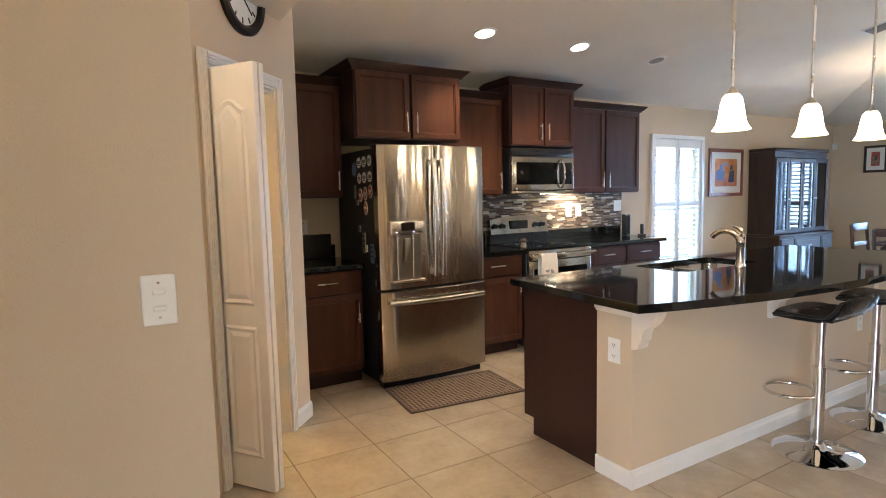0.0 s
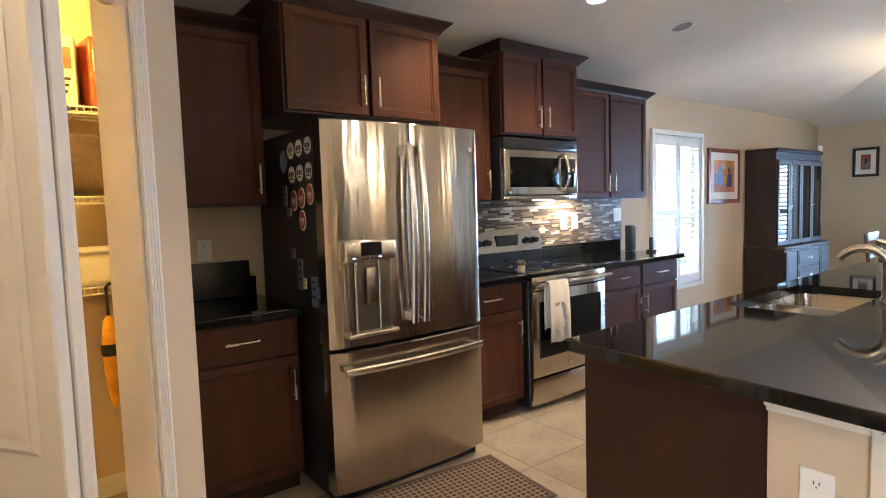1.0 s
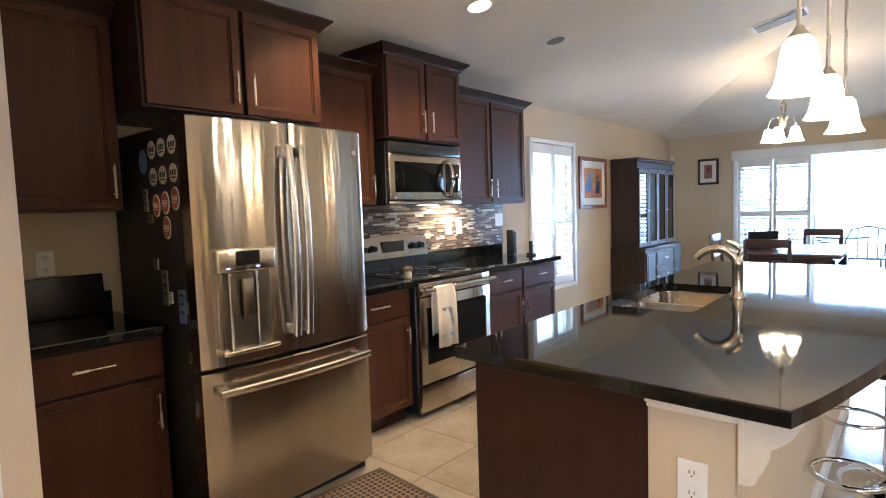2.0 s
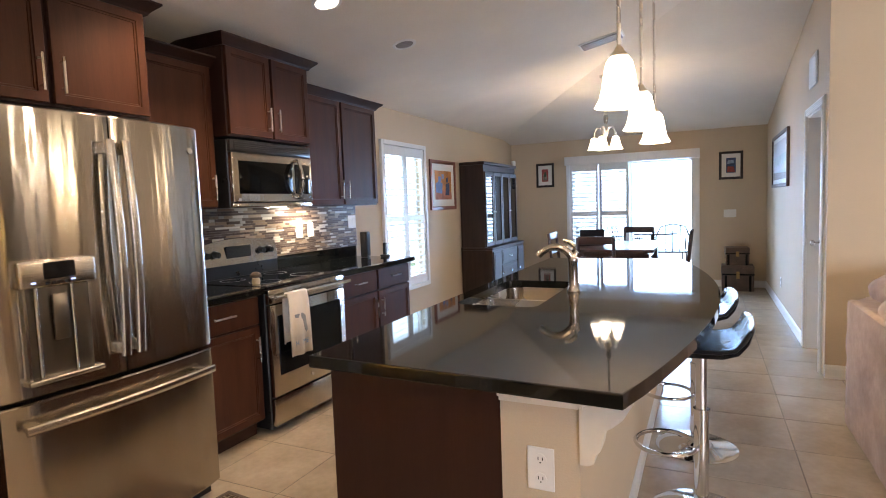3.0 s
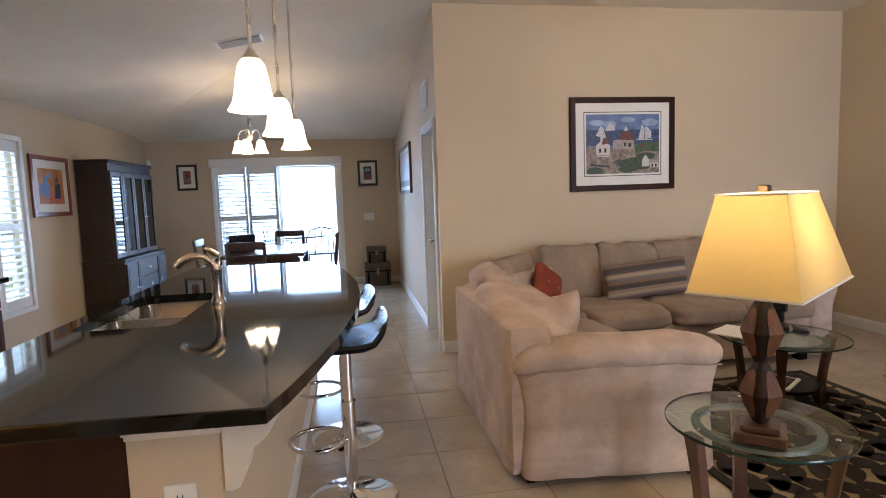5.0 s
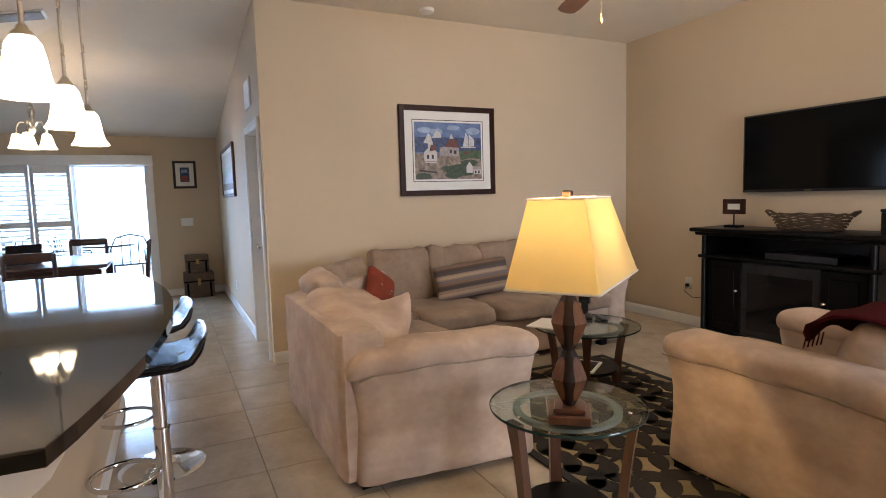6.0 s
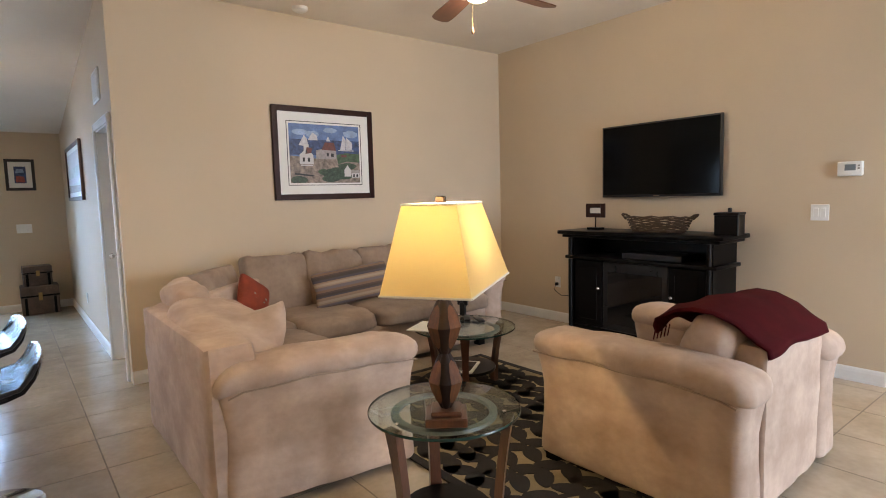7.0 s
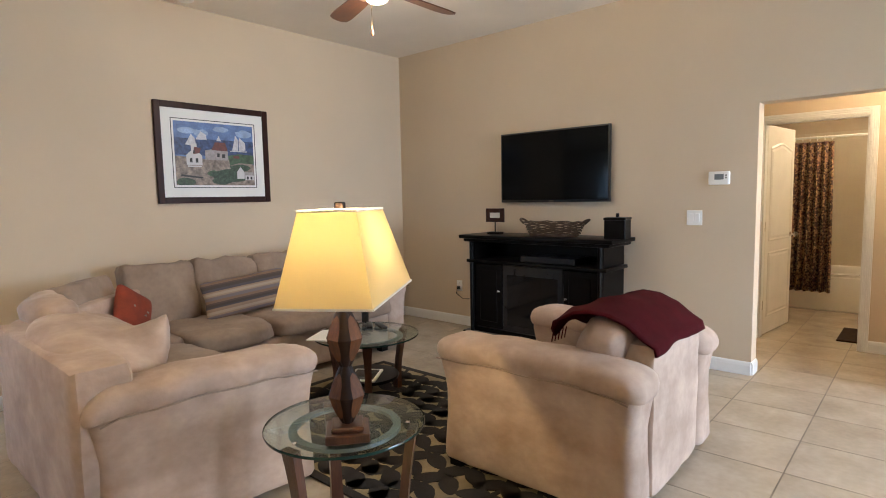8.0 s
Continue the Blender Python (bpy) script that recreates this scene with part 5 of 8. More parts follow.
carton(1.93, 6.78, 1.826, 0.07, 0.19, 0.30, CARTON_R, "red cereal box on the top pantry shelf", 10)
carton(1.83, 6.76, 1.826, 0.08, 0.19, 0.29, CARTON_W, "white and red food box on the top pantry shelf", -8)
carton(1.72, 6.78, 1.826, 0.08, 0.19, 0.24, CARTON_R, "red food box on the top pantry shelf", 4)
sack = thing("paper_bag", "crumpled brown paper bag on the pantry shelf", "bag", (1.87, 6.80, 1.455))
part("bag_body", cushion(B(), 0.2, 0.24, 0.27, (0, 0, 0.135), 6, 0.02, 6, 3), TRUNKW, sack, "", True)
binw = thing("storage_bin", "white plastic storage bin on the pantry shelf", "container", (1.86, 6.76, 1.075))
part("tub", box(B(), -0.10, 0.10, -0.13, 0.13, 0, 0.14, 0.02, 3), WHITEP, binw, "", True)
part("lid", box(B(), -0.108, 0.108, -0.138, 0.138, 0.14, 0.158, 0.006, 2), WHITEP, binw, "", True)
YEL = material("yellow_nylon", (0.78, 0.38, 0.02), 0.6, var=0.2, scale=12, fine=60, bump=0.03)
umb = thing("umbrella", "closed yellow umbrella hanging in the pantry", "umbrella", (1.90, 6.60, 1.05))
part("canopy", lathe(B(), [(0.004, -0.10), (0.022, -0.12), (0.034, -0.22), (0.030, -0.34), (0.016, -0.46), (0.004, -0.5)], 12), YEL, umb, "", True)
part("strap", lathe(B(), [(0.036, -0.22), (0.037, -0.25), (0.034, -0.27)], 12), INK, umb)
part("handle", tube(B(), [(0, 0, -0.1), (0, 0, 0.02), (0.012, 0, 0.035), (0.03, 0, 0.03)], 0.008, 8), BLACKP, umb)
part("ferrule", tube(B(), [(0, 0, -0.5), (0, 0, -0.54)], 0.004, 6), CHROME, umb)
pl = thing("pantry_light", "lit frosted dome light in the pantry", "ceiling light", (1.45, 6.35, 2.42))
part("dome", lathe(B(), [(0.12, 0), (0.115, -0.03), (0.07, -0.065), (0, -0.08)], 24), SHADE_ON, pl, "", True)
lamp("pantry_bulb", "POINT", (1.45, 6.35, 2.25), 40, (1.0, 0.66, 0.13), 0.08)

# clock, picture and switch near the pantry
FRAME_B = material("black_frame", (0.018, 0.013, 0.011), 0.35, var=0.2, scale=8, bump=0.004)
clock = thing("wall_clock", "round wall clock with a dark wooden rim", "clock")
clock.matrix_world = pantry_m @ pose(0.65, -0.002, 2.43) @ Matrix.Diagonal((1.15, 1, 1.15, 1))
def turned_y(prof, seg=40):
    bm = lathe(B(), prof, seg)
    bmesh.ops.rotate(bm, verts=bm.verts, cent=(0, 0, 0), matrix=Matrix.Rotation(radians(90), 3, "X"))
    return bm
part("rim", turned_y([(0.125, 0), (0.17, 0.0), (0.172, 0.02), (0.16, 0.035), (0.14, 0.032), (0.125, 0.015)]), FRAME_B, clock, "dark wooden rim", True)
part("dial", turned_y([(0.13, 0.008), (0, 0.008)]), WHITEP, clock, "white dial")
for i in range(12):
    part("hour_mark", box(B(), -0.004, 0.004, -0.0105, -0.0085, 0.095, 0.12, turn=Matrix.Rotation(radians(30 * i), 4, "Y")), INK, clock)
for an, ln in ((-60, 0.07), (130, 0.1)):
    part("pointer", box(B(), -0.004, 0.004, -0.013, -0.011, -0.01, ln, turn=Matrix.Rotation(radians(an), 4, "Y")), INK, clock)
sw = plate("light_switch", "white double switch plate on the entry wall", pose(1.165, 3.979, 1.175), 0, w=0.072, h=0.117)
for z in (-0.019, 0.019):
    part("toggle", box(B(), -0.014, 0.014, -0.014, -0.005, z - 0.006, z + 0.006, 0.003, 2), WHITEP, sw)
    part("screw", box(B(), -0.003, 0.003, -0.0068, -0.005, z * 2.1 - 0.003, z * 2.1 + 0.003, 0.001), NICKEL, sw)


# ---- pictures ----
def framed(name, label, w, h, m, frame_mat, fw=0.035, mat_w=0.07, depth=0.025, art=None, glass=True):
    """A framed picture; centre at m, its face looks to -y."""
    ob = thing(name, label, "picture")
    ob.matrix_world = m
    bm = B()
    a, b = w / 2, h / 2
    for x0, x1, z0, z1 in ((-a, -a + fw, -b, b), (a - fw, a, -b, b), (-a + fw, a - fw, -b, -b + fw), (-a + fw, a - fw, b - fw, b)):
        box(bm, x0, x1, -depth, 0, z0, z1, 0.004)
    part("frame", bm, frame_mat, ob)
    part("mount", box(B(), -a + fw, a - fw, -depth * 0.5, -0.002, -b + fw, b - fw), MOUNT, ob, "white paper mount")
    aw, ah = a - fw - mat_w, b - fw - mat_w
    if art:
        for mat, shapes in art.items():
            for k, sh in enumerate(shapes):
                bm = slab(B(), [(x * aw, z * ah) for x, z in sh], 0, 0.0006)
                part("print", bm, mat, ob, place=pose(0, -depth * 0.5 - 0.0006 * (list(art).index(mat)) - 0.0002 - 0.00002 * k, 0, 90, 0, 0))
    return ob


MOUNT = material("paper_mount", (0.74, 0.73, 0.70), 0.6, var=0.03, bump=0)
FRAME_D = material("mahogany_frame", (0.032, 0.011, 0.008), 0.42, spec=0.15, var=0.25, scale=6, fine=40, bump=0.006, stretch=(6, 6, 1))
FRAME_R = material("cherry_frame", (0.20, 0.045, 0.022), 0.3, var=0.25, scale=6, fine=40, bump=0.006)


def ink(name, c, var=0.3, scale=25):
    return material(name, c, 0.5, var=var, scale=scale, fine=80, bump=0)


FULL = [(-1, -1), (1, -1), (1, 1), (-1, 1)]
A_SKY = ink("print_sky", (0.10, 0.17, 0.36), 0.35, 12)
A_SEA = ink("print_sea", (0.03, 0.055, 0.14), 0.6, 30)
A_SAND = ink("print_sand", (0.22, 0.17, 0.14), 0.6, 22)
A_GREEN = ink("print_green", (0.03, 0.055, 0.03), 0.6, 40)
A_WHITE = ink("print_white", (0.52, 0.50, 0.50), 0.06)
A_RED = ink("print_red", (0.30, 0.06, 0.05))
A_MIST = ink("print_mist", (0.42, 0.47, 0.45), 0.2, 8)
A_CLOUD = ink("print_cloud", (0.25, 0.34, 0.52), 0.3, 10)
A_HOUSE = ink("print_house", (0.30, 0.27, 0.26), 0.25, 30)
A_PALE = ink("print_pale", (0.50, 0.49, 0.52), 0.2, 20)
A_ROOF = ink("print_roof", (0.13, 0.035, 0.03), 0.3, 30)
A_GRASS = ink("print_grass", (0.045, 0.085, 0.04), 0.5, 26)


def blob(cx, cy, rx, ry, seed, k=14):
    """An uneven rounded patch."""
    return [(max(-1, min(1, cx + rx * math.cos(2 * math.pi * i / k) * (1 + 0.28 * noise.noise(Vector((i * 0.9, seed, 0)))))),
             max(-1, min(1, cy + ry * math.sin(2 * math.pi * i / k) * (1 + 0.28 * noise.noise(Vector((i * 0.9, seed, 5))))))) for i in range(k)]


def gable(x0, x1, z0, z1, peak):
    return [(x0, z0), (x1, z0), (x1, z1), ((x0 + x1) / 2, peak), (x0, z1)]


def rect(x0, x1, z0, z1):
    return [(x0, z0), (x1, z0), (x1, z1), (x0, z1)]


coast = {
    A_SKY: [FULL],
    A_CLOUD: [blob(-0.7, 0.72, 0.22, 0.10, 1), blob(-0.35, 0.66, 0.18, 0.12, 2), blob(0.15, 0.82, 0.2, 0.09, 3), blob(0.75, 0.72, 0.22, 0.13, 4)],
    A_SEA: [rect(-1, 1, -0.05, 0.48)],
    A_SAND: [[(-1, -1), (1, -1), (1, -0.3), (0.7, -0.15), (0.3, -0.1), (-0.2, -0.18), (-0.6, -0.12), (-1, -0.08)]],
    A_GRASS: [[(0.35, -0.35), (0.6, -0.25), (1, -0.28), (1, 0.02), (0.6, 0.05), (0.3, -0.02)], blob(-0.1, -0.62, 0.14, 0.1, 12)],
    A_GREEN: [blob(0.35, -0.68, 0.5, 0.22, 6), blob(-0.78, -0.9, 0.24, 0.13, 7), blob(0.12, -0.85, 0.26, 0.13, 8), blob(0.62, -0.42, 0.28, 0.12, 9)],
    A_PALE: [[(-0.75, 0.28), (-0.48, 0.22), (-0.52, 0.5), (-0.6, 0.62)], [(-0.5, 0.45), (-0.22, 0.46), (-0.24, 0.62), (-0.36, 0.72)], [(0.42, 0.16), (0.58, 0.16), (0.6, 0.5), (0.52, 0.66)], [(0.6, 0.16), (0.78, 0.18), (0.78, 0.42), (0.62, 0.6)], [(0.02, 0.44), (0.14, 0.44), (0.08, 0.62)]],
    A_HOUSE: [gable(-0.28, 0.3, -0.18, 0.12, 0.2), rect(0.62, 0.98, -0.72, -0.55)],
    A_WHITE: [gable(-0.74, -0.36, -0.36, -0.05, 0.18), rect(-0.62, -0.48, 0.1, 0.32), gable(0.52, 0.72, -0.78, -0.55, -0.38), rect(0.74, 0.98, -0.82, -0.66), rect(-0.72, -0.38, -0.42, -0.38), rect(0.36, 0.82, 0.12, 0.15)],
    A_ROOF: [[(-0.12, 0.14), (0.3, 0.12), (0.24, 0.40), (-0.02, 0.40)], [(-0.58, -0.02), (-0.42, 0.02), (-0.38, 0.18), (-0.54, 0.22)], rect(0.44, 0.6, -0.1, -0.02)],
    INK: [rect(-0.66, -0.60, -0.28, -0.14), rect(-0.52, -0.46, -0.28, -0.14), rect(0.02, 0.08, -0.08, 0.04), rect(0.14, 0.22, -0.10, 0.02), rect(-0.57, -0.53, 0.02, 0.1), rect(0.78, 0.83, -0.8, -0.7), rect(0.88, 0.93, -0.8, -0.7), [(-0.9, -0.72), (-0.4, -0.78), (-0.35, -0.74), (-0.88, -0.66)]],
}
cp = framed("picture", "coastal village print in a mahogany frame on the living room wall", 1.0, 0.825, pose(PIC - 0.001, 1.50, 1.785, 0, 0, -90), FRAME_D, 0.05, 0.10, 0.03, coast)
bm = B()
for x0, x1, z0, z1 in ((-0.372, -0.366, -0.285, 0.285), (0.366, 0.372, -0.285, 0.285), (-0.366, 0.366, -0.285, -0.279), (-0.366, 0.366, 0.279, 0.285)):
    box(bm, x0, x1, -0.0175, -0.014, z0, z1)
part("inner_line", bm, INK, cp, "thin dark mount line")

A_ORANGE = ink("print_orange", (0.55, 0.22, 0.06), 0.3, 10)
A_BLUE = ink("print_blue", (0.12, 0.20, 0.42), 0.3, 10)
A_ROSE = ink("print_rose", (0.50, 0.17, 0.10), 0.4, 9)
warm_art = {A_ORANGE: [FULL], A_ROSE: [[(-1, -1), (1, -1), (1, -0.5), (0.2, -0.3), (-1, -0.4)]], A_BLUE: [[(-0.9, -0.5), (-0.2, -0.6), (-0.1, 0.1), (-0.5, 0.3), (-0.95, 0.1)], [(-0.6, 0.25), (-0.25, 0.25), (-0.3, 0.6), (-0.6, 0.6)]],
            A_SEA: [[(0.2, -0.7), (0.7, -0.7), (0.75, 0.2), (0.3, 0.1)], [(0.35, 0.2), (0.6, 0.2), (0.55, 0.6), (0.35, 0.5)]], A_CLOUD: [[(-0.2, 0.4), (0.1, 0.5), (0.05, 0.8), (-0.2, 0.75)]]}
framed("picture", "colourful print in a cherry frame beside the window", 0.74, 0.62, pose(8.08, NORTH - 0.001, 1.615), FRAME_R, 0.045, 0.085, 0.025, warm_art)
framed("picture", "print in a cherry frame beyond the hutch", 0.5, 0.60, pose(10.36, NORTH - 0.001, 1.60), FRAME_R, 0.045, 0.07, 0.025, warm_art)
small_art = {A_RED: [FULL], A_SAND: [[(-0.7, -0.8), (0.7, -0.8), (0.6, 0.1), (-0.6, 0.2)]], A_GREEN: [[(-0.3, -0.3), (0.4, -0.2), (0.3, 0.6), (-0.2, 0.5)]]}
framed("picture", "small brown print in a black frame beside the patio door", 0.30, 0.395, pose(EAST - 0.001, 6.41, 1.795, 0, 0, -90), FRAME_B, 0.035, 0.06, 0.02, small_art, )
framed("picture", "small dusky print in a black frame above the trunks", 0.315, 0.405, pose(EAST - 0.001, 3.65, 1.79, 0, 0, -90), FRAME_B, 0.035, 0.06, 0.02, {A_SEA: [FULL], A_RED: [[(-0.8, -0.9), (0.8, -0.9), (0.6, -0.2), (-0.7, -0.1)]], A_CLOUD: [[(-0.8, 0.2), (0.7, 0.3), (0.5, 0.7), (-0.6, 0.7)]]})
framed("picture", "wide pale seascape in a dark frame on the corridor wall", 1.45, 0.62, pose(9.2, COR + 0.001, 1.74, 0, 0, 180), TABLEW, 0.04, 0.05, 0.03, {A_MIST: [FULL], A_WHITE: [[(-1, 0.2), (1, 0.3), (1, 1), (-1, 1)]], A_PALE: [[(-1, -0.6), (1, -0.5), (1, -0.2), (-1, -0.3)]], A_SAND: [[(-1, -1), (1, -1), (1, -0.7), (-1, -0.6)]]})
A_MARK = ink("print_mark", (0.13, 0.08, 0.05), 0.3, 30)
framed("picture", "black framed dark picture on the passage wall", 0.44, 0.565, pose(1.098, 5.199, 1.58), BLACKP, 0.035, 0.004, 0.02, {BLACKW: [FULL], A_MARK: [[(0.66, -0.97), (0.76, -0.97), (0.76, -0.86), (0.66, -0.86)], [(0.82, -0.97), (0.93, -0.97), (0.93, -0.92), (0.82, -0.92)]]})


# ---- hutch ----
HUTCH = material("brown_hutch_wood", (0.036, 0.021, 0.016), 0.42, spec=0.3, var=0.28, scale=2.4, fine=30, bump=0.01, stretch=(8, 8, 0.8), random_value=0.1)
hut = thing("china_hutch", "dark brown china hutch with glass doors and drawers", "cabinet", (9.25, NORTH, 0))
hx0, hx1 = -0.66, 0.68
bm = box(B(), hx0 - 0.02, hx1 + 0.02, -0.46, -0.02, 0.06, 0.74, 0.003)
box(bm, hx0, hx1, -0.44, -0.02, 0.0, 0.06)
base = part("base", bm, HUTCH, hut)
part("base_top", box(B(), hx0 - 0.035, hx1 + 0.035, -0.475, -0.02, 0.742, 0.775, 0.006, 2), HUTCH, hut, "", True)
bm = box(B(), hx0, hx0 + 0.025, -0.36, -0.02, 0.776, 1.88)
box(bm, hx1 - 0.025, hx1, -0.36, -0.02, 0.776, 1.88)
box(bm, hx0 + 0.025, hx1 - 0.025, -0.04, -0.02, 0.776, 1.88)
box(bm, hx0 + 0.025, hx1 - 0.025, -0.36, -0.04, 1.80, 1.88)
part("upper_case", bm, HUTCH, hut)
part("cornice", box(B(), hx0 - 0.02, hx1 + 0.02, -0.385, -0.02, 1.881, 1.925, 0.01, 2), HUTCH, hut, "", True)
for z in (1.12, 1.46):
    part("glass_shelf", box(B(), hx0 + 0.03, hx1 - 0.03, -0.33, -0.05, z, z + 0.008), TGLASS, hut)
w4 = (hx1 - hx0) / 4
for i in range(4):
    a = hx0 + w4 * i
    bm = B()
    for x0, x1, z0, z1 in ((a + 0.004, a + 0.05, 0.785, 1.79), (a + w4 - 0.05, a + w4 - 0.004, 0.785, 1.79), (a + 0.05, a + w4 - 0.05, 0.785, 0.84), (a + 0.05, a + w4 - 0.05, 1.735, 1.79)):
        box(bm, x0, x1, -0.385, -0.362, z0, z1, 0.003)
    d = part("glass_door", bm, HUTCH, hut)
    g = part("pane", box(B(), a + 0.05, a + w4 - 0.05, -0.376, -0.372, 0.84, 1.735), BLACKG, d, "dark reflecting glass")
    knobx = a + (w4 - 0.027 if i % 2 == 0 else 0.027)
    part("pull", lathe(B(), [(0, 0), (0.006, 0.004), (0.012, 0.016), (0, 0.022)], 10), NICKEL, d, place=pose(knobx, -0.385, 1.25, 90, 0, 0))
for x0, x1, z0, z1, nm in ((hx0, hx0 + 0.32, 0.1, 0.72, "cupboard_door"), (hx1 - 0.32, hx1, 0.1, 0.72, "cupboard_door"), (hx0 + 0.33, hx1 - 0.33, 0.52, 0.72, "drawer"), (hx0 + 0.33, hx1 - 0.33, 0.31, 0.51, "drawer"), (hx0 + 0.33, hx1 - 0.33, 0.1, 0.30, "drawer")):
    bm = box(B(), x0 + 0.005, x1 - 0.005, -0.48, -0.461, z0 + 0.004, z1 - 0.004, 0.005)
    box(bm, x0 + 0.04, x1 - 0.04, -0.484, -0.478, z0 + 0.04, z1 - 0.04, 0.003)
    d = part(nm, bm, HUTCH, hut)
    hxm = (x0 + x1) / 2 if nm == "drawer" else (x1 - 0.03 if x0 < 0 else x0 + 0.03)
    tubep = [(hxm - 0.05, -0.486, (z0 + z1) / 2 + 0.01), (hxm - 0.04, -0.505, (z0 + z1) / 2 - 0.005), (hxm, -0.51, (z0 + z1) / 2 - 0.014), (hxm + 0.04, -0.505, (z0 + z1) / 2 - 0.005), (hxm + 0.05, -0.486, (z0 + z1) / 2 + 0.01)]
    part("pull", tube(B(), tubep, 0.005, 8), NICKEL, d, "nickel drawer pull")

# ---- dining set ----
DININGW = material("dark_cherry_wood", (0.045, 0.018, 0.012), 0.34, var=0.15, scale=3, fine=30, bump=0.004, coat=0.1)
dtab = thing("dining_table", "dark wooden dining table by the patio door", "table", (9.25, 5.0, 0))
part("tabletop", box(B(), -0.75, 0.75, -0.48, 0.48, 0.72, 0.76, 0.008, 2), DININGW, dtab, "", True)
part("apron", box(B(), -0.66, 0.66, -0.4, 0.4, 0.63, 0.72), DININGW, dtab)
for sx in (-0.64, 0.64):
    for sy in (-0.38, 0.38):
        part("leg", box(B(), sx - 0.04, sx + 0.04, sy - 0.04, sy + 0.04, 0, 0.70, 0.004), DININGW, dtab)


def dining_chair():
    ob = thing("dining_chair", "dark wooden dining chair with a slatted back at the table", "chair", (8.38, 5.12, 0), 90, "chairs round the dining table")
    part("seat", box(B(), -0.22, 0.22, -0.21, 0.21, 0.43, 0.475, 0.012, 2), DININGW, ob, "", True)
    for sx in (-0.2, 0.2):
        part("front_leg", box(B(), sx - 0.018, sx + 0.018, -0.2, -0.165, 0, 0.43, 0.003), DININGW, ob)
        part("back_leg", tube(B(), [(sx, 0.2, 0.0), (sx, 0.19, 0.44), (sx, 0.24, 0.93)], 0.02, 8), DININGW, ob)
    part("top_rail", box(B(), -0.2, 0.2, 0.222, 0.245, 0.85, 0.94, 0.006, 2), DININGW, ob, "", True)
    part("back_rail", box(B(), -0.2, 0.2, 0.212, 0.232, 0.66, 0.71, 0.005), DININGW, ob)
    part("back_rail", box(B(), -0.2, 0.2, 0.205, 0.225, 0.54, 0.59, 0.005), DININGW, ob)
    for sx in (-0.2, 0.2):
        part("stretcher", box(B(), sx - 0.01, sx + 0.01, -0.17, 0.19, 0.18, 0.205), DININGW, ob)
    return ob


dc = dining_chair()
copy_thing(dc, pose(10.15, 4.88, 0, 0, 0, -90))
copy_thing(dc, pose(9.1, 5.62, 0, 0, 0, 0))
copy_thing(dc, pose(9.45, 4.38, 0, 0, 0, 180))
lap = thing("laptop", "open laptop with a glowing blue screen on the dining table", "laptop", (9.15, 5.38, 0.761), 115)
part("keyboard_half", box(B(), -0.16, 0.16, -0.11, 0.11, 0, 0.016, 0.004), BLACKP, lap)
SCREEN = glowing("lit_screen", (0.35, 0.6, 1.0), 1.2, (0.05, 0.08, 0.12))
lid = part("lid", box(B(), -0.16, 0.16, 0.0, 0.012, 0, 0.21, 0.003), BLACKP, lap, place=pose(0, 0.11, 0.015, -15, 0, 0))
part("screen", box(B(), -0.15, 0.15, -0.002, 0.001, 0.012, 0.2), SCREEN, lid, "glowing blue screen")

# chandelier
CHX, CHY = 8.23, 5.0
cz = ceiling_z(CHX, CHY)
ch = thing("chandelier", "nickel chandelier with lit frosted bell shades", "chandelier", (CHX, CHY, cz))
part("canopy", lathe(B(), [(0, 0.02), (0.065, 0.0), (0.06, -0.02), (0.02, -0.035), (0, -0.035)], 22), NICKEL, ch, "", True)
part("stem", lathe(B(), [(0.009, -0.02), (0.009, -0.40), (0.018, -0.42), (0.03, -0.48), (0.016, -0.54), (0.028, -0.60), (0.034, -0.64), (0.012, -0.68), (0, -0.70)], 14), NICKEL, ch, "", True)
for i in range(5):
    an = 2 * math.pi * i / 5 + 0.4
    ca, sa = math.cos(an), math.sin(an)
    arm = part("arm", tube(B(), [(r * ca, r * sa, z) for r, z in ((0.02, -0.62), (0.05, -0.575), (0.10, -0.58), (0.128, -0.63), (0.132, -0.69))], 0.007, 8), NICKEL, ch, "", True)
    part("shade", lathe(B(), [(0.028, -0.69), (0.036, -0.71), (0.045, -0.75), (0.055, -0.79), (0.072, -0.82), (0.068, -0.82), (0.05, -0.79), (0.04, -0.75), (0.024, -0.70)], 20, (0.132 * ca, 0.132 * sa, 0)), SHADE_ON, arm, "lit frosted glass shade", True)
lamp("chandelier_bulb", "POINT", (CHX, CHY, cz - 0.78), 20, (1.0, 0.78, 0.50), 0.02)

# trunks
BRASS = material("aged_brass", (0.32, 0.21, 0.09), 0.4, metal=1.0, var=0.2, scale=9, bump=0)


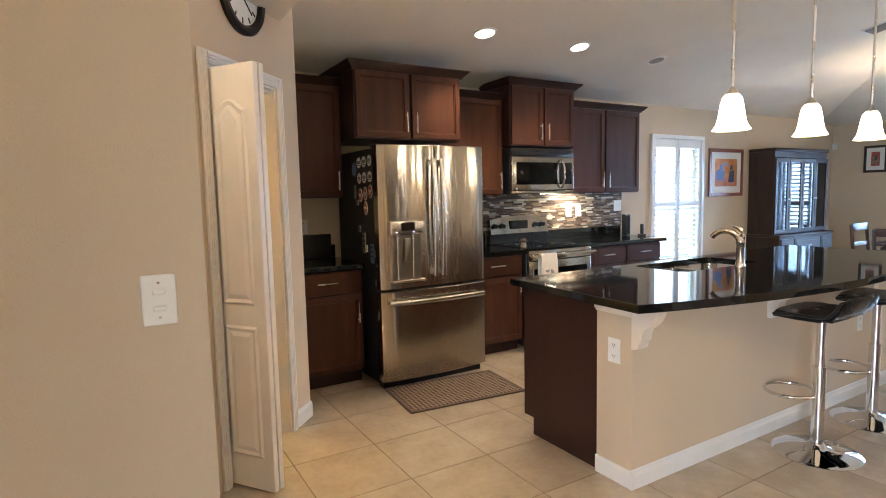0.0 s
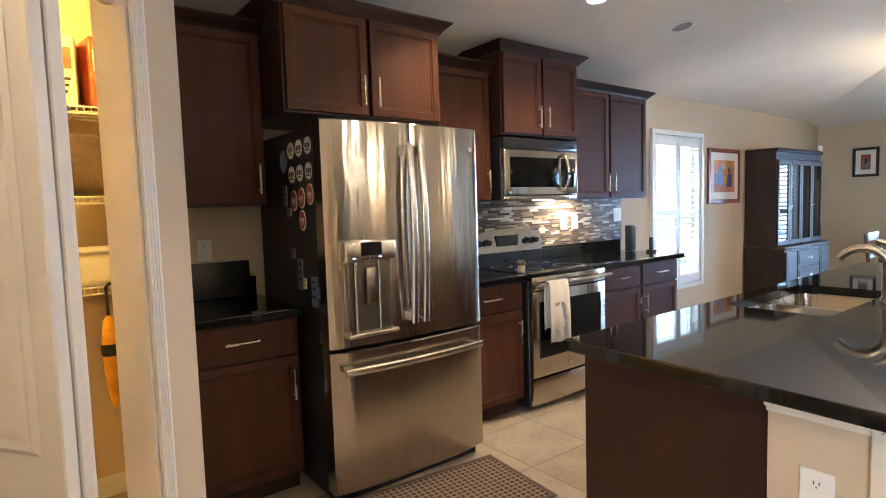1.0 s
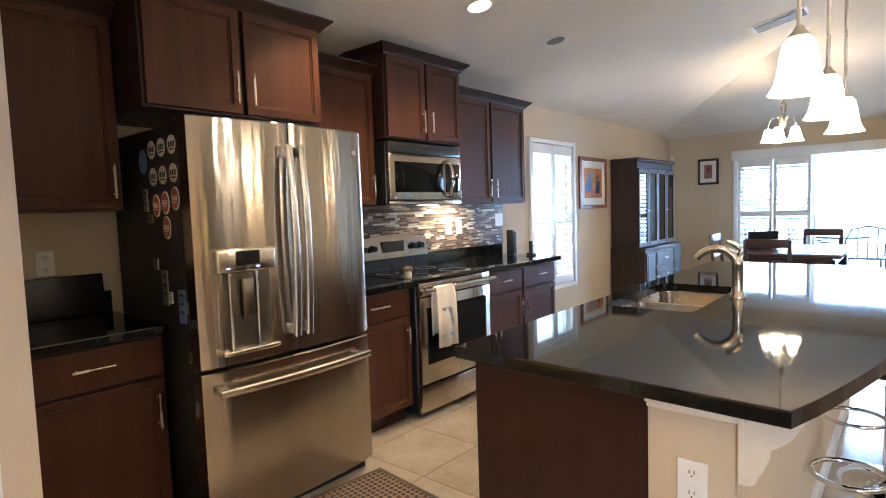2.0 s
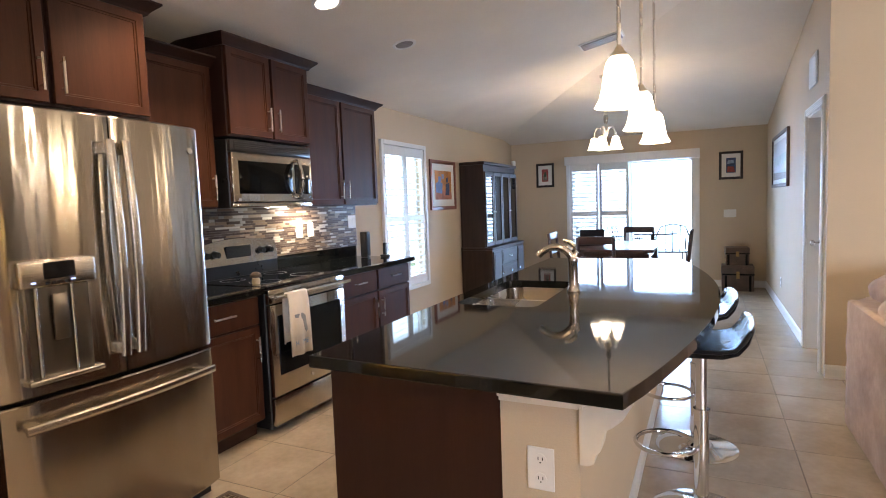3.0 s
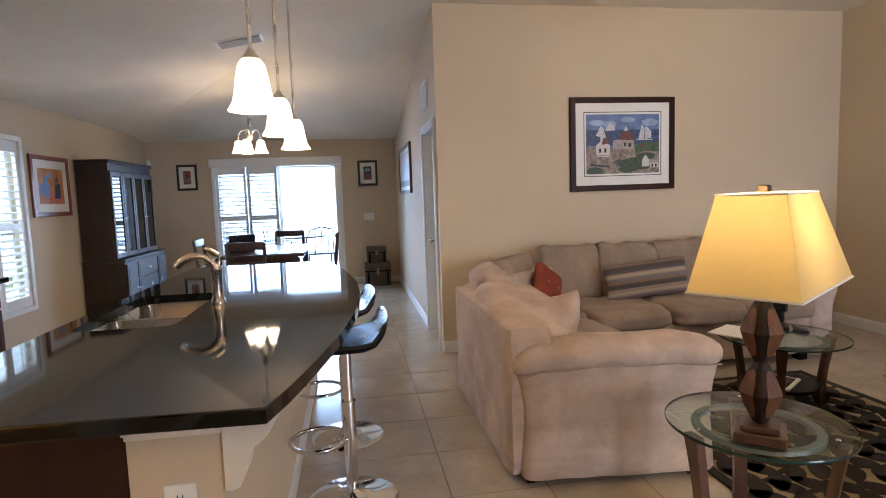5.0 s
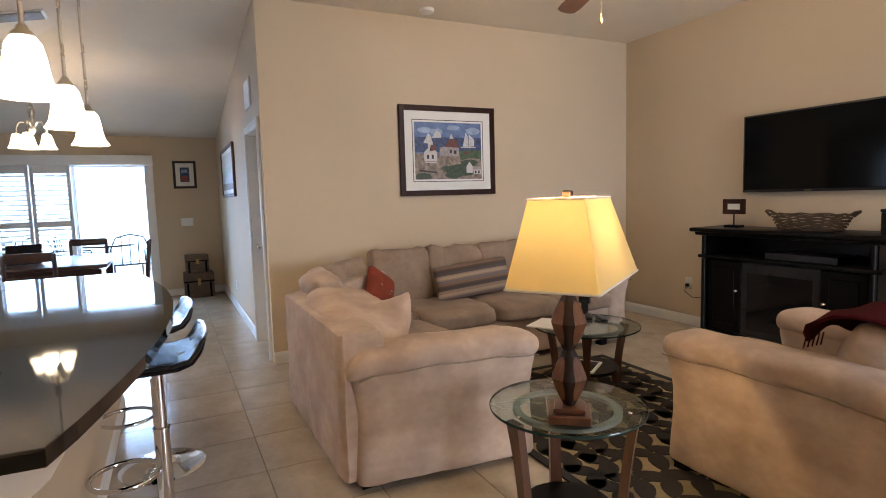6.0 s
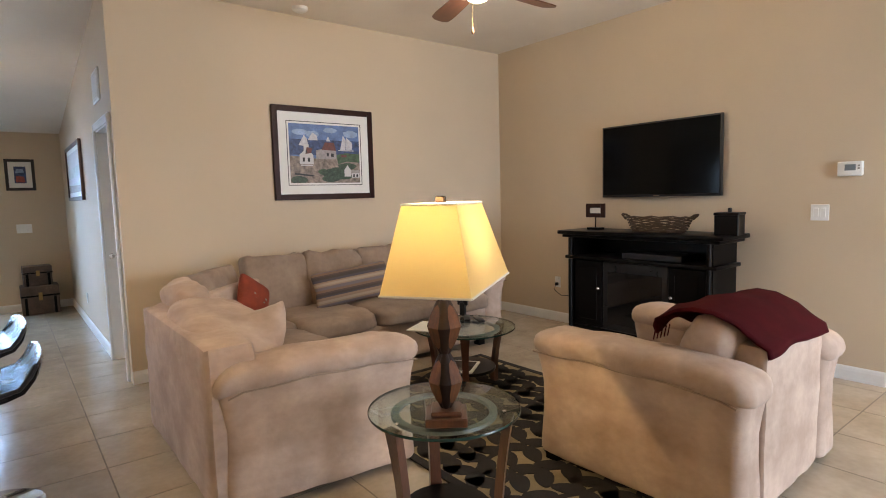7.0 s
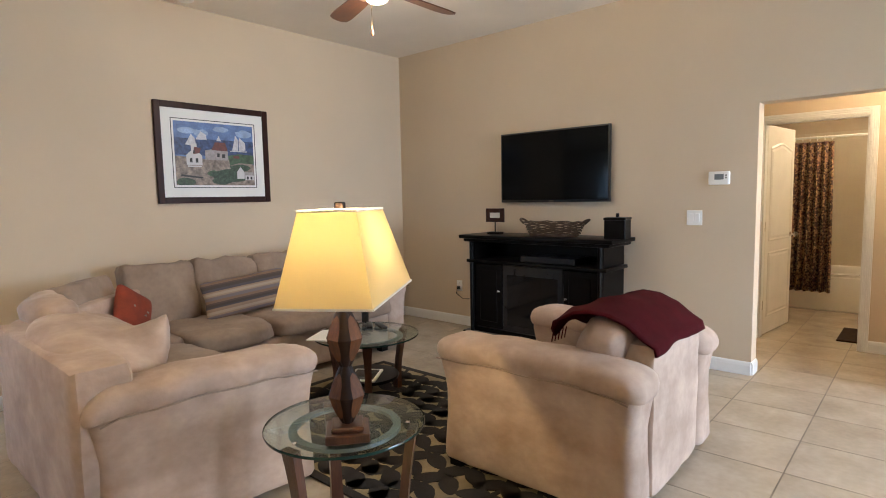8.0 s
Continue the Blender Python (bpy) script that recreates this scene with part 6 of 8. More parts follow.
def trunk(x, y, z, w, d, h, rz=0):
    ob = thing("steamer_chest", "brown leather travelling chest with brass trim by the wall", "chest", (x, y, z), rz, "stacked chests")
    part("body", box(B(), -d / 2, d / 2, -w / 2, w / 2, 0, h * 0.66, 0.004), TRUNKW, ob)
    part("lid", box(B(), -d / 2 - 0.004, d / 2 + 0.004, -w / 2 - 0.004, w / 2 + 0.004, h * 0.68, h, 0.012, 2), TRUNKW, ob, "", True)
    part("band", box(B(), -d / 2 - 0.006, d / 2 + 0.006, -w / 2 - 0.006, w / 2 + 0.006, h * 0.63, h * 0.69, 0.002), BLACKW, ob)
    part("clasp", box(B(), -d / 2 - 0.014, -d / 2 - 0.004, -0.02, 0.02, h * 0.5, h * 0.78, 0.003), BRASS, ob, "brass clasp")
    for sy in (-1, 1):
        part("corner_strap", box(B(), -d / 2 - 0.008, -d / 2 + 0.004, sy * w * 0.38 - 0.015, sy * w * 0.38 + 0.015, 0.0, h * 0.62, 0.001), BLACKW, ob)


trunk(10.62, 3.57, 0, 0.40, 0.34, 0.36)
trunk(10.64, 3.58, 0.363, 0.30, 0.26, 0.25, 2)
plate("light_switch", "white switch plate on the wall above the trunks", pose(EAST - 0.001, 3.66, 1.09, 0, 0, -90), 3, w=0.165)
plate("wall_outlet", "white outlet low on the corridor wall", pose(9.1, COR + 0.001, 0.33, 0, 0, 180), outlet=True, w=0.075)
sens = thing("alarm_sensor", "small white alarm sensor high in the corner", "sensor", (EAST - 0.03, NORTH - 0.05, 2.02), 45)
part("housing", box(B(), -0.03, 0.03, -0.03, 0.03, -0.05, 0.05, 0.012, 2), WHITEP, sens, "", True)
vent = thing("wall_vent", "white slatted return air grille above the bedroom door", "vent", (7.08, COR + 0.001, 2.33), 180)
part("frame", box(B(), -0.17, 0.17, -0.012, 0, -0.125, 0.125, 0.003), TRIM, vent)
for k in range(10):
    part("slat", box(B(), -0.15, 0.15, -0.018, -0.01, -0.105 + k * 0.022, -0.092 + k * 0.022, 0.001, 1), TRIM, vent)
vz = ceiling_z(7.08, 4.85)
vent = thing("ceiling_vent", "white ceiling air vent with slats greyed for shade", "vent")
vent.matrix_world = pose(7.08, 4.85, vz - 0.001, 0, math.degrees(math.atan(0.20)), 90)
part("frame", box(B(), -0.2, 0.2, -0.1, 0.1, -0.012, 0, 0.003), TRIM, vent)
# grey slat colour puts the shade of the louvres into the material
for k in range(9):
    part("slat", box(B(), -0.18, 0.18, -0.085 + k * 0.02, -0.072 + k * 0.02, -0.022, -0.011, 0.001), MAG_G, vent)


# ---- sectional sofa ----
sofa = thing("sectional_sofa", "tan microsuede corner sectional sofa with loose back cushions", "sofa", (5.2, 2.2, 0))


def at_sofa(bm):
    bmesh.ops.translate(bm, verts=bm.verts, vec=(-5.2, -2.2, 0))
    return bm


def block(x0, x1, y0, y1, z0, z1, power=12, lumps=0.008, cuts=10, seed=0.0, turn=None):
    return cushion(B(), x1 - x0, y1 - y0, z1 - z0, ((x0 + x1) / 2, (y0 + y1) / 2, (z0 + z1) / 2), power, lumps, cuts, seed, turn)


part("seat_base", at_sofa(block(4.24, 5.50, 2.36, 3.12, 0.05, 0.36, 16, 0.004)), SUEDE, sofa, "", True)
part("seat_base", at_sofa(slab(B(), [(5.44, 3.2), (5.44, 2.34), (5.50, 2.28), (6.34, 2.28), (6.34, 2.34)], 0.05, 0.36, 0.02)), SUEDE, sofa, "", True)
part("seat_base", at_sofa(block(5.44, 6.34, 0.42, 2.30, 0.05, 0.36, 16, 0.004, 12, 2)), SUEDE, sofa, "", True)
part("back_panel", at_sofa(block(4.13, 5.44, 3.04, 3.262, 0.04, 0.765, 22, 0.006, 12, 3)), SUEDE, sofa, "", True)
m = Matrix.Translation((5.815, 2.715, 0)) @ Matrix.Rotation(radians(-45), 4, "Z")
part("back_panel", at_sofa(block(-0.66, 0.66, -0.11, 0.11, 0.04, 0.765, 14, 0.006, 10, 5, m)), SUEDE, sofa, "", True)
part("back_panel", at_sofa(block(6.17, 6.39, 0.30, 2.34, 0.04, 0.765, 14, 0.006, 12, 6)), SUEDE, sofa, "", True)


def soft_slab(length, width, levels, seed, lump=0.004, corner=0.055, shape=None):
    """A stuffed upright block: rounded plan outline, swept through (height, outward offset) levels."""
    bm = B()
    rings = []
    for z, off in levels:
        ring = []
        a, b, c, d = -off, length + off, -off, width + off
        rad = max(0.012, min(corner, (d - c) / 2 - 0.002))
        corners = ((b - rad, d - rad, 0), (a + rad, d - rad, 90), (a + rad, c + rad, 180), (b - rad, c + rad, 270))
        for q, (cx, cy, start) in enumerate(corners):
            arc_ = [(cx + rad * math.cos(radians(start + 15 * k)), cy + rad * math.sin(radians(start + 15 * k))) for k in range(7)]
            nx, ny, ns = corners[(q + 1) % 4]
            end = (nx + rad * math.cos(radians(ns)), ny + rad * math.sin(radians(ns)))
            steps = 16 if q in (0, 2) else 3
            side = [(arc_[-1][0] + (end[0] - arc_[-1][0]) * k / steps, arc_[-1][1] + (end[1] - arc_[-1][1]) * k / steps) for k in range(1, steps)]
            for x, y in arc_ + side:
                p = Vector((x, y, z))
                w = lump * (noise.noise(p * 6 + Vector((seed, 0, 0))) + 0.6 * noise.noise(Vector((x * 19, y * 19, z * 7 + seed))))
                dz = shape(x / length, y / width) if shape else 0.0
                ring.append(bm.verts.new((x + w * (1 if x > length / 2 else -1) * 0.6, y + w, z + dz + w * 0.5)))
        rings.append(ring)
    for p, q in zip(rings, rings[1:]):
        for i in range(len(p)):
            j = (i + 1) % len(p)
            bm.faces.new((p[i], p[j], q[j], q[i]))
    bm.faces.new(rings[0][::-1])
    bm.faces.new(rings[-1])
    return bm


def mirrored(bm, mirror):
    for v in bm.verts:
        v.co.y *= mirror
    return bm


def sofa_arm(parent, length, seed, mirror=1, label=""):
    """An arm along +x from the back (x=0) to the front, outer face at y=0, with an overhanging padded top."""
    body = part("arm", mirrored(soft_slab(length, 0.23, [(0.045, -0.006), (0.06, 0.0), (0.16, -0.004), (0.28, -0.011), (0.40, -0.010), (0.48, -0.002), (0.54, 0.008), (0.585, 0.010), (0.60, -0.02)], seed, 0.005, 0.06), mirror), SUEDE, parent, label, True, angle=60)

    def sag(u, v):
        edge = max(0.0, 0.10 - u) / 0.10
        return 0.012 * math.sin(math.pi * min(1, max(0, u))) - 0.022 * edge ** 1.5 + 0.004 * math.sin(u * 17 + seed)

    levels = [(0.560, 0.008), (0.572, 0.022), (0.592, 0.029), (0.615, 0.030), (0.638, 0.024), (0.655, 0.010), (0.666, -0.012), (0.673, -0.040), (0.677, -0.075), (0.678, -0.098)]
    part("arm_pad", mirrored(soft_slab(length, 0.23, levels, seed + 5, 0.008, 0.075, sag), mirror), SUEDE, body, "padded arm top", True, angle=75)
    part("welt", tube(B(), [(0.02 + (length - 0.02) * i / 14, mirror * -0.020, 0.566 + sag(i / 14, 0)) for i in range(15)], 0.004, 6), SUEDE2, body)
    return body


arm = sofa_arm(sofa, 0.93, 1.0)
arm.matrix_basis = pose(4.09 - 5.2, 3.215 - 2.2, 0, 0, 0, -96)
arm = sofa_arm(sofa, 0.88, 2.0, -1)
arm.matrix_basis = pose(6.30 - 5.2, 0.24 - 2.2, 0, 0, 0, 180)
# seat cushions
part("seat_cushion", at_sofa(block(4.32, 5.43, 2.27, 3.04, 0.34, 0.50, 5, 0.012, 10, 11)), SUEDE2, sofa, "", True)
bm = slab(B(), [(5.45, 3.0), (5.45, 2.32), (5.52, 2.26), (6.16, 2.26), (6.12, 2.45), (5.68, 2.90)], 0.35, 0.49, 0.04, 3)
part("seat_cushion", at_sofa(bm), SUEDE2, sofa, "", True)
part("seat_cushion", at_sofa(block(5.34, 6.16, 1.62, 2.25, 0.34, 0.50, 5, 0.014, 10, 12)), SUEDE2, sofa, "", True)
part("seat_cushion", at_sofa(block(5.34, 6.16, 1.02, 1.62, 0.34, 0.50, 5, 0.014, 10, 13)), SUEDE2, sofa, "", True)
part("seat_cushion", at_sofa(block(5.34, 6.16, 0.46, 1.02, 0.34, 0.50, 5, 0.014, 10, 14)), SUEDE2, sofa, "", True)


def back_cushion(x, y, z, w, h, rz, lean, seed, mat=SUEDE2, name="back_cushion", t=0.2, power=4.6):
    m = Matrix.Translation((x, y, z)) @ Matrix.Rotation(radians(rz), 4, "Z") @ Matrix.Rotation(radians(lean), 4, "X")
    bm = cushion(B(), w, t, h, (0, 0, h / 2), power, 0.022, 10, seed)
    for v in bm.verts:      # pinched upper corners
        s = abs(v.co.x) / (w / 2)
        if v.co.z > h * 0.7:
            v.co.z += 0.03 * (s ** 4 - 0.3 * (1 - s))
    bmesh.ops.transform(bm, matrix=m, verts=bm.verts)
    return part(name, at_sofa(bm), mat, sofa, "", True)


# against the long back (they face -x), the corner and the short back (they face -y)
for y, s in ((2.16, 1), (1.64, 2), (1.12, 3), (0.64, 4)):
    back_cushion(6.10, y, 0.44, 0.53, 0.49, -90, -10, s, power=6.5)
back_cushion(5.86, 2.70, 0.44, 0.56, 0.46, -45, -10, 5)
back_cushion(5.36, 2.97, 0.45, 0.50, 0.45, 2, -12, 6, SUEDE)
# long cushion flopped over the short back, one corner drawn up
m = Matrix.Translation((4.83, 3.0, 0.655)) @ Matrix.Rotation(radians(-5), 4, "Z") @ Matrix.Rotation(radians(12), 4, "X")
bm = cushion(B(), 1.06, 0.50, 0.30, (0, 0, 0), 3.0, 0.010, 18, 8.5)
for v in bm.verts:
    u, w = v.co.x / 0.53, v.co.y / 0.25
    up = max(0.0, v.co.z / 0.15)
    ear = max(0.0, 1 - math.hypot((u + 0.40) * 1.3, (w + 0.80) * 0.9) / 0.55)
    v.co.z += 0.15 * ear ** 1.4 + up * (0.045 * u - 0.05 * max(0.0, -u - 0.45))
    v.co.y -= 0.05 * ear
    fold = math.exp(-((u - 0.55 - 0.25 * w) / 0.07) ** 2) + 0.8 * math.exp(-((u - 0.75 + 0.2 * w) / 0.05) ** 2) + 0.6 * math.exp(-((u + 0.05 - 0.5 * w) / 0.06) ** 2)
    v.co.z -= 0.020 * up * fold
bmesh.ops.transform(bm, matrix=m, verts=bm.verts)
part("back_cushion", at_sofa(bm), SUEDE, sofa, "flopped loose back cushion", True)
for x, y in ((4.10, 2.36), (4.19, 3.14), (5.5, 2.42), (6.3, 0.35), (5.5, 0.5)):
    part("foot", at_sofa(box(B(), x - 0.035, x + 0.035, y - 0.035, y + 0.035, 0, 0.05)), BLACKW, sofa)

# throw pillows
RUST = material("rust_fabric", (0.22, 0.035, 0.015), 0.9, var=0.2, scale=12, fine=150, bump=0.03)
STRIPE = bpy.data.materials.new("striped_fabric")
STRIPE.use_nodes = True
n, l = STRIPE.node_tree.nodes, STRIPE.node_tree.links
co, sep, mr, rp = n.new("ShaderNodeTexCoord"), n.new("ShaderNodeSeparateXYZ"), n.new("ShaderNodeMapRange"), n.new("ShaderNodeValToRGB")
l.new(co.outputs["Object"], sep.inputs[0])
mr.inputs["From Min"].default_value, mr.inputs["From Max"].default_value = -0.17, 0.17
l.new(sep.outputs["Z"], mr.inputs["Value"])
l.new(mr.outputs[0], rp.inputs["Fac"])
rp.color_ramp.interpolation = "CONSTANT"
bands = []
WEAVE = [(0.10, 0.07, 0.06), (0.30, 0.22, 0.16), (0.08, 0.07, 0.08), (0.20, 0.13, 0.09), (0.36, 0.29, 0.22), (0.07, 0.055, 0.05), (0.17, 0.14, 0.15), (0.28, 0.20, 0.14)]
at = 0.0
for k in range(20):      # narrow woven bands of uneven width
    bands.append((at, WEAVE[k * 3 % 8]))
    at += (0.07, 0.03, 0.055, 0.035, 0.06)[k % 5]
while len(rp.color_ramp.elements) < len(bands):
    rp.color_ramp.elements.new(0.5)
for e, (p, c) in zip(rp.color_ramp.elements, bands):
    e.position, e.color = p, (*c, 1)
l.new(rp.outputs["Color"], n["Principled BSDF"].inputs["Base Color"])
n["Principled BSDF"].inputs["Roughness"].default_value = 0.95
nz, bp = n.new("ShaderNodeTexNoise"), n.new("ShaderNodeBump")
nz.inputs["Scale"].default_value = 180
bp.inputs["Strength"].default_value, bp.inputs["Distance"].default_value = 0.3, 0.003
l.new(co.outputs["Object"], nz.inputs["Vector"])
l.new(nz.outputs["Fac"], bp.inputs["Height"])
l.new(bp.outputs[0], n["Principled BSDF"].inputs["Normal"])


def pillow(w, h, t, m, mat, label, seed):
    ob = thing("throw_pillow", label, "pillow")
    ob.matrix_world = m
    bm = cushion(B(), w, t, h, (0, 0, 0), 14, 0.004, 11, seed)
    for v in bm.verts:      # plump middle, thin seams, drawn-out corners
        a, b = min(1, abs(v.co.x) / (w / 2)), min(1, abs(v.co.z) / (h / 2))
        v.co.y *= 0.10 + 0.90 * (1 - a ** 3) ** 0.6 * (1 - b ** 3) ** 0.6
        v.co.x *= 1 - 0.06 * (1 - b) * a
        v.co.z *= 1 - 0.06 * (1 - a) * b
    part("cover", bm, mat, ob, "", True)
    return ob


pillow(0.70, 0.30, 0.15, pose(5.86, 1.60, 0.65, -14, -5, -94), STRIPE, "long striped brown and cream pillow on the sofa", 3)
rp_ = pillow(0.30, 0.30, 0.14, pose(5.76, 2.48, 0.66, -22, 34, -66), RUST, "rust red square pillow with stitched lettering on the sofa", 4)
bm = B()
for k, w in enumerate((0.07, 0.05)):
    box(bm, -w, w, -0.068, -0.058, -0.01 - 0.03 * k, 0.004 - 0.03 * k)
part("stitching", bm, A_SAND, rp_, "cream stitched bars")

# ---- wide chair with a throw ----
chair = thing("armchair", "tan microsuede wide armchair with loose back cushions", "armchair", (2.65, 1.19, 0), 1)
HALF = 0.52
part("seat_base", block(0.10, 0.94, -HALF + 0.2, HALF - 0.2, 0.05, 0.36, 16, 0.004), SUEDE, chair, "", True)
part("back_panel", block(0.0, 0.2, -HALF + 0.19, HALF - 0.19, 0.04, 0.735, 22, 0.006, 12, 21), SUEDE, chair, "", True)
a1 = sofa_arm(chair, 1.02, 3.0, -1)
a1.matrix_basis = pose(-0.012, HALF + 0.045, 0)
a2 = sofa_arm(chair, 1.02, 4.0, 1)
a2.matrix_basis = pose(-0.012, -HALF - 0.045, 0)
part("seat_cushion", block(0.2, 1.0, -HALF + 0.2, HALF - 0.2, 0.34, 0.50, 5, 0.012, 10, 22), SUEDE, chair, "", True)
for y, s in ((-0.22, 31), (0.20, 32)):
    m = Matrix.Translation((0.30, y, 0.45)) @ Matrix.Rotation(radians(90), 4, "Z") @ Matrix.Rotation(radians(-12 - (s - 31) * 4), 4, "X")
    bm = cushion(B(), 0.44, 0.22, 0.42, (0, 0, 0.20), 3.2, 0.02, 10, s)
    bmesh.ops.transform(bm, matrix=m, verts=bm.verts)
    part("back_cushion", bm, SUEDE, chair, "", True)
for x in (0.08, 0.92):
    for y in (-HALF, HALF):
        part("foot", box(B(), x - 0.035, x + 0.035, y - 0.035, y + 0.035, 0, 0.05), BLACKW, chair)
WINE = material("wine_knit", (0.050, 0.004, 0.006), 0.95, spec=0.08, var=0.25, scale=10, fine=220, bump=0.05)
throw = thing("throw_blanket", "dark wine red knitted throw draped over the chair back", "blanket", (2.65, 1.19, 0), 1)
line = [(0.375, 0.725), (0.38, 0.76), (0.365, 0.80), (0.33, 0.83), (0.27, 0.842), (0.19, 0.83), (0.11, 0.79), (0.04, 0.725), (-0.006, 0.695), (-0.018, 0.655)]
bm = B()
rows = []
for i in range(25):
    s = i / 24
    y = -0.27 + 0.68 * s
    row = []
    for k, (x, z) in enumerate(line):
        w = noise.noise(Vector((k * 0.5, y * 5, 2.0))) * 0.014
        zz = z + w - 0.05 * abs(s - 0.5) ** 2 + (0.0 if k > 2 else -0.02 * math.sin(s * 14))
        row.append(bm.verts.new((x + w + (0.06 * s if k < 3 else 0), y + 0.04 * math.sin(k * 0.6) - 0.05 * (k / 9), zz + 0.04)))
    rows.append(row)
for a, b in zip(rows, rows[1:]):
    for k in range(len(line) - 1):
        bm.faces.new((a[k], a[k + 1], b[k + 1], b[k]))
cloth = part("cloth", bm, WINE, throw, "", True, angle=80)
cloth.modifiers.new("thick", "SOLIDIFY").thickness = 0.012
FR = B()
for i in range(21, 26):
    y = -0.26 + 0.66 * i / 25
    tube(FR, [(0.38 + 0.06 * i / 25, y, 0.755), (0.388 + 0.06 * i / 25, y + 0.006, 0.70)], 0.003, 4)
fr = part("fringe", FR, WINE, throw)
fr["kind"] = "stuff"

# ---- rug ----
RUGB = material("rug_tan_pile", (0.21, 0.15, 0.075), 0.98, var=0.3, scale=5, fine=260, bump=0.06, second=(0.29, 0.23, 0.14))
RUGD = material("rug_black_pile", (0.014, 0.011, 0.010), 0.98, var=0.3, scale=9, fine=260, bump=0.06)
RX, RY = (2.90, 5.22), (0.74, 2.30)
rug = thing("area_rug", "black and tan area rug with a leaf and vine pattern", "rug", (4.12, 1.5, 0))
part("weave", box(B(), RX[0] - 4.12, RX[1] - 4.12, RY[0] - 1.5, RY[1] - 1.5, 0.0, 0.010, 0.003), RUGB, rug)
bm = B()
for x0, x1, y0, y1 in ((RX[0], RX[1], RY[0], RY[0] + 0.05), (RX[0], RX[1], RY[1] - 0.05, RY[1]), (RX[0], RX[0] + 0.05, RY[0], RY[1]), (RX[1] - 0.05, RX[1], RY[0], RY[1])):
    box(bm, x0 - 4.12, x1 - 4.12, y0 - 1.5, y1 - 1.5, 0.001, 0.0125, 0.002)
part("border", bm, RUGD, rug, "black border")
bm = B()
rng = random.Random(3)
for r in range(10):
    x = RX[0] + 0.17 + r * 0.222
    pts = []
    y = RY[0] + 0.05
    k = 0
    while y < RY[1] - 0.06:
        wx = x + 0.055 * math.sin(y * 9 + r)
        pts.append((wx - 4.12, y - 1.5))
        if k % 4 == 2:
            for side in (-1, 1):
                an = radians(90 + side * 52 + rng.uniform(-8, 8))
                cx, cy = wx + 0.085 * math.cos(an), y + 0.085 * math.sin(an)
                if RX[0] + 0.07 < cx < RX[1] - 0.07 and RY[0] + 0.08 < cy < RY[1] - 0.08:
                    loop = []
                    for q in range(14):
                        b = 2 * math.pi * q / 14
                        u, v = 0.084 * math.cos(b), 0.048 * math.sin(b) * (1 - 0.25 * math.cos(b))
                        loop.append((cx + u * math.cos(an) - v * math.sin(an) - 4.12, cy + u * math.sin(an) + v * math.cos(an) - 1.5))
                    slab(bm, loop, 0.0095, 0.0135)
        y += 0.032
        k += 1
    for (ax, ay), (bx, by) in zip(pts, pts[1:]):
        d = Vector((bx - ax, by - ay)).normalized() * 0.014
        slab(bm, [(ax + d.y, ay - d.x), (bx + d.y, by - d.x), (bx - d.y, by + d.x), (ax - d.y, ay + d.x)], 0.0095, 0.0128)
lv = part("leaf_pattern", bm, RUGD, rug, "black leaf and vine pattern")
lv["kind"] = "stuff"


# ---- glass tables ----
RINGM = material("grey_metal_ring", (0.20, 0.22, 0.23), 0.4, metal=0.7, var=0.1, scale=6, bump=0)


def glass_table(x, y, r, h, rz, label, name="side_table", legs=3, z0=0.0125):
    ob = thing(name, label, "table", (x, y, z0), rz)
    h = h - z0
    top = part("glass_top", lathe(B(), [(0, h - 0.012), (r - 0.004, h - 0.012), (r, h - 0.008), (r, h - 0.003), (r - 0.004, h), (0, h)], 56), TGLASS, ob, "round clear glass top", True)
    edge = part("glass_edge", lathe(B(), [(r - 0.0005, h - 0.0115), (r + 0.0012, h - 0.008), (r + 0.0012, h - 0.003), (r - 0.0005, h - 0.0005)], 56), EDGE, top, "green glass edge", True)
    part("ring", lathe(B(), [(r * 0.60, h - 0.03), (r * 0.70, h - 0.03), (r * 0.70, h - 0.016), (r * 0.60, h - 0.016), (r * 0.60, h - 0.03)], 40), RINGM, ob, "grey metal ring under the glass", True)
    for i in range(legs):
        an = 2 * math.pi * i / legs
        ca, sa = math.cos(an), math.sin(an)
        bm = B()
        rings = []
        for s in range(9):
            t = s / 8
            rad = r * (0.86 - 0.34 * t + 0.16 * t * t + 0.0 * t)
            z = (h - 0.016) * (1 - t)
            wd, th = 0.032 - 0.010 * math.sin(math.pi * t), 0.016
            c = Vector((rad * ca, rad * sa, z))
            out, side = Vector((ca, sa, 0)), Vector((-sa, ca, 0))
            rings.append([bm.verts.new(c + out * th * a + side * wd * b) for a, b in ((-1, -1), (1, -1), (1, 1), (-1, 1))])
        for a, b in zip(rings, rings[1:]):
            for k in range(4):
                bm.faces.new((a[k], a[(k + 1) % 4], b[(k + 1) % 4], b[k]))
        bm.faces.new(rings[0])
        bm.faces.new(rings[-1][::-1])
        part("leg", bm, TABLEW, ob, "curved walnut leg")
        part("stud", lathe(B(), [(0, h + 0.001), (0.009, h + 0.001), (0.008, h + 0.003), (0, h + 0.004)], 12, (r * 0.80 * ca, r * 0.80 * sa, 0)), CHROME, ob)
    part("shelf", lathe(B(), [(0, 0.13), (r * 0.60, 0.13), (r * 0.61, 0.14), (r * 0.60, 0.15), (0, 0.15)], 36), BLACKW, ob, "dark round lower shelf", True)
    return ob


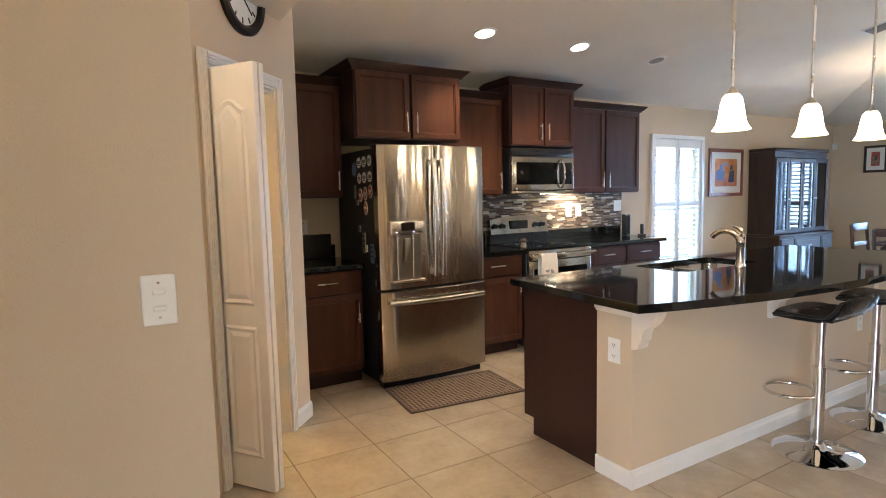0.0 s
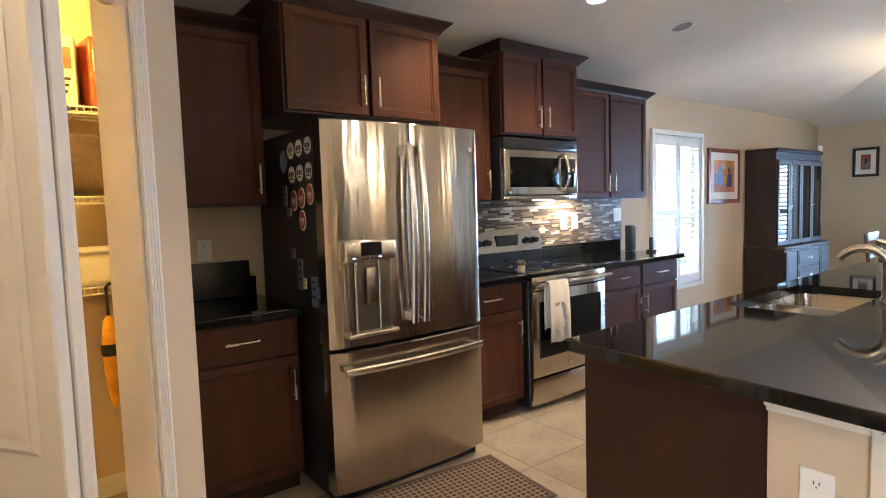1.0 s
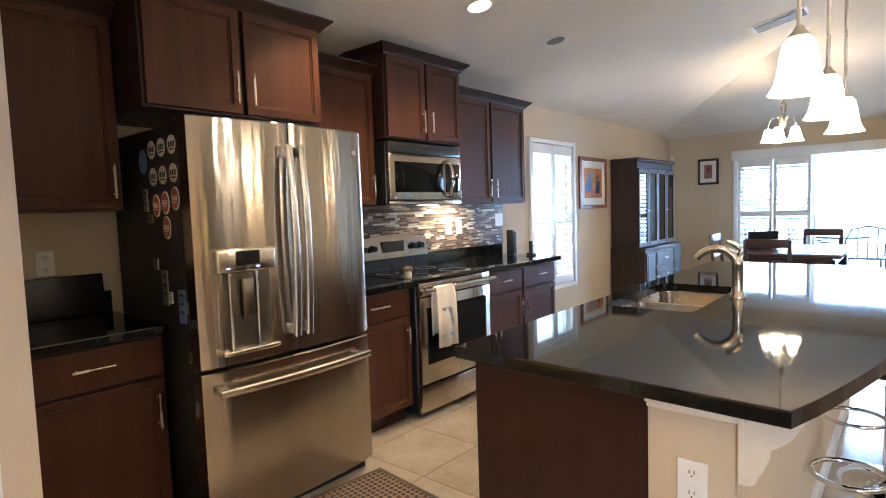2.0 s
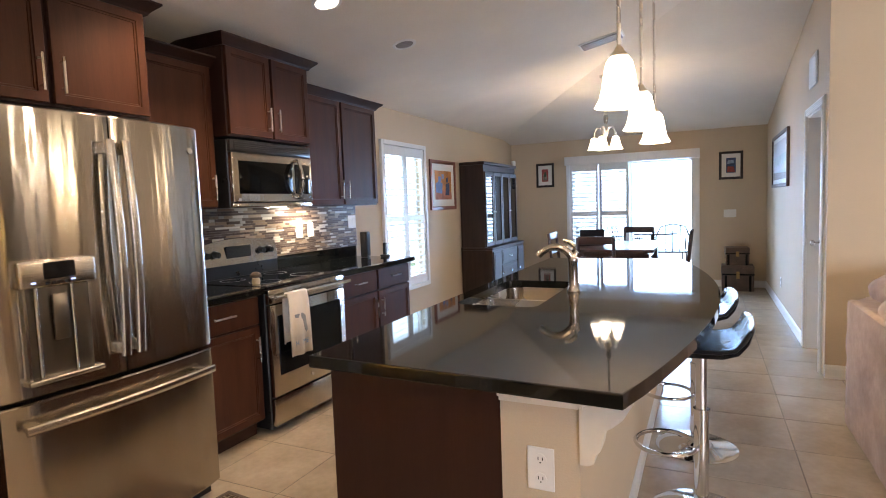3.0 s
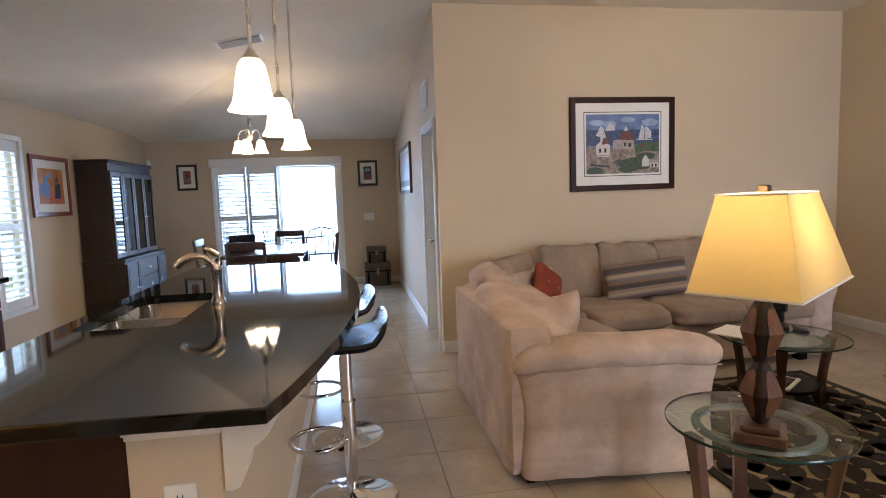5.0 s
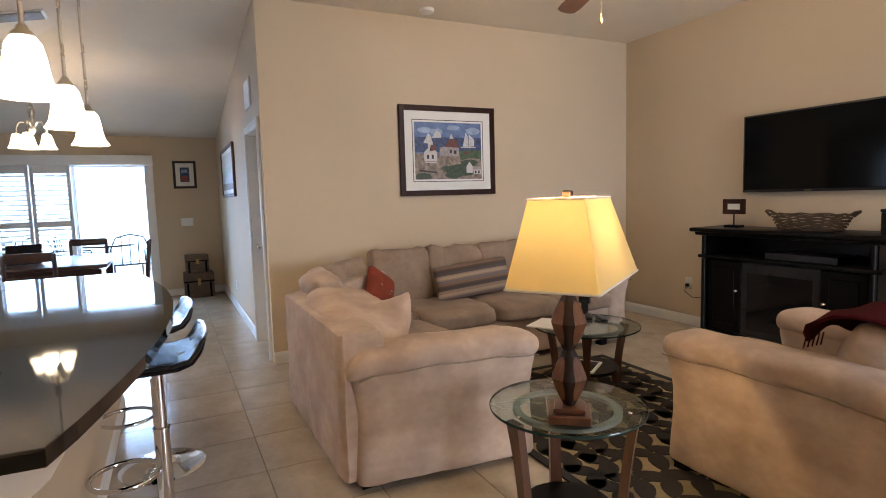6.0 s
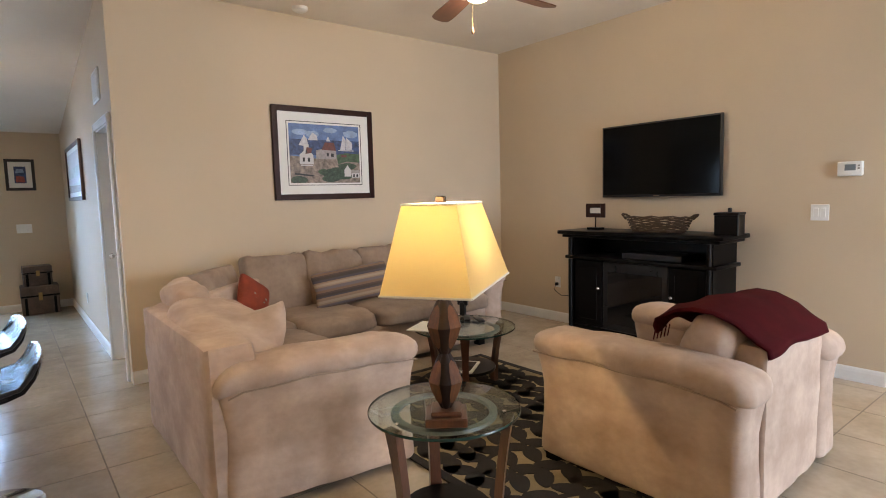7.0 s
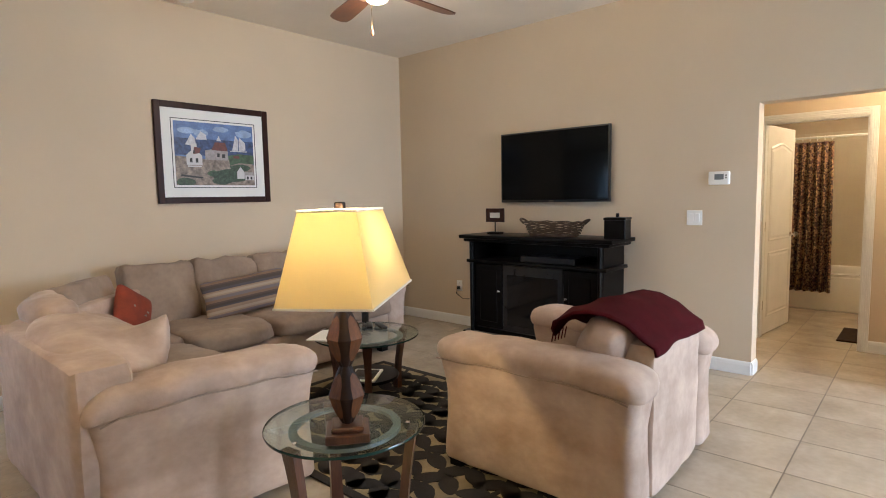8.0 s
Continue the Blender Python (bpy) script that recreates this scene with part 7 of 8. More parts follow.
EDGE = material("glass_edge_green", (0.012, 0.035, 0.030), 0.1, var=0.1, bump=0)
glass_table(3.39, 2.585, 0.295, 0.56, 95, "round glass side table with curved walnut legs", z0=0.0)
glass_table(4.70, 1.36, 0.36, 0.45, 20, "round glass coffee table with curved walnut legs", "coffee_table")

# table lamp
LX, LY = 3.275, 2.665
tl = thing("table_lamp", "lit table lamp with carved wooden body and cream shade", "lamp", (LX, LY, 0.561), 34)
part("base", box(B(), -0.075, 0.075, -0.075, 0.075, 0, 0.032, 0.004), TABLEW, tl, place=pose(0, 0, 0, 0, 0, 17))
part("base", box(B(), -0.055, 0.055, -0.055, 0.055, 0.0325, 0.05, 0.004), TABLEW, tl, place=pose(0, 0, 0, 0, 0, 17))
bm = B()
rings = []
for s in range(41):
    t = s / 40
    z = 0.05 + 0.40 * t
    bulge = 0.020 + 0.042 * (1 - abs(4 * (t % 0.5) - 1)) ** 0.85
    ring = []
    for k in range(24):
        an = 2 * math.pi * k / 24
        rad = bulge * (0.80 + 0.20 * abs(math.cos(2 * an)) ** 0.7)
        ring.append(bm.verts.new((rad * math.cos(an), rad * math.sin(an), z)))
    rings.append(ring)
for a, b in zip(rings, rings[1:]):
    for k in range(24):
        bm.faces.new((a[k], a[(k + 1) % 24], b[(k + 1) % 24], b[k]))
bm.faces.new(rings[0])
bm.faces.new(rings[-1][::-1])
DARKW = material("dark_carved_wood", (0.018, 0.008, 0.005), 0.55, spec=0.2, var=0.3, scale=6, fine=40, bump=0.01)
body = part("body", bm, DARKW, tl, "carved walnut body", True, place=pose(0, 0, 0, 0, 0, 17), angle=35)
LEAFW = material("amber_wood_inlay", (0.10, 0.036, 0.012), 0.5, spec=0.25, var=0.35, scale=8, fine=50, bump=0.01, stretch=(5, 5, 1))
for q in range(4):
    for zc in (0.15, 0.35):
        an = radians(45 + 90 * q)
        bm = B()
        pts = []
        for k in range(12):
            b = 2 * math.pi * k / 12
            pts.append((0.027 * math.sin(b), 0.080 * math.cos(b)))
        vs = []
        for u, v in pts:
            tt = (zc + v - 0.05) / 0.40
            rad = (0.020 + 0.042 * (1 - abs(4 * (tt % 0.5) - 1)) ** 0.85) * 0.86 + 0.004
            vs.append(bm.verts.new((rad * math.cos(an) - u * math.sin(an), rad * math.sin(an) + u * math.cos(an), zc + v)))
        c = bm.verts.new((0.0575 * math.cos(an), 0.0575 * math.sin(an), zc))
        for k in range(12):
            bm.faces.new((vs[k], vs[(k + 1) % 12], c))
        part("inlay", bm, LEAFW, body, "amber wood inlay")
LINEN = bpy.data.materials.new("linen_shade")
LINEN.use_nodes = True
n, l = LINEN.node_tree.nodes, LINEN.node_tree.links
n.remove(n["Principled BSDF"])
df, tr, mx = n.new("ShaderNodeBsdfDiffuse"), n.new("ShaderNodeBsdfTranslucent"), n.new("ShaderNodeMixShader")
nz, rp = n.new("ShaderNodeTexNoise"), n.new("ShaderNodeValToRGB")
nz.inputs["Scale"].default_value = 160
rp.color_ramp.elements[0].color, rp.color_ramp.elements[1].color = (0.90, 0.77, 0.48, 1), (0.96, 0.85, 0.58, 1)
l.new(nz.outputs["Fac"], rp.inputs["Fac"])
l.new(rp.outputs["Color"], df.inputs["Color"])
l.new(rp.outputs["Color"], tr.inputs["Color"])
mx.inputs[0].default_value = 0.80
l.new(df.outputs[0], mx.inputs[1])
l.new(tr.outputs[0], mx.inputs[2])
l.new(mx.outputs[0], n["Material Output"].inputs["Surface"])
SB, ST = 0.502, 0.785
bx, by, tx, ty = 0.150, 0.290, 0.094, 0.168
bm = B()
# the shade sits a little crooked on its harp
LO = [(x * bx - 0.028, y * by - 0.009) for x, y in ((-1, -1), (1, -1), (1, 1), (-1, 1))]
HI = [(x * tx - 0.010, y * ty - 0.003) for x, y in ((-1, -1), (1, -1), (1, 1), (-1, 1))]
lo = [bm.verts.new((x, y, SB)) for x, y in LO]
hi = [bm.verts.new((x, y, ST)) for x, y in HI]
for k in range(4):
    bm.faces.new((lo[k], lo[(k + 1) % 4], hi[(k + 1) % 4], hi[k]))
shade = part("shade", bm, LINEN, tl, "cream linen rectangular shade")
shade.modifiers.new("thick", "SOLIDIFY").thickness = 0.0015
for ring_ in (LO + [SB], HI + [ST]):
    zz = ring_[4]
    bm = B()
    for k in range(4):
        (ax, ay), (cx, cy) = ring_[k], ring_[(k + 1) % 4]
        tube(bm, [(ax, ay, zz), (cx, cy, zz)], 0.004, 6)
    part("shade_trim", bm, MOUNT, shade, "cream shade trim")
part("stem", tube(B(), [(0, 0, 0.44), (0, 0, 0.50)], 0.012, 10), BRASS, tl)
part("harp", tube(B(), [(0, 0.03, 0.50), (0, 0.06, 0.58), (0, 0.05, 0.72), (0, 0, 0.79), (0, -0.05, 0.72), (0, -0.06, 0.58), (0, -0.03, 0.50)], 0.003, 6), BRASS, tl)
part("finial", box(B(), -0.016, 0.016, -0.016, 0.016, 0.787, 0.812, 0.004), DARKW, tl, "wooden finial")
for side in (-0.055, 0.055):
    part("bulb", lathe(B(), [(0.012, 0.60), (0.02, 0.62), (0.030, 0.67), (0.026, 0.70), (0, 0.715)], 16, (0, side, 0)), BULB, tl, "lit bulb", True)
    wx, wy = LX - side * math.sin(radians(34)), LY + side * math.cos(radians(34))
    lamp("table_bulb", "POINT", (wx, wy, 0.561 + 0.722), 38, (1.0, 0.73, 0.36), 0.02)

# things on the tables
book = thing("magazine", "white magazine on the glass coffee table", "magazine", (4.84, 1.57, 0.4505), 30)
part("pages", box(B(), -0.11, 0.11, -0.14, 0.14, 0, 0.008, 0.001), MOUNT, book)
rem = thing("remote_control", "black remote control on the coffee table", "remote", (4.76, 1.17, 0.4505), 65)
part("body", box(B(), -0.022, 0.022, -0.09, 0.09, 0, 0.018, 0.005, 2), BLACKP, rem, "", True)
rem = thing("remote_control", "black remote control beside the first one", "remote", (4.84, 1.21, 0.4505), 50)
part("body", box(B(), -0.022, 0.022, -0.085, 0.085, 0, 0.018, 0.005, 2), BLACKP, rem, "", True)
pf = thing("photo_stand", "small black stand on the coffee table", "stand", (4.97, 1.14, 0.4505), 20)
part("post", box(B(), -0.02, 0.02, -0.02, 0.02, 0, 0.10, 0.003), BLACKP, pf)
part("plate", box(B(), -0.045, 0.045, -0.012, 0.012, 0.08, 0.15, 0.004), BLACKP, pf)
tab = thing("tablet", "white framed tablet on the coffee table shelf", "tablet", (4.67, 1.41, 0.163), 35)
part("case", box(B(), -0.1, 0.1, -0.13, 0.13, 0, 0.012, 0.004, 2), WHITEP, tab, "", True)
part("screen", box(B(), -0.08, 0.08, -0.105, 0.105, 0.011, 0.0135), BLACKG, tab, "dark screen")

# ---- fireplace console and television ----
con = thing("fireplace_console", "black wooden media console with an electric fireplace", "console", (4.43, SOUTH, 0))
con.scale = (0.907, 1.06, 1)
part("top", box(B(), -0.86, 0.86, 0.02, 0.45, 0.985, 1.02, 0.008, 2), BLACKW, con, "", True)
part("top_moulding", box(B(), -0.82, 0.82, 0.02, 0.425, 0.955, 0.984, 0.01, 2), BLACKW, con, "", True)
bm = box(B(), -0.75, -0.70, 0.02, 0.39, 0.09, 0.955)
box(bm, 0.70, 0.75, 0.02, 0.39, 0.09, 0.955)
box(bm, -0.70, 0.70, 0.02, 0.04, 0.09, 0.955)
box(bm, -0.70, 0.70, 0.04, 0.385, 0.09, 0.13)
part("case", bm, BLACKW, con)
part("shelf", box(B(), -0.79, 0.79, 0.022, 0.415, 0.755, 0.785, 0.006, 2), BLACKW, con, "", True)
part("plinth", box(B(), -0.83, 0.83, 0.02, 0.44, 0.0, 0.09, 0.012, 2), BLACKW, con, "", True)
for sx in (-1, 1):
    for z0, z1 in ((0.092, 0.754), (0.787, 0.954)):
        cyl(bm := B(), (sx * 0.725, 0.405, z0), (sx * 0.725, 0.405, z1), 0.022, seg=14)
        part("column", bm, BLACKW, con, "", True)
    d = part("cupboard_door", box(B(), sx * 0.52 - 0.17, sx * 0.52 + 0.17, 0.37, 0.39, 0.14, 0.745, 0.004), BLACKW, con)
    part("raised_panel", box(B(), sx * 0.52 - 0.11, sx * 0.52 + 0.11, 0.388, 0.397, 0.2, 0.69, 0.006), BLACKW, d)
    part("pull", lathe(B(), [(0, 0), (0.005, 0), (0.006, 0.012), (0.013, 0.02), (0.008, 0.028), (0, 0.03)], 12), NICKEL, d, "nickel knob", True, place=pose(sx * 0.52 - sx * 0.135, 0.39, 0.5, -90, 0, 0))
fb = part("firebox", box(B(), -0.345, 0.345, 0.365, 0.385, 0.135, 0.75, 0.004), BLACKP, con)
part("fire_glass", box(B(), -0.29, 0.29, 0.384, 0.389, 0.19, 0.66, 0.002), BLACKG, fb, "dark fireplace glass")
part("media_box", box(B(), -0.45, 0.15, 0.1, 0.36, 0.787, 0.84, 0.004), BLACKP, con)
tv = thing("television", "flat black television mounted on the wall", "television", (4.425, SOUTH + 0.06, 1.318))
part("cabinet", box(B(), -0.565, 0.565, -0.02, 0.012, 0, 0.66, 0.006, 2), BLACKP, tv, "", True)
part("screen", box(B(), -0.55, 0.55, 0.0125, 0.0155, 0.022, 0.645, 0.001), TVGLASS, tv, "dark glossy screen")
part("mount", box(B(), -0.2, 0.2, -0.058, -0.02, 0.2, 0.5), BLACKP, tv)
part("badge", box(B(), -0.025, 0.025, 0.0125, 0.0165, 0.007, 0.014), NICKEL, tv)
# ornaments
WICK = material("dark_wicker", (0.06, 0.035, 0.02), 0.6, var=0.4, scale=20, fine=80, bump=0.03)
bas = thing("wicker_tray", "long dark twig basket tray on the console", "basket", (4.30, SOUTH + 0.25, 1.021))
for k in range(6):
    z = 0.012 + 0.022 * k
    a, b = 0.24 + 0.012 * k, 0.09 + 0.006 * k
    ring = [(a * math.cos(2 * math.pi * i / 28), b * math.sin(2 * math.pi * i / 28), z + 0.006 * math.sin(i * 2.3 + k)) for i in range(29)]
    part("twig_band", tube(B(), ring, 0.008 - 0.0004 * k, 6), WICK, bas)
part("tray_floor", lathe(B(), [(0, 0.0), (0.09, 0.0), (0.09, 0.012), (0, 0.012)], 24), WICK, bas).scale = (2.6, 1, 1)
for sx in (-1, 1):
    part("loop_handle", tube(B(), [(sx * 0.28, -0.05, 0.11), (sx * 0.33, -0.03, 0.145), (sx * 0.345, 0, 0.15), (sx * 0.33, 0.03, 0.145), (sx * 0.28, 0.05, 0.11)], 0.009, 8), WICK, bas)
st = thing("picture_stand", "small dark photo frame on a post stand on the console", "photo frame", (4.93, SOUTH + 0.26, 1.021), 180)
part("foot", box(B(), -0.07, 0.07, -0.04, 0.04, 0, 0.022, 0.003), BLACKW, st)
part("post", tube(B(), [(0, 0, 0.02), (0, 0, 0.12)], 0.006, 8), BLACKW, st)
bm = B()
for x0, x1, z0, z1 in ((-0.105, -0.06, 0.115, 0.245), (0.06, 0.105, 0.115, 0.245), (-0.06, 0.06, 0.115, 0.155), (-0.06, 0.06, 0.205, 0.245)):
    box(bm, x0, x1, -0.01, 0.01, z0, z1, 0.003)
part("frame", bm, FRAME_D, st)
part("photo", box(B(), -0.06, 0.06, -0.003, 0.003, 0.155, 0.205), MOUNT, st, "pale photo")
cub = thing("ornament_box", "black cube box with a knob on the console", "box", (3.70, SOUTH + 0.27, 1.021), 8)
part("body", box(B(), -0.085, 0.085, -0.085, 0.085, 0, 0.15, 0.004), BLACKW, cub)
part("lid", box(B(), -0.09, 0.09, -0.09, 0.09, 0.151, 0.172, 0.004), BLACKW, cub)
part("knob", box(B(), -0.012, 0.012, -0.012, 0.012, 0.172, 0.205, 0.004), BLACKW, cub)
# wall plates of the living room
th = thing("thermostat", "white thermostat with a grey display on the wall", "thermostat", (3.012, SOUTH + 0.001, 1.487), 180)
part("housing", box(B(), -0.075, 0.075, -0.03, 0, -0.05, 0.05, 0.01, 3), WHITEP, th, "", True)
part("display", box(B(), -0.03, 0.035, -0.0315, -0.029, -0.012, 0.03, 0.001), RINGM, th, "grey display")
for k in range(2):
    part("button", box(B(), 0.045, 0.058, -0.0325, -0.029, -0.005 + 0.018 * k, 0.007 + 0.018 * k, 0.001), MAG_G, th)
plate("light_switch", "white double switch plate below the thermostat", pose(3.188, SOUTH + 0.001, 1.184, 0, 0, 180), 2)
plate("wall_outlet", "white outlet behind the console", pose(5.60, SOUTH + 0.001, 0.425, 0, 0, 180), outlet=True, w=0.075)
cord = thing("power_cord", "black power cord from the outlet to the console", "cord", (5.60, SOUTH, 0.405))
part("plug", box(B(), -0.014, 0.014, 0.008, 0.04, -0.015, 0.015, 0.003), BLACKP, cord)
part("cable", tube(B(), [(0, 0.04, 0), (0.01, 0.05, -0.06), (-0.08, 0.05, -0.11), (-0.2, 0.04, -0.10), (-0.38, 0.05, -0.16)], 0.004, 6), BLACKP, cord)

# ---- ceiling fan and smoke detector ----
FANX, FANY, FANZ = 4.465, 1.385, 2.70
BLADE = material("fan_blade_wood", (0.10, 0.04, 0.022), 0.4, var=0.3, scale=4, fine=40, bump=0.008, stretch=(1, 8, 8))
fan = thing("ceiling_fan", "walnut ceiling fan with a nickel motor at rest", "ceiling fan", (FANX, FANY, FANZ))
part("canopy", lathe(B(), [(0, 0.28), (0.07, 0.28), (0.065, 0.25), (0.02, 0.22), (0, 0.22)], 24), NICKEL, fan, "", True)
part("downrod", tube(B(), [(0, 0, 0.08), (0, 0, 0.24)], 0.013, 12), NICKEL, fan, "", True)
part("housing", lathe(B(), [(0, 0.10), (0.05, 0.095), (0.10, 0.06), (0.115, 0.0), (0.10, -0.05), (0.05, -0.075), (0, -0.08)], 32), NICKEL, fan, "", True)
for i in range(5):
    an = -90 + 72 * i
    bm = slab(B(), [(0.19, -0.05), (0.30, -0.062), (0.60, -0.072), (0.69, -0.066), (0.72, -0.035), (0.725, 0.0), (0.72, 0.035), (0.69, 0.066), (0.60, 0.072), (0.30, 0.062), (0.19, 0.05)], -0.004, 0.004, 0.002)
    bl = part("blade", bm, BLADE, fan, "", place=pose(0, 0, 0, 0, 0, an) @ pose(0, 0, 0.0, 12, 0, 0))
    part("bracket", box(B(), 0.10, 0.24, -0.018, 0.018, -0.012, -0.005, 0.002), NICKEL, bl)
part("light_bowl", lathe(B(), [(0.05, -0.066), (0.07, -0.070), (0.062, -0.084), (0.04, -0.094), (0, -0.098)], 28), SHADE_ON, fan, "lit frosted glass bowl", True)
lamp("fan_bulb", "POINT", (FANX, FANY, FANZ - 0.24), 36, (1.0, 0.90, 0.74), 0.08)
part("pull_chain", tube(B(), [(0.03, 0.02, -0.105), (0.03, 0.02, -0.26)], 0.002, 5), BRASS, fan)
part("chain_bob", lathe(B(), [(0.002, -0.255), (0.008, -0.265), (0.009, -0.285), (0.004, -0.295), (0, -0.295)], 10, (0.03, 0.02, 0)), LEAFW, fan)
sd = thing("smoke_detector", "white round smoke detector on the ceiling", "smoke detector", (6.24, 1.78, 2.98))
part("housing", lathe(B(), [(0, -0.04), (0.045, -0.038), (0.062, -0.025), (0.065, 0.0)], 28), WHITEP, sd, "", True)

# ---- hall and bathroom ----
TUBW = material("white_tub", (0.78, 0.74, 0.66), 0.2, var=0.03, bump=0)
SURR = material("cream_surround", (0.62, 0.53, 0.40), 0.3, var=0.04, scale=3, bump=0)
setting("tub_surround", box(B(), 0.6, 4.2, -4.70, -4.68, 0.42, 2.1), SURR, "cream glossy tub surround panel", "wall")
tub = thing("bathtub", "white alcove bathtub behind a patterned curtain", "bathtub", (2.4, -4.22, 0))
bm = box(B(), -0.85, 0.85, 0.40, 0.47, 0, 0.40, 0.02, 3)
part("apron", bm, TUBW, tub, "", True)
bm = B()
rings = []
for inset, z in ((0.0, 0.40), (0.0, 0.43), (0.06, 0.435), (0.09, 0.40), (0.16, 0.12), (0.3, 0.10)):
    rings.append([bm.verts.new(p) for p in ((-0.85 + inset, -0.46 + inset, z), (0.85 - inset, -0.46 + inset, z), (0.85 - inset, 0.47 - inset, z), (-0.85 + inset, 0.47 - inset, z))])
for a, b in zip(rings, rings[1:]):
    for k in range(4):
        bm.faces.new((a[k], a[(k + 1) % 4], b[(k + 1) % 4], b[k]))
bm.faces.new(rings[-1])
part("basin", bm, TUBW, tub, "", True)
rod = thing("curtain_rod", "white shower curtain rod", "rod", (2.4, -3.70, 1.97))
part("rod_bar", tube(B(), [(-2.2, 0, 0), (1.8, 0, 0)], 0.013, 10), WHITEP, rod, "", True)
CURT = bpy.data.materials.new("patterned_curtain")
CURT.use_nodes = True
n, l = CURT.node_tree.nodes, CURT.node_tree.links
co, vo, rp, mp = n.new("ShaderNodeTexCoord"), n.new("ShaderNodeTexVoronoi"), n.new("ShaderNodeValToRGB"), n.new("ShaderNodeMapping")
mp.inputs["Scale"].default_value = (16, 4, 12)
l.new(co.outputs["Object"], mp.inputs["Vector"])
l.new(mp.outputs["Vector"], vo.inputs["Vector"])
l.new(vo.outputs["Color"], rp.inputs["Fac"])
rp.color_ramp.interpolation = "CONSTANT"
for p, c in ((0.0, (0.09, 0.03, 0.02)), (0.35, (0.26, 0.14, 0.07)), (0.55, (0.05, 0.025, 0.02)), (0.72, (0.36, 0.23, 0.11))):
    e = rp.color_ramp.elements.new(p)
    e.color = (*c, 1)
l.new(rp.outputs["Color"], n["Principled BSDF"].inputs["Base Color"])
n["Principled BSDF"].inputs["Roughness"].default_value = 0.8
cur = thing("shower_curtain", "brown patterned shower curtain pulled to one side", "curtain", (2.86, -3.70, 1.95))
bm = B()
cols = []
for i in range(61):
    s = i / 60
    x = -0.22 + 0.46 * s
    y = 0.035 * math.sin(s * 42)
    cols.append([bm.verts.new((x * (1 + 0.10 * t), y * (1 + 0.5 * t), -0.03 - 1.70 * t)) for t in (0, 0.2, 0.4, 0.6, 0.8, 1.0)])
for a, b in zip(cols, cols[1:]):
    for k in range(5):
        bm.faces.new((a[k], a[k + 1], b[k + 1], b[k]))
cl = part("cloth", bm, CURT, cur, "", True, angle=80)
cl.modifiers.new("thick", "SOLIDIFY").thickness = 0.003
for i in range(7):
    x = -0.2 + 0.42 * i / 6
    ring = [(x, 0.022 * math.cos(a), 0.012 + 0.024 * math.sin(a)) for a in [2 * math.pi * k / 12 for k in range(13)]]
    part("ring", tube(B(), ring, 0.003, 6), WHITEP, cur)
MATPILE = material("brown_mat_pile", (0.035, 0.02, 0.013), 0.95, var=0.3, scale=20, fine=160, bump=0.06, spec=0.1)
bmat = thing("bath_mat", "small dark brown bath mat on the tiles", "mat", (2.22, -2.57, 0.0))
part("weave", box(B(), -0.18, 0.18, -0.3, 0.3, 0, 0.015, 0.006, 2), MATPILE, bmat)
hl = thing("hall_light", "lit frosted dome ceiling light in the hall", "ceiling light", (1.75, -1.35, 2.44))
part("dome", lathe(B(), [(0.14, 0), (0.135, -0.03), (0.08, -0.07), (0, -0.085)], 24), SHADE_ON, hl, "", True)
lamp("hall_bulb", "POINT", (1.75, -1.35, 2.28), 42, (1.0, 0.78, 0.48), 0.09)
# unseen dome and bulb, added as fill to brighten the dark passage
pz = ceiling_z(0.75, 4.72)
el = thing("passage_light", "added unseen dome light that brightens the passage", "ceiling light", (0.75, 4.72, pz))
part("dome", lathe(B(), [(0.14, 0), (0.135, -0.03), (0.08, -0.07), (0, -0.085)], 24), SHADE_ON, el, "", True)
lamp("passage_fill", "POINT", (0.75, 4.72, pz - 0.16), 19, (1.0, 0.85, 0.66), 0.09)
bl = thing("bathroom_light", "lit frosted dome ceiling light in the bathroom", "ceiling light", (2.3, -3.1, 2.44))
part("dome", lathe(B(), [(0.14, 0), (0.135, -0.03), (0.08, -0.07), (0, -0.085)], 24), SHADE_ON, bl, "", True)
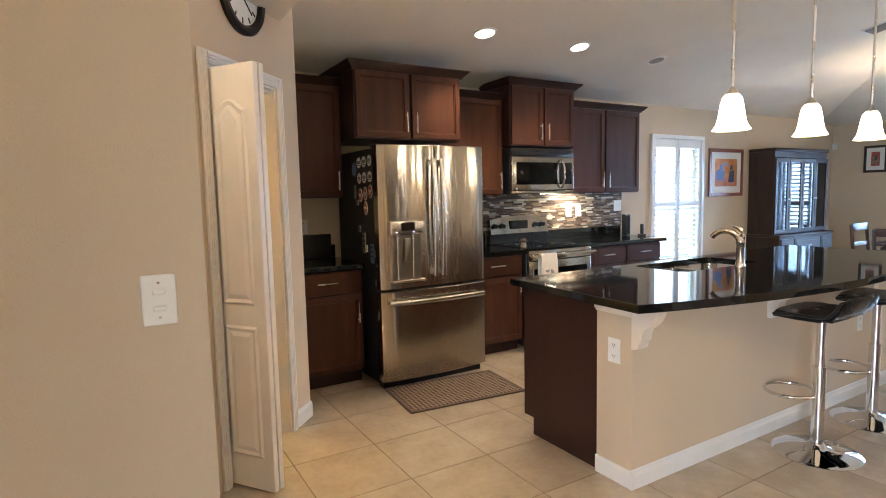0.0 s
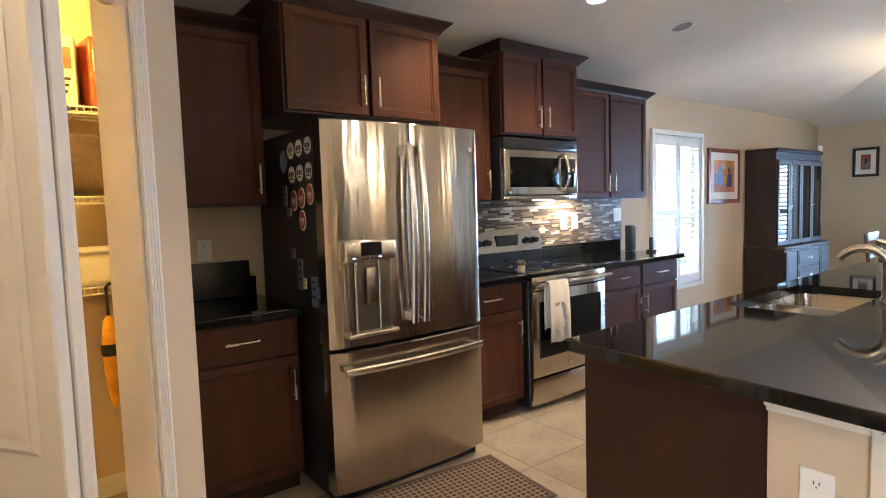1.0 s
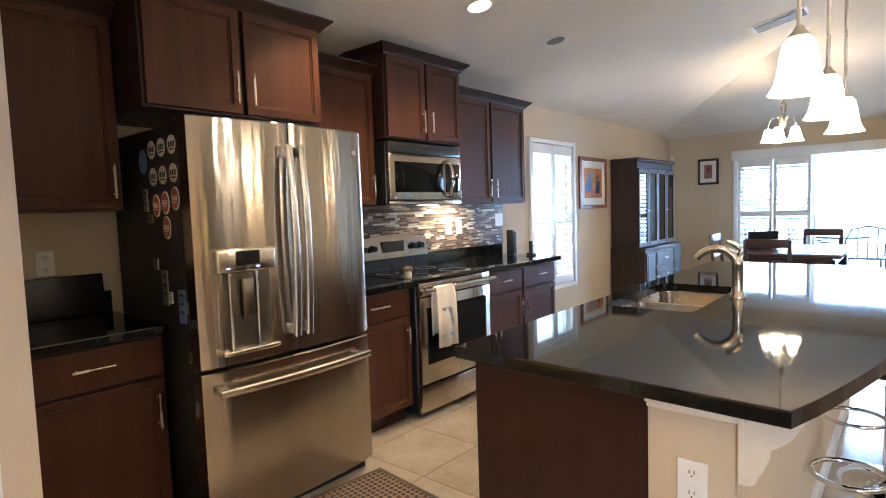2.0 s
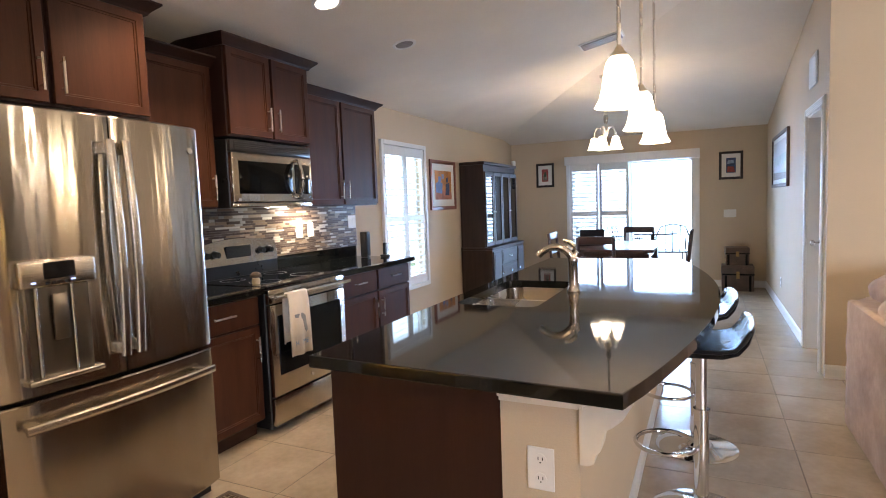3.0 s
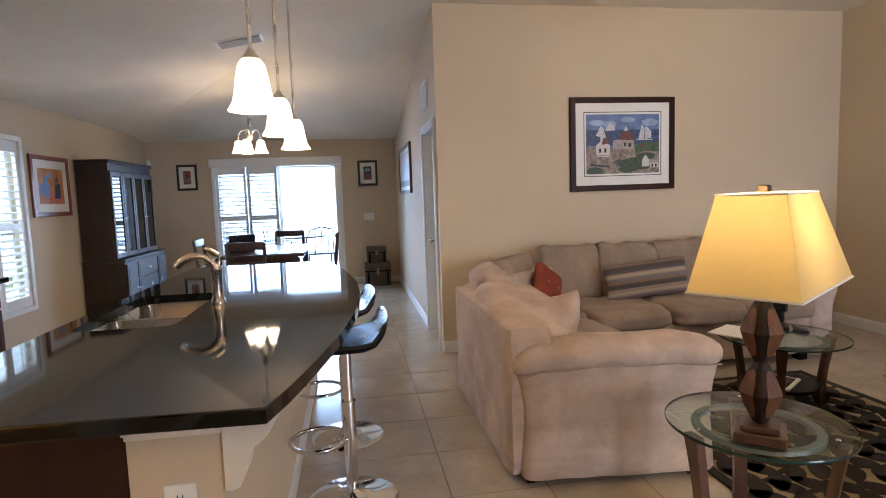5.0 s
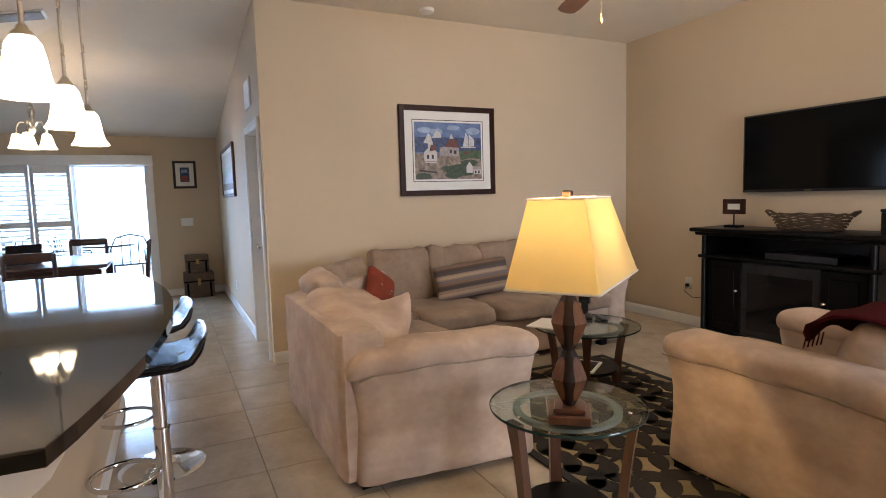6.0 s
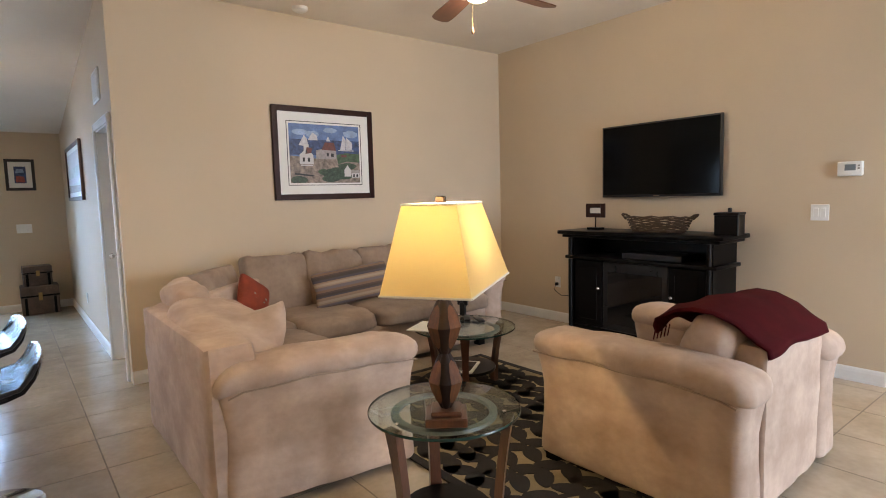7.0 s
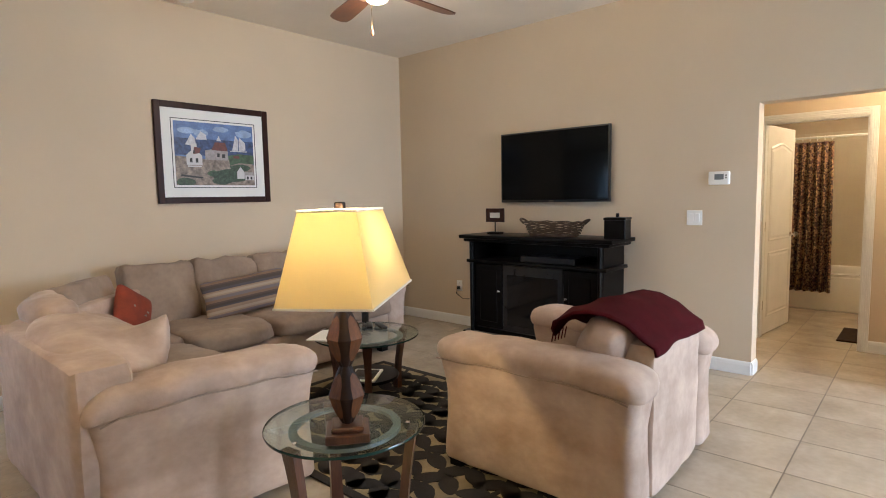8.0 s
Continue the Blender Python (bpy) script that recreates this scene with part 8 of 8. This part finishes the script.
lamp("bath_bulb", "POINT", (2.3, -3.1, 2.28), 42, (1.0, 0.78, 0.48), 0.09)


# ---- floor tiles, laid last ----
PITCH = 0.46
TX, TY = 2.275, 5.385
tile_mesh = bpy.data.meshes.new("tile")
bm = B()
h = PITCH / 2 - 0.0035
lo = [(-h, -h), (h, -h), (h, h), (-h, h)]
a = [bm.verts.new((x, y, -0.009)) for x, y in lo]
b = [bm.verts.new((x, y, 0.0)) for x, y in lo]
bm.faces.new(b)
for i in range(4):
    bm.faces.new((a[i], a[(i + 1) % 4], b[(i + 1) % 4], b[i]))
bm.to_mesh(tile_mesh)
bm.free()
tile_mesh.materials.append(TILE)
floor = tagged(new("floor"), "beige stone-look floor tiles laid square with dark grout", "floor", "", "structure")
verts, faces = [], []
for i in range(-11, 20):
    for j in range(-22, 5):
        x, y = TX + (i + 0.5) * PITCH, TY + (j + 0.5) * PITCH
        if x > EAST + 0.2 or y > NORTH + 0.2 or x < WEST - 0.2 or (y < -1.1 and not 0 < x < 4.4):
            continue
        if 1.3 < x < 7.9 and -0.75 < y < 6.5:
            ob = new("tile", tile_mesh)
            ob.parent = floor
            ob.location = (x, y, 0)
        else:
            k = len(verts)
            verts += [(x - h, y - h, -0.009), (x + h, y - h, -0.009), (x + h, y + h, -0.009), (x - h, y + h, -0.009), (x - h, y - h, 0), (x + h, y - h, 0), (x + h, y + h, 0), (x - h, y + h, 0)]
            faces += [(k + 4, k + 5, k + 6, k + 7), (k, k + 1, k + 5, k + 4), (k + 1, k + 2, k + 6, k + 5), (k + 2, k + 3, k + 7, k + 6), (k + 3, k, k + 4, k + 7)]
me = bpy.data.meshes.new("far_tiles")
me.from_pydata(verts, [], faces)
TILE2 = material("floor_tile_far", (0.43, 0.355, 0.27), 0.18, var=0.13, scale=4.5, fine=30, bump=0.006, island=0.05, second=(0.50, 0.42, 0.33), rough_var=0.05, contrast=(0.25, 0.75))
me.materials.append(TILE2)
ob = new("far_tiles", me)
ob.parent = floor
ob["kind"] = "stuff"
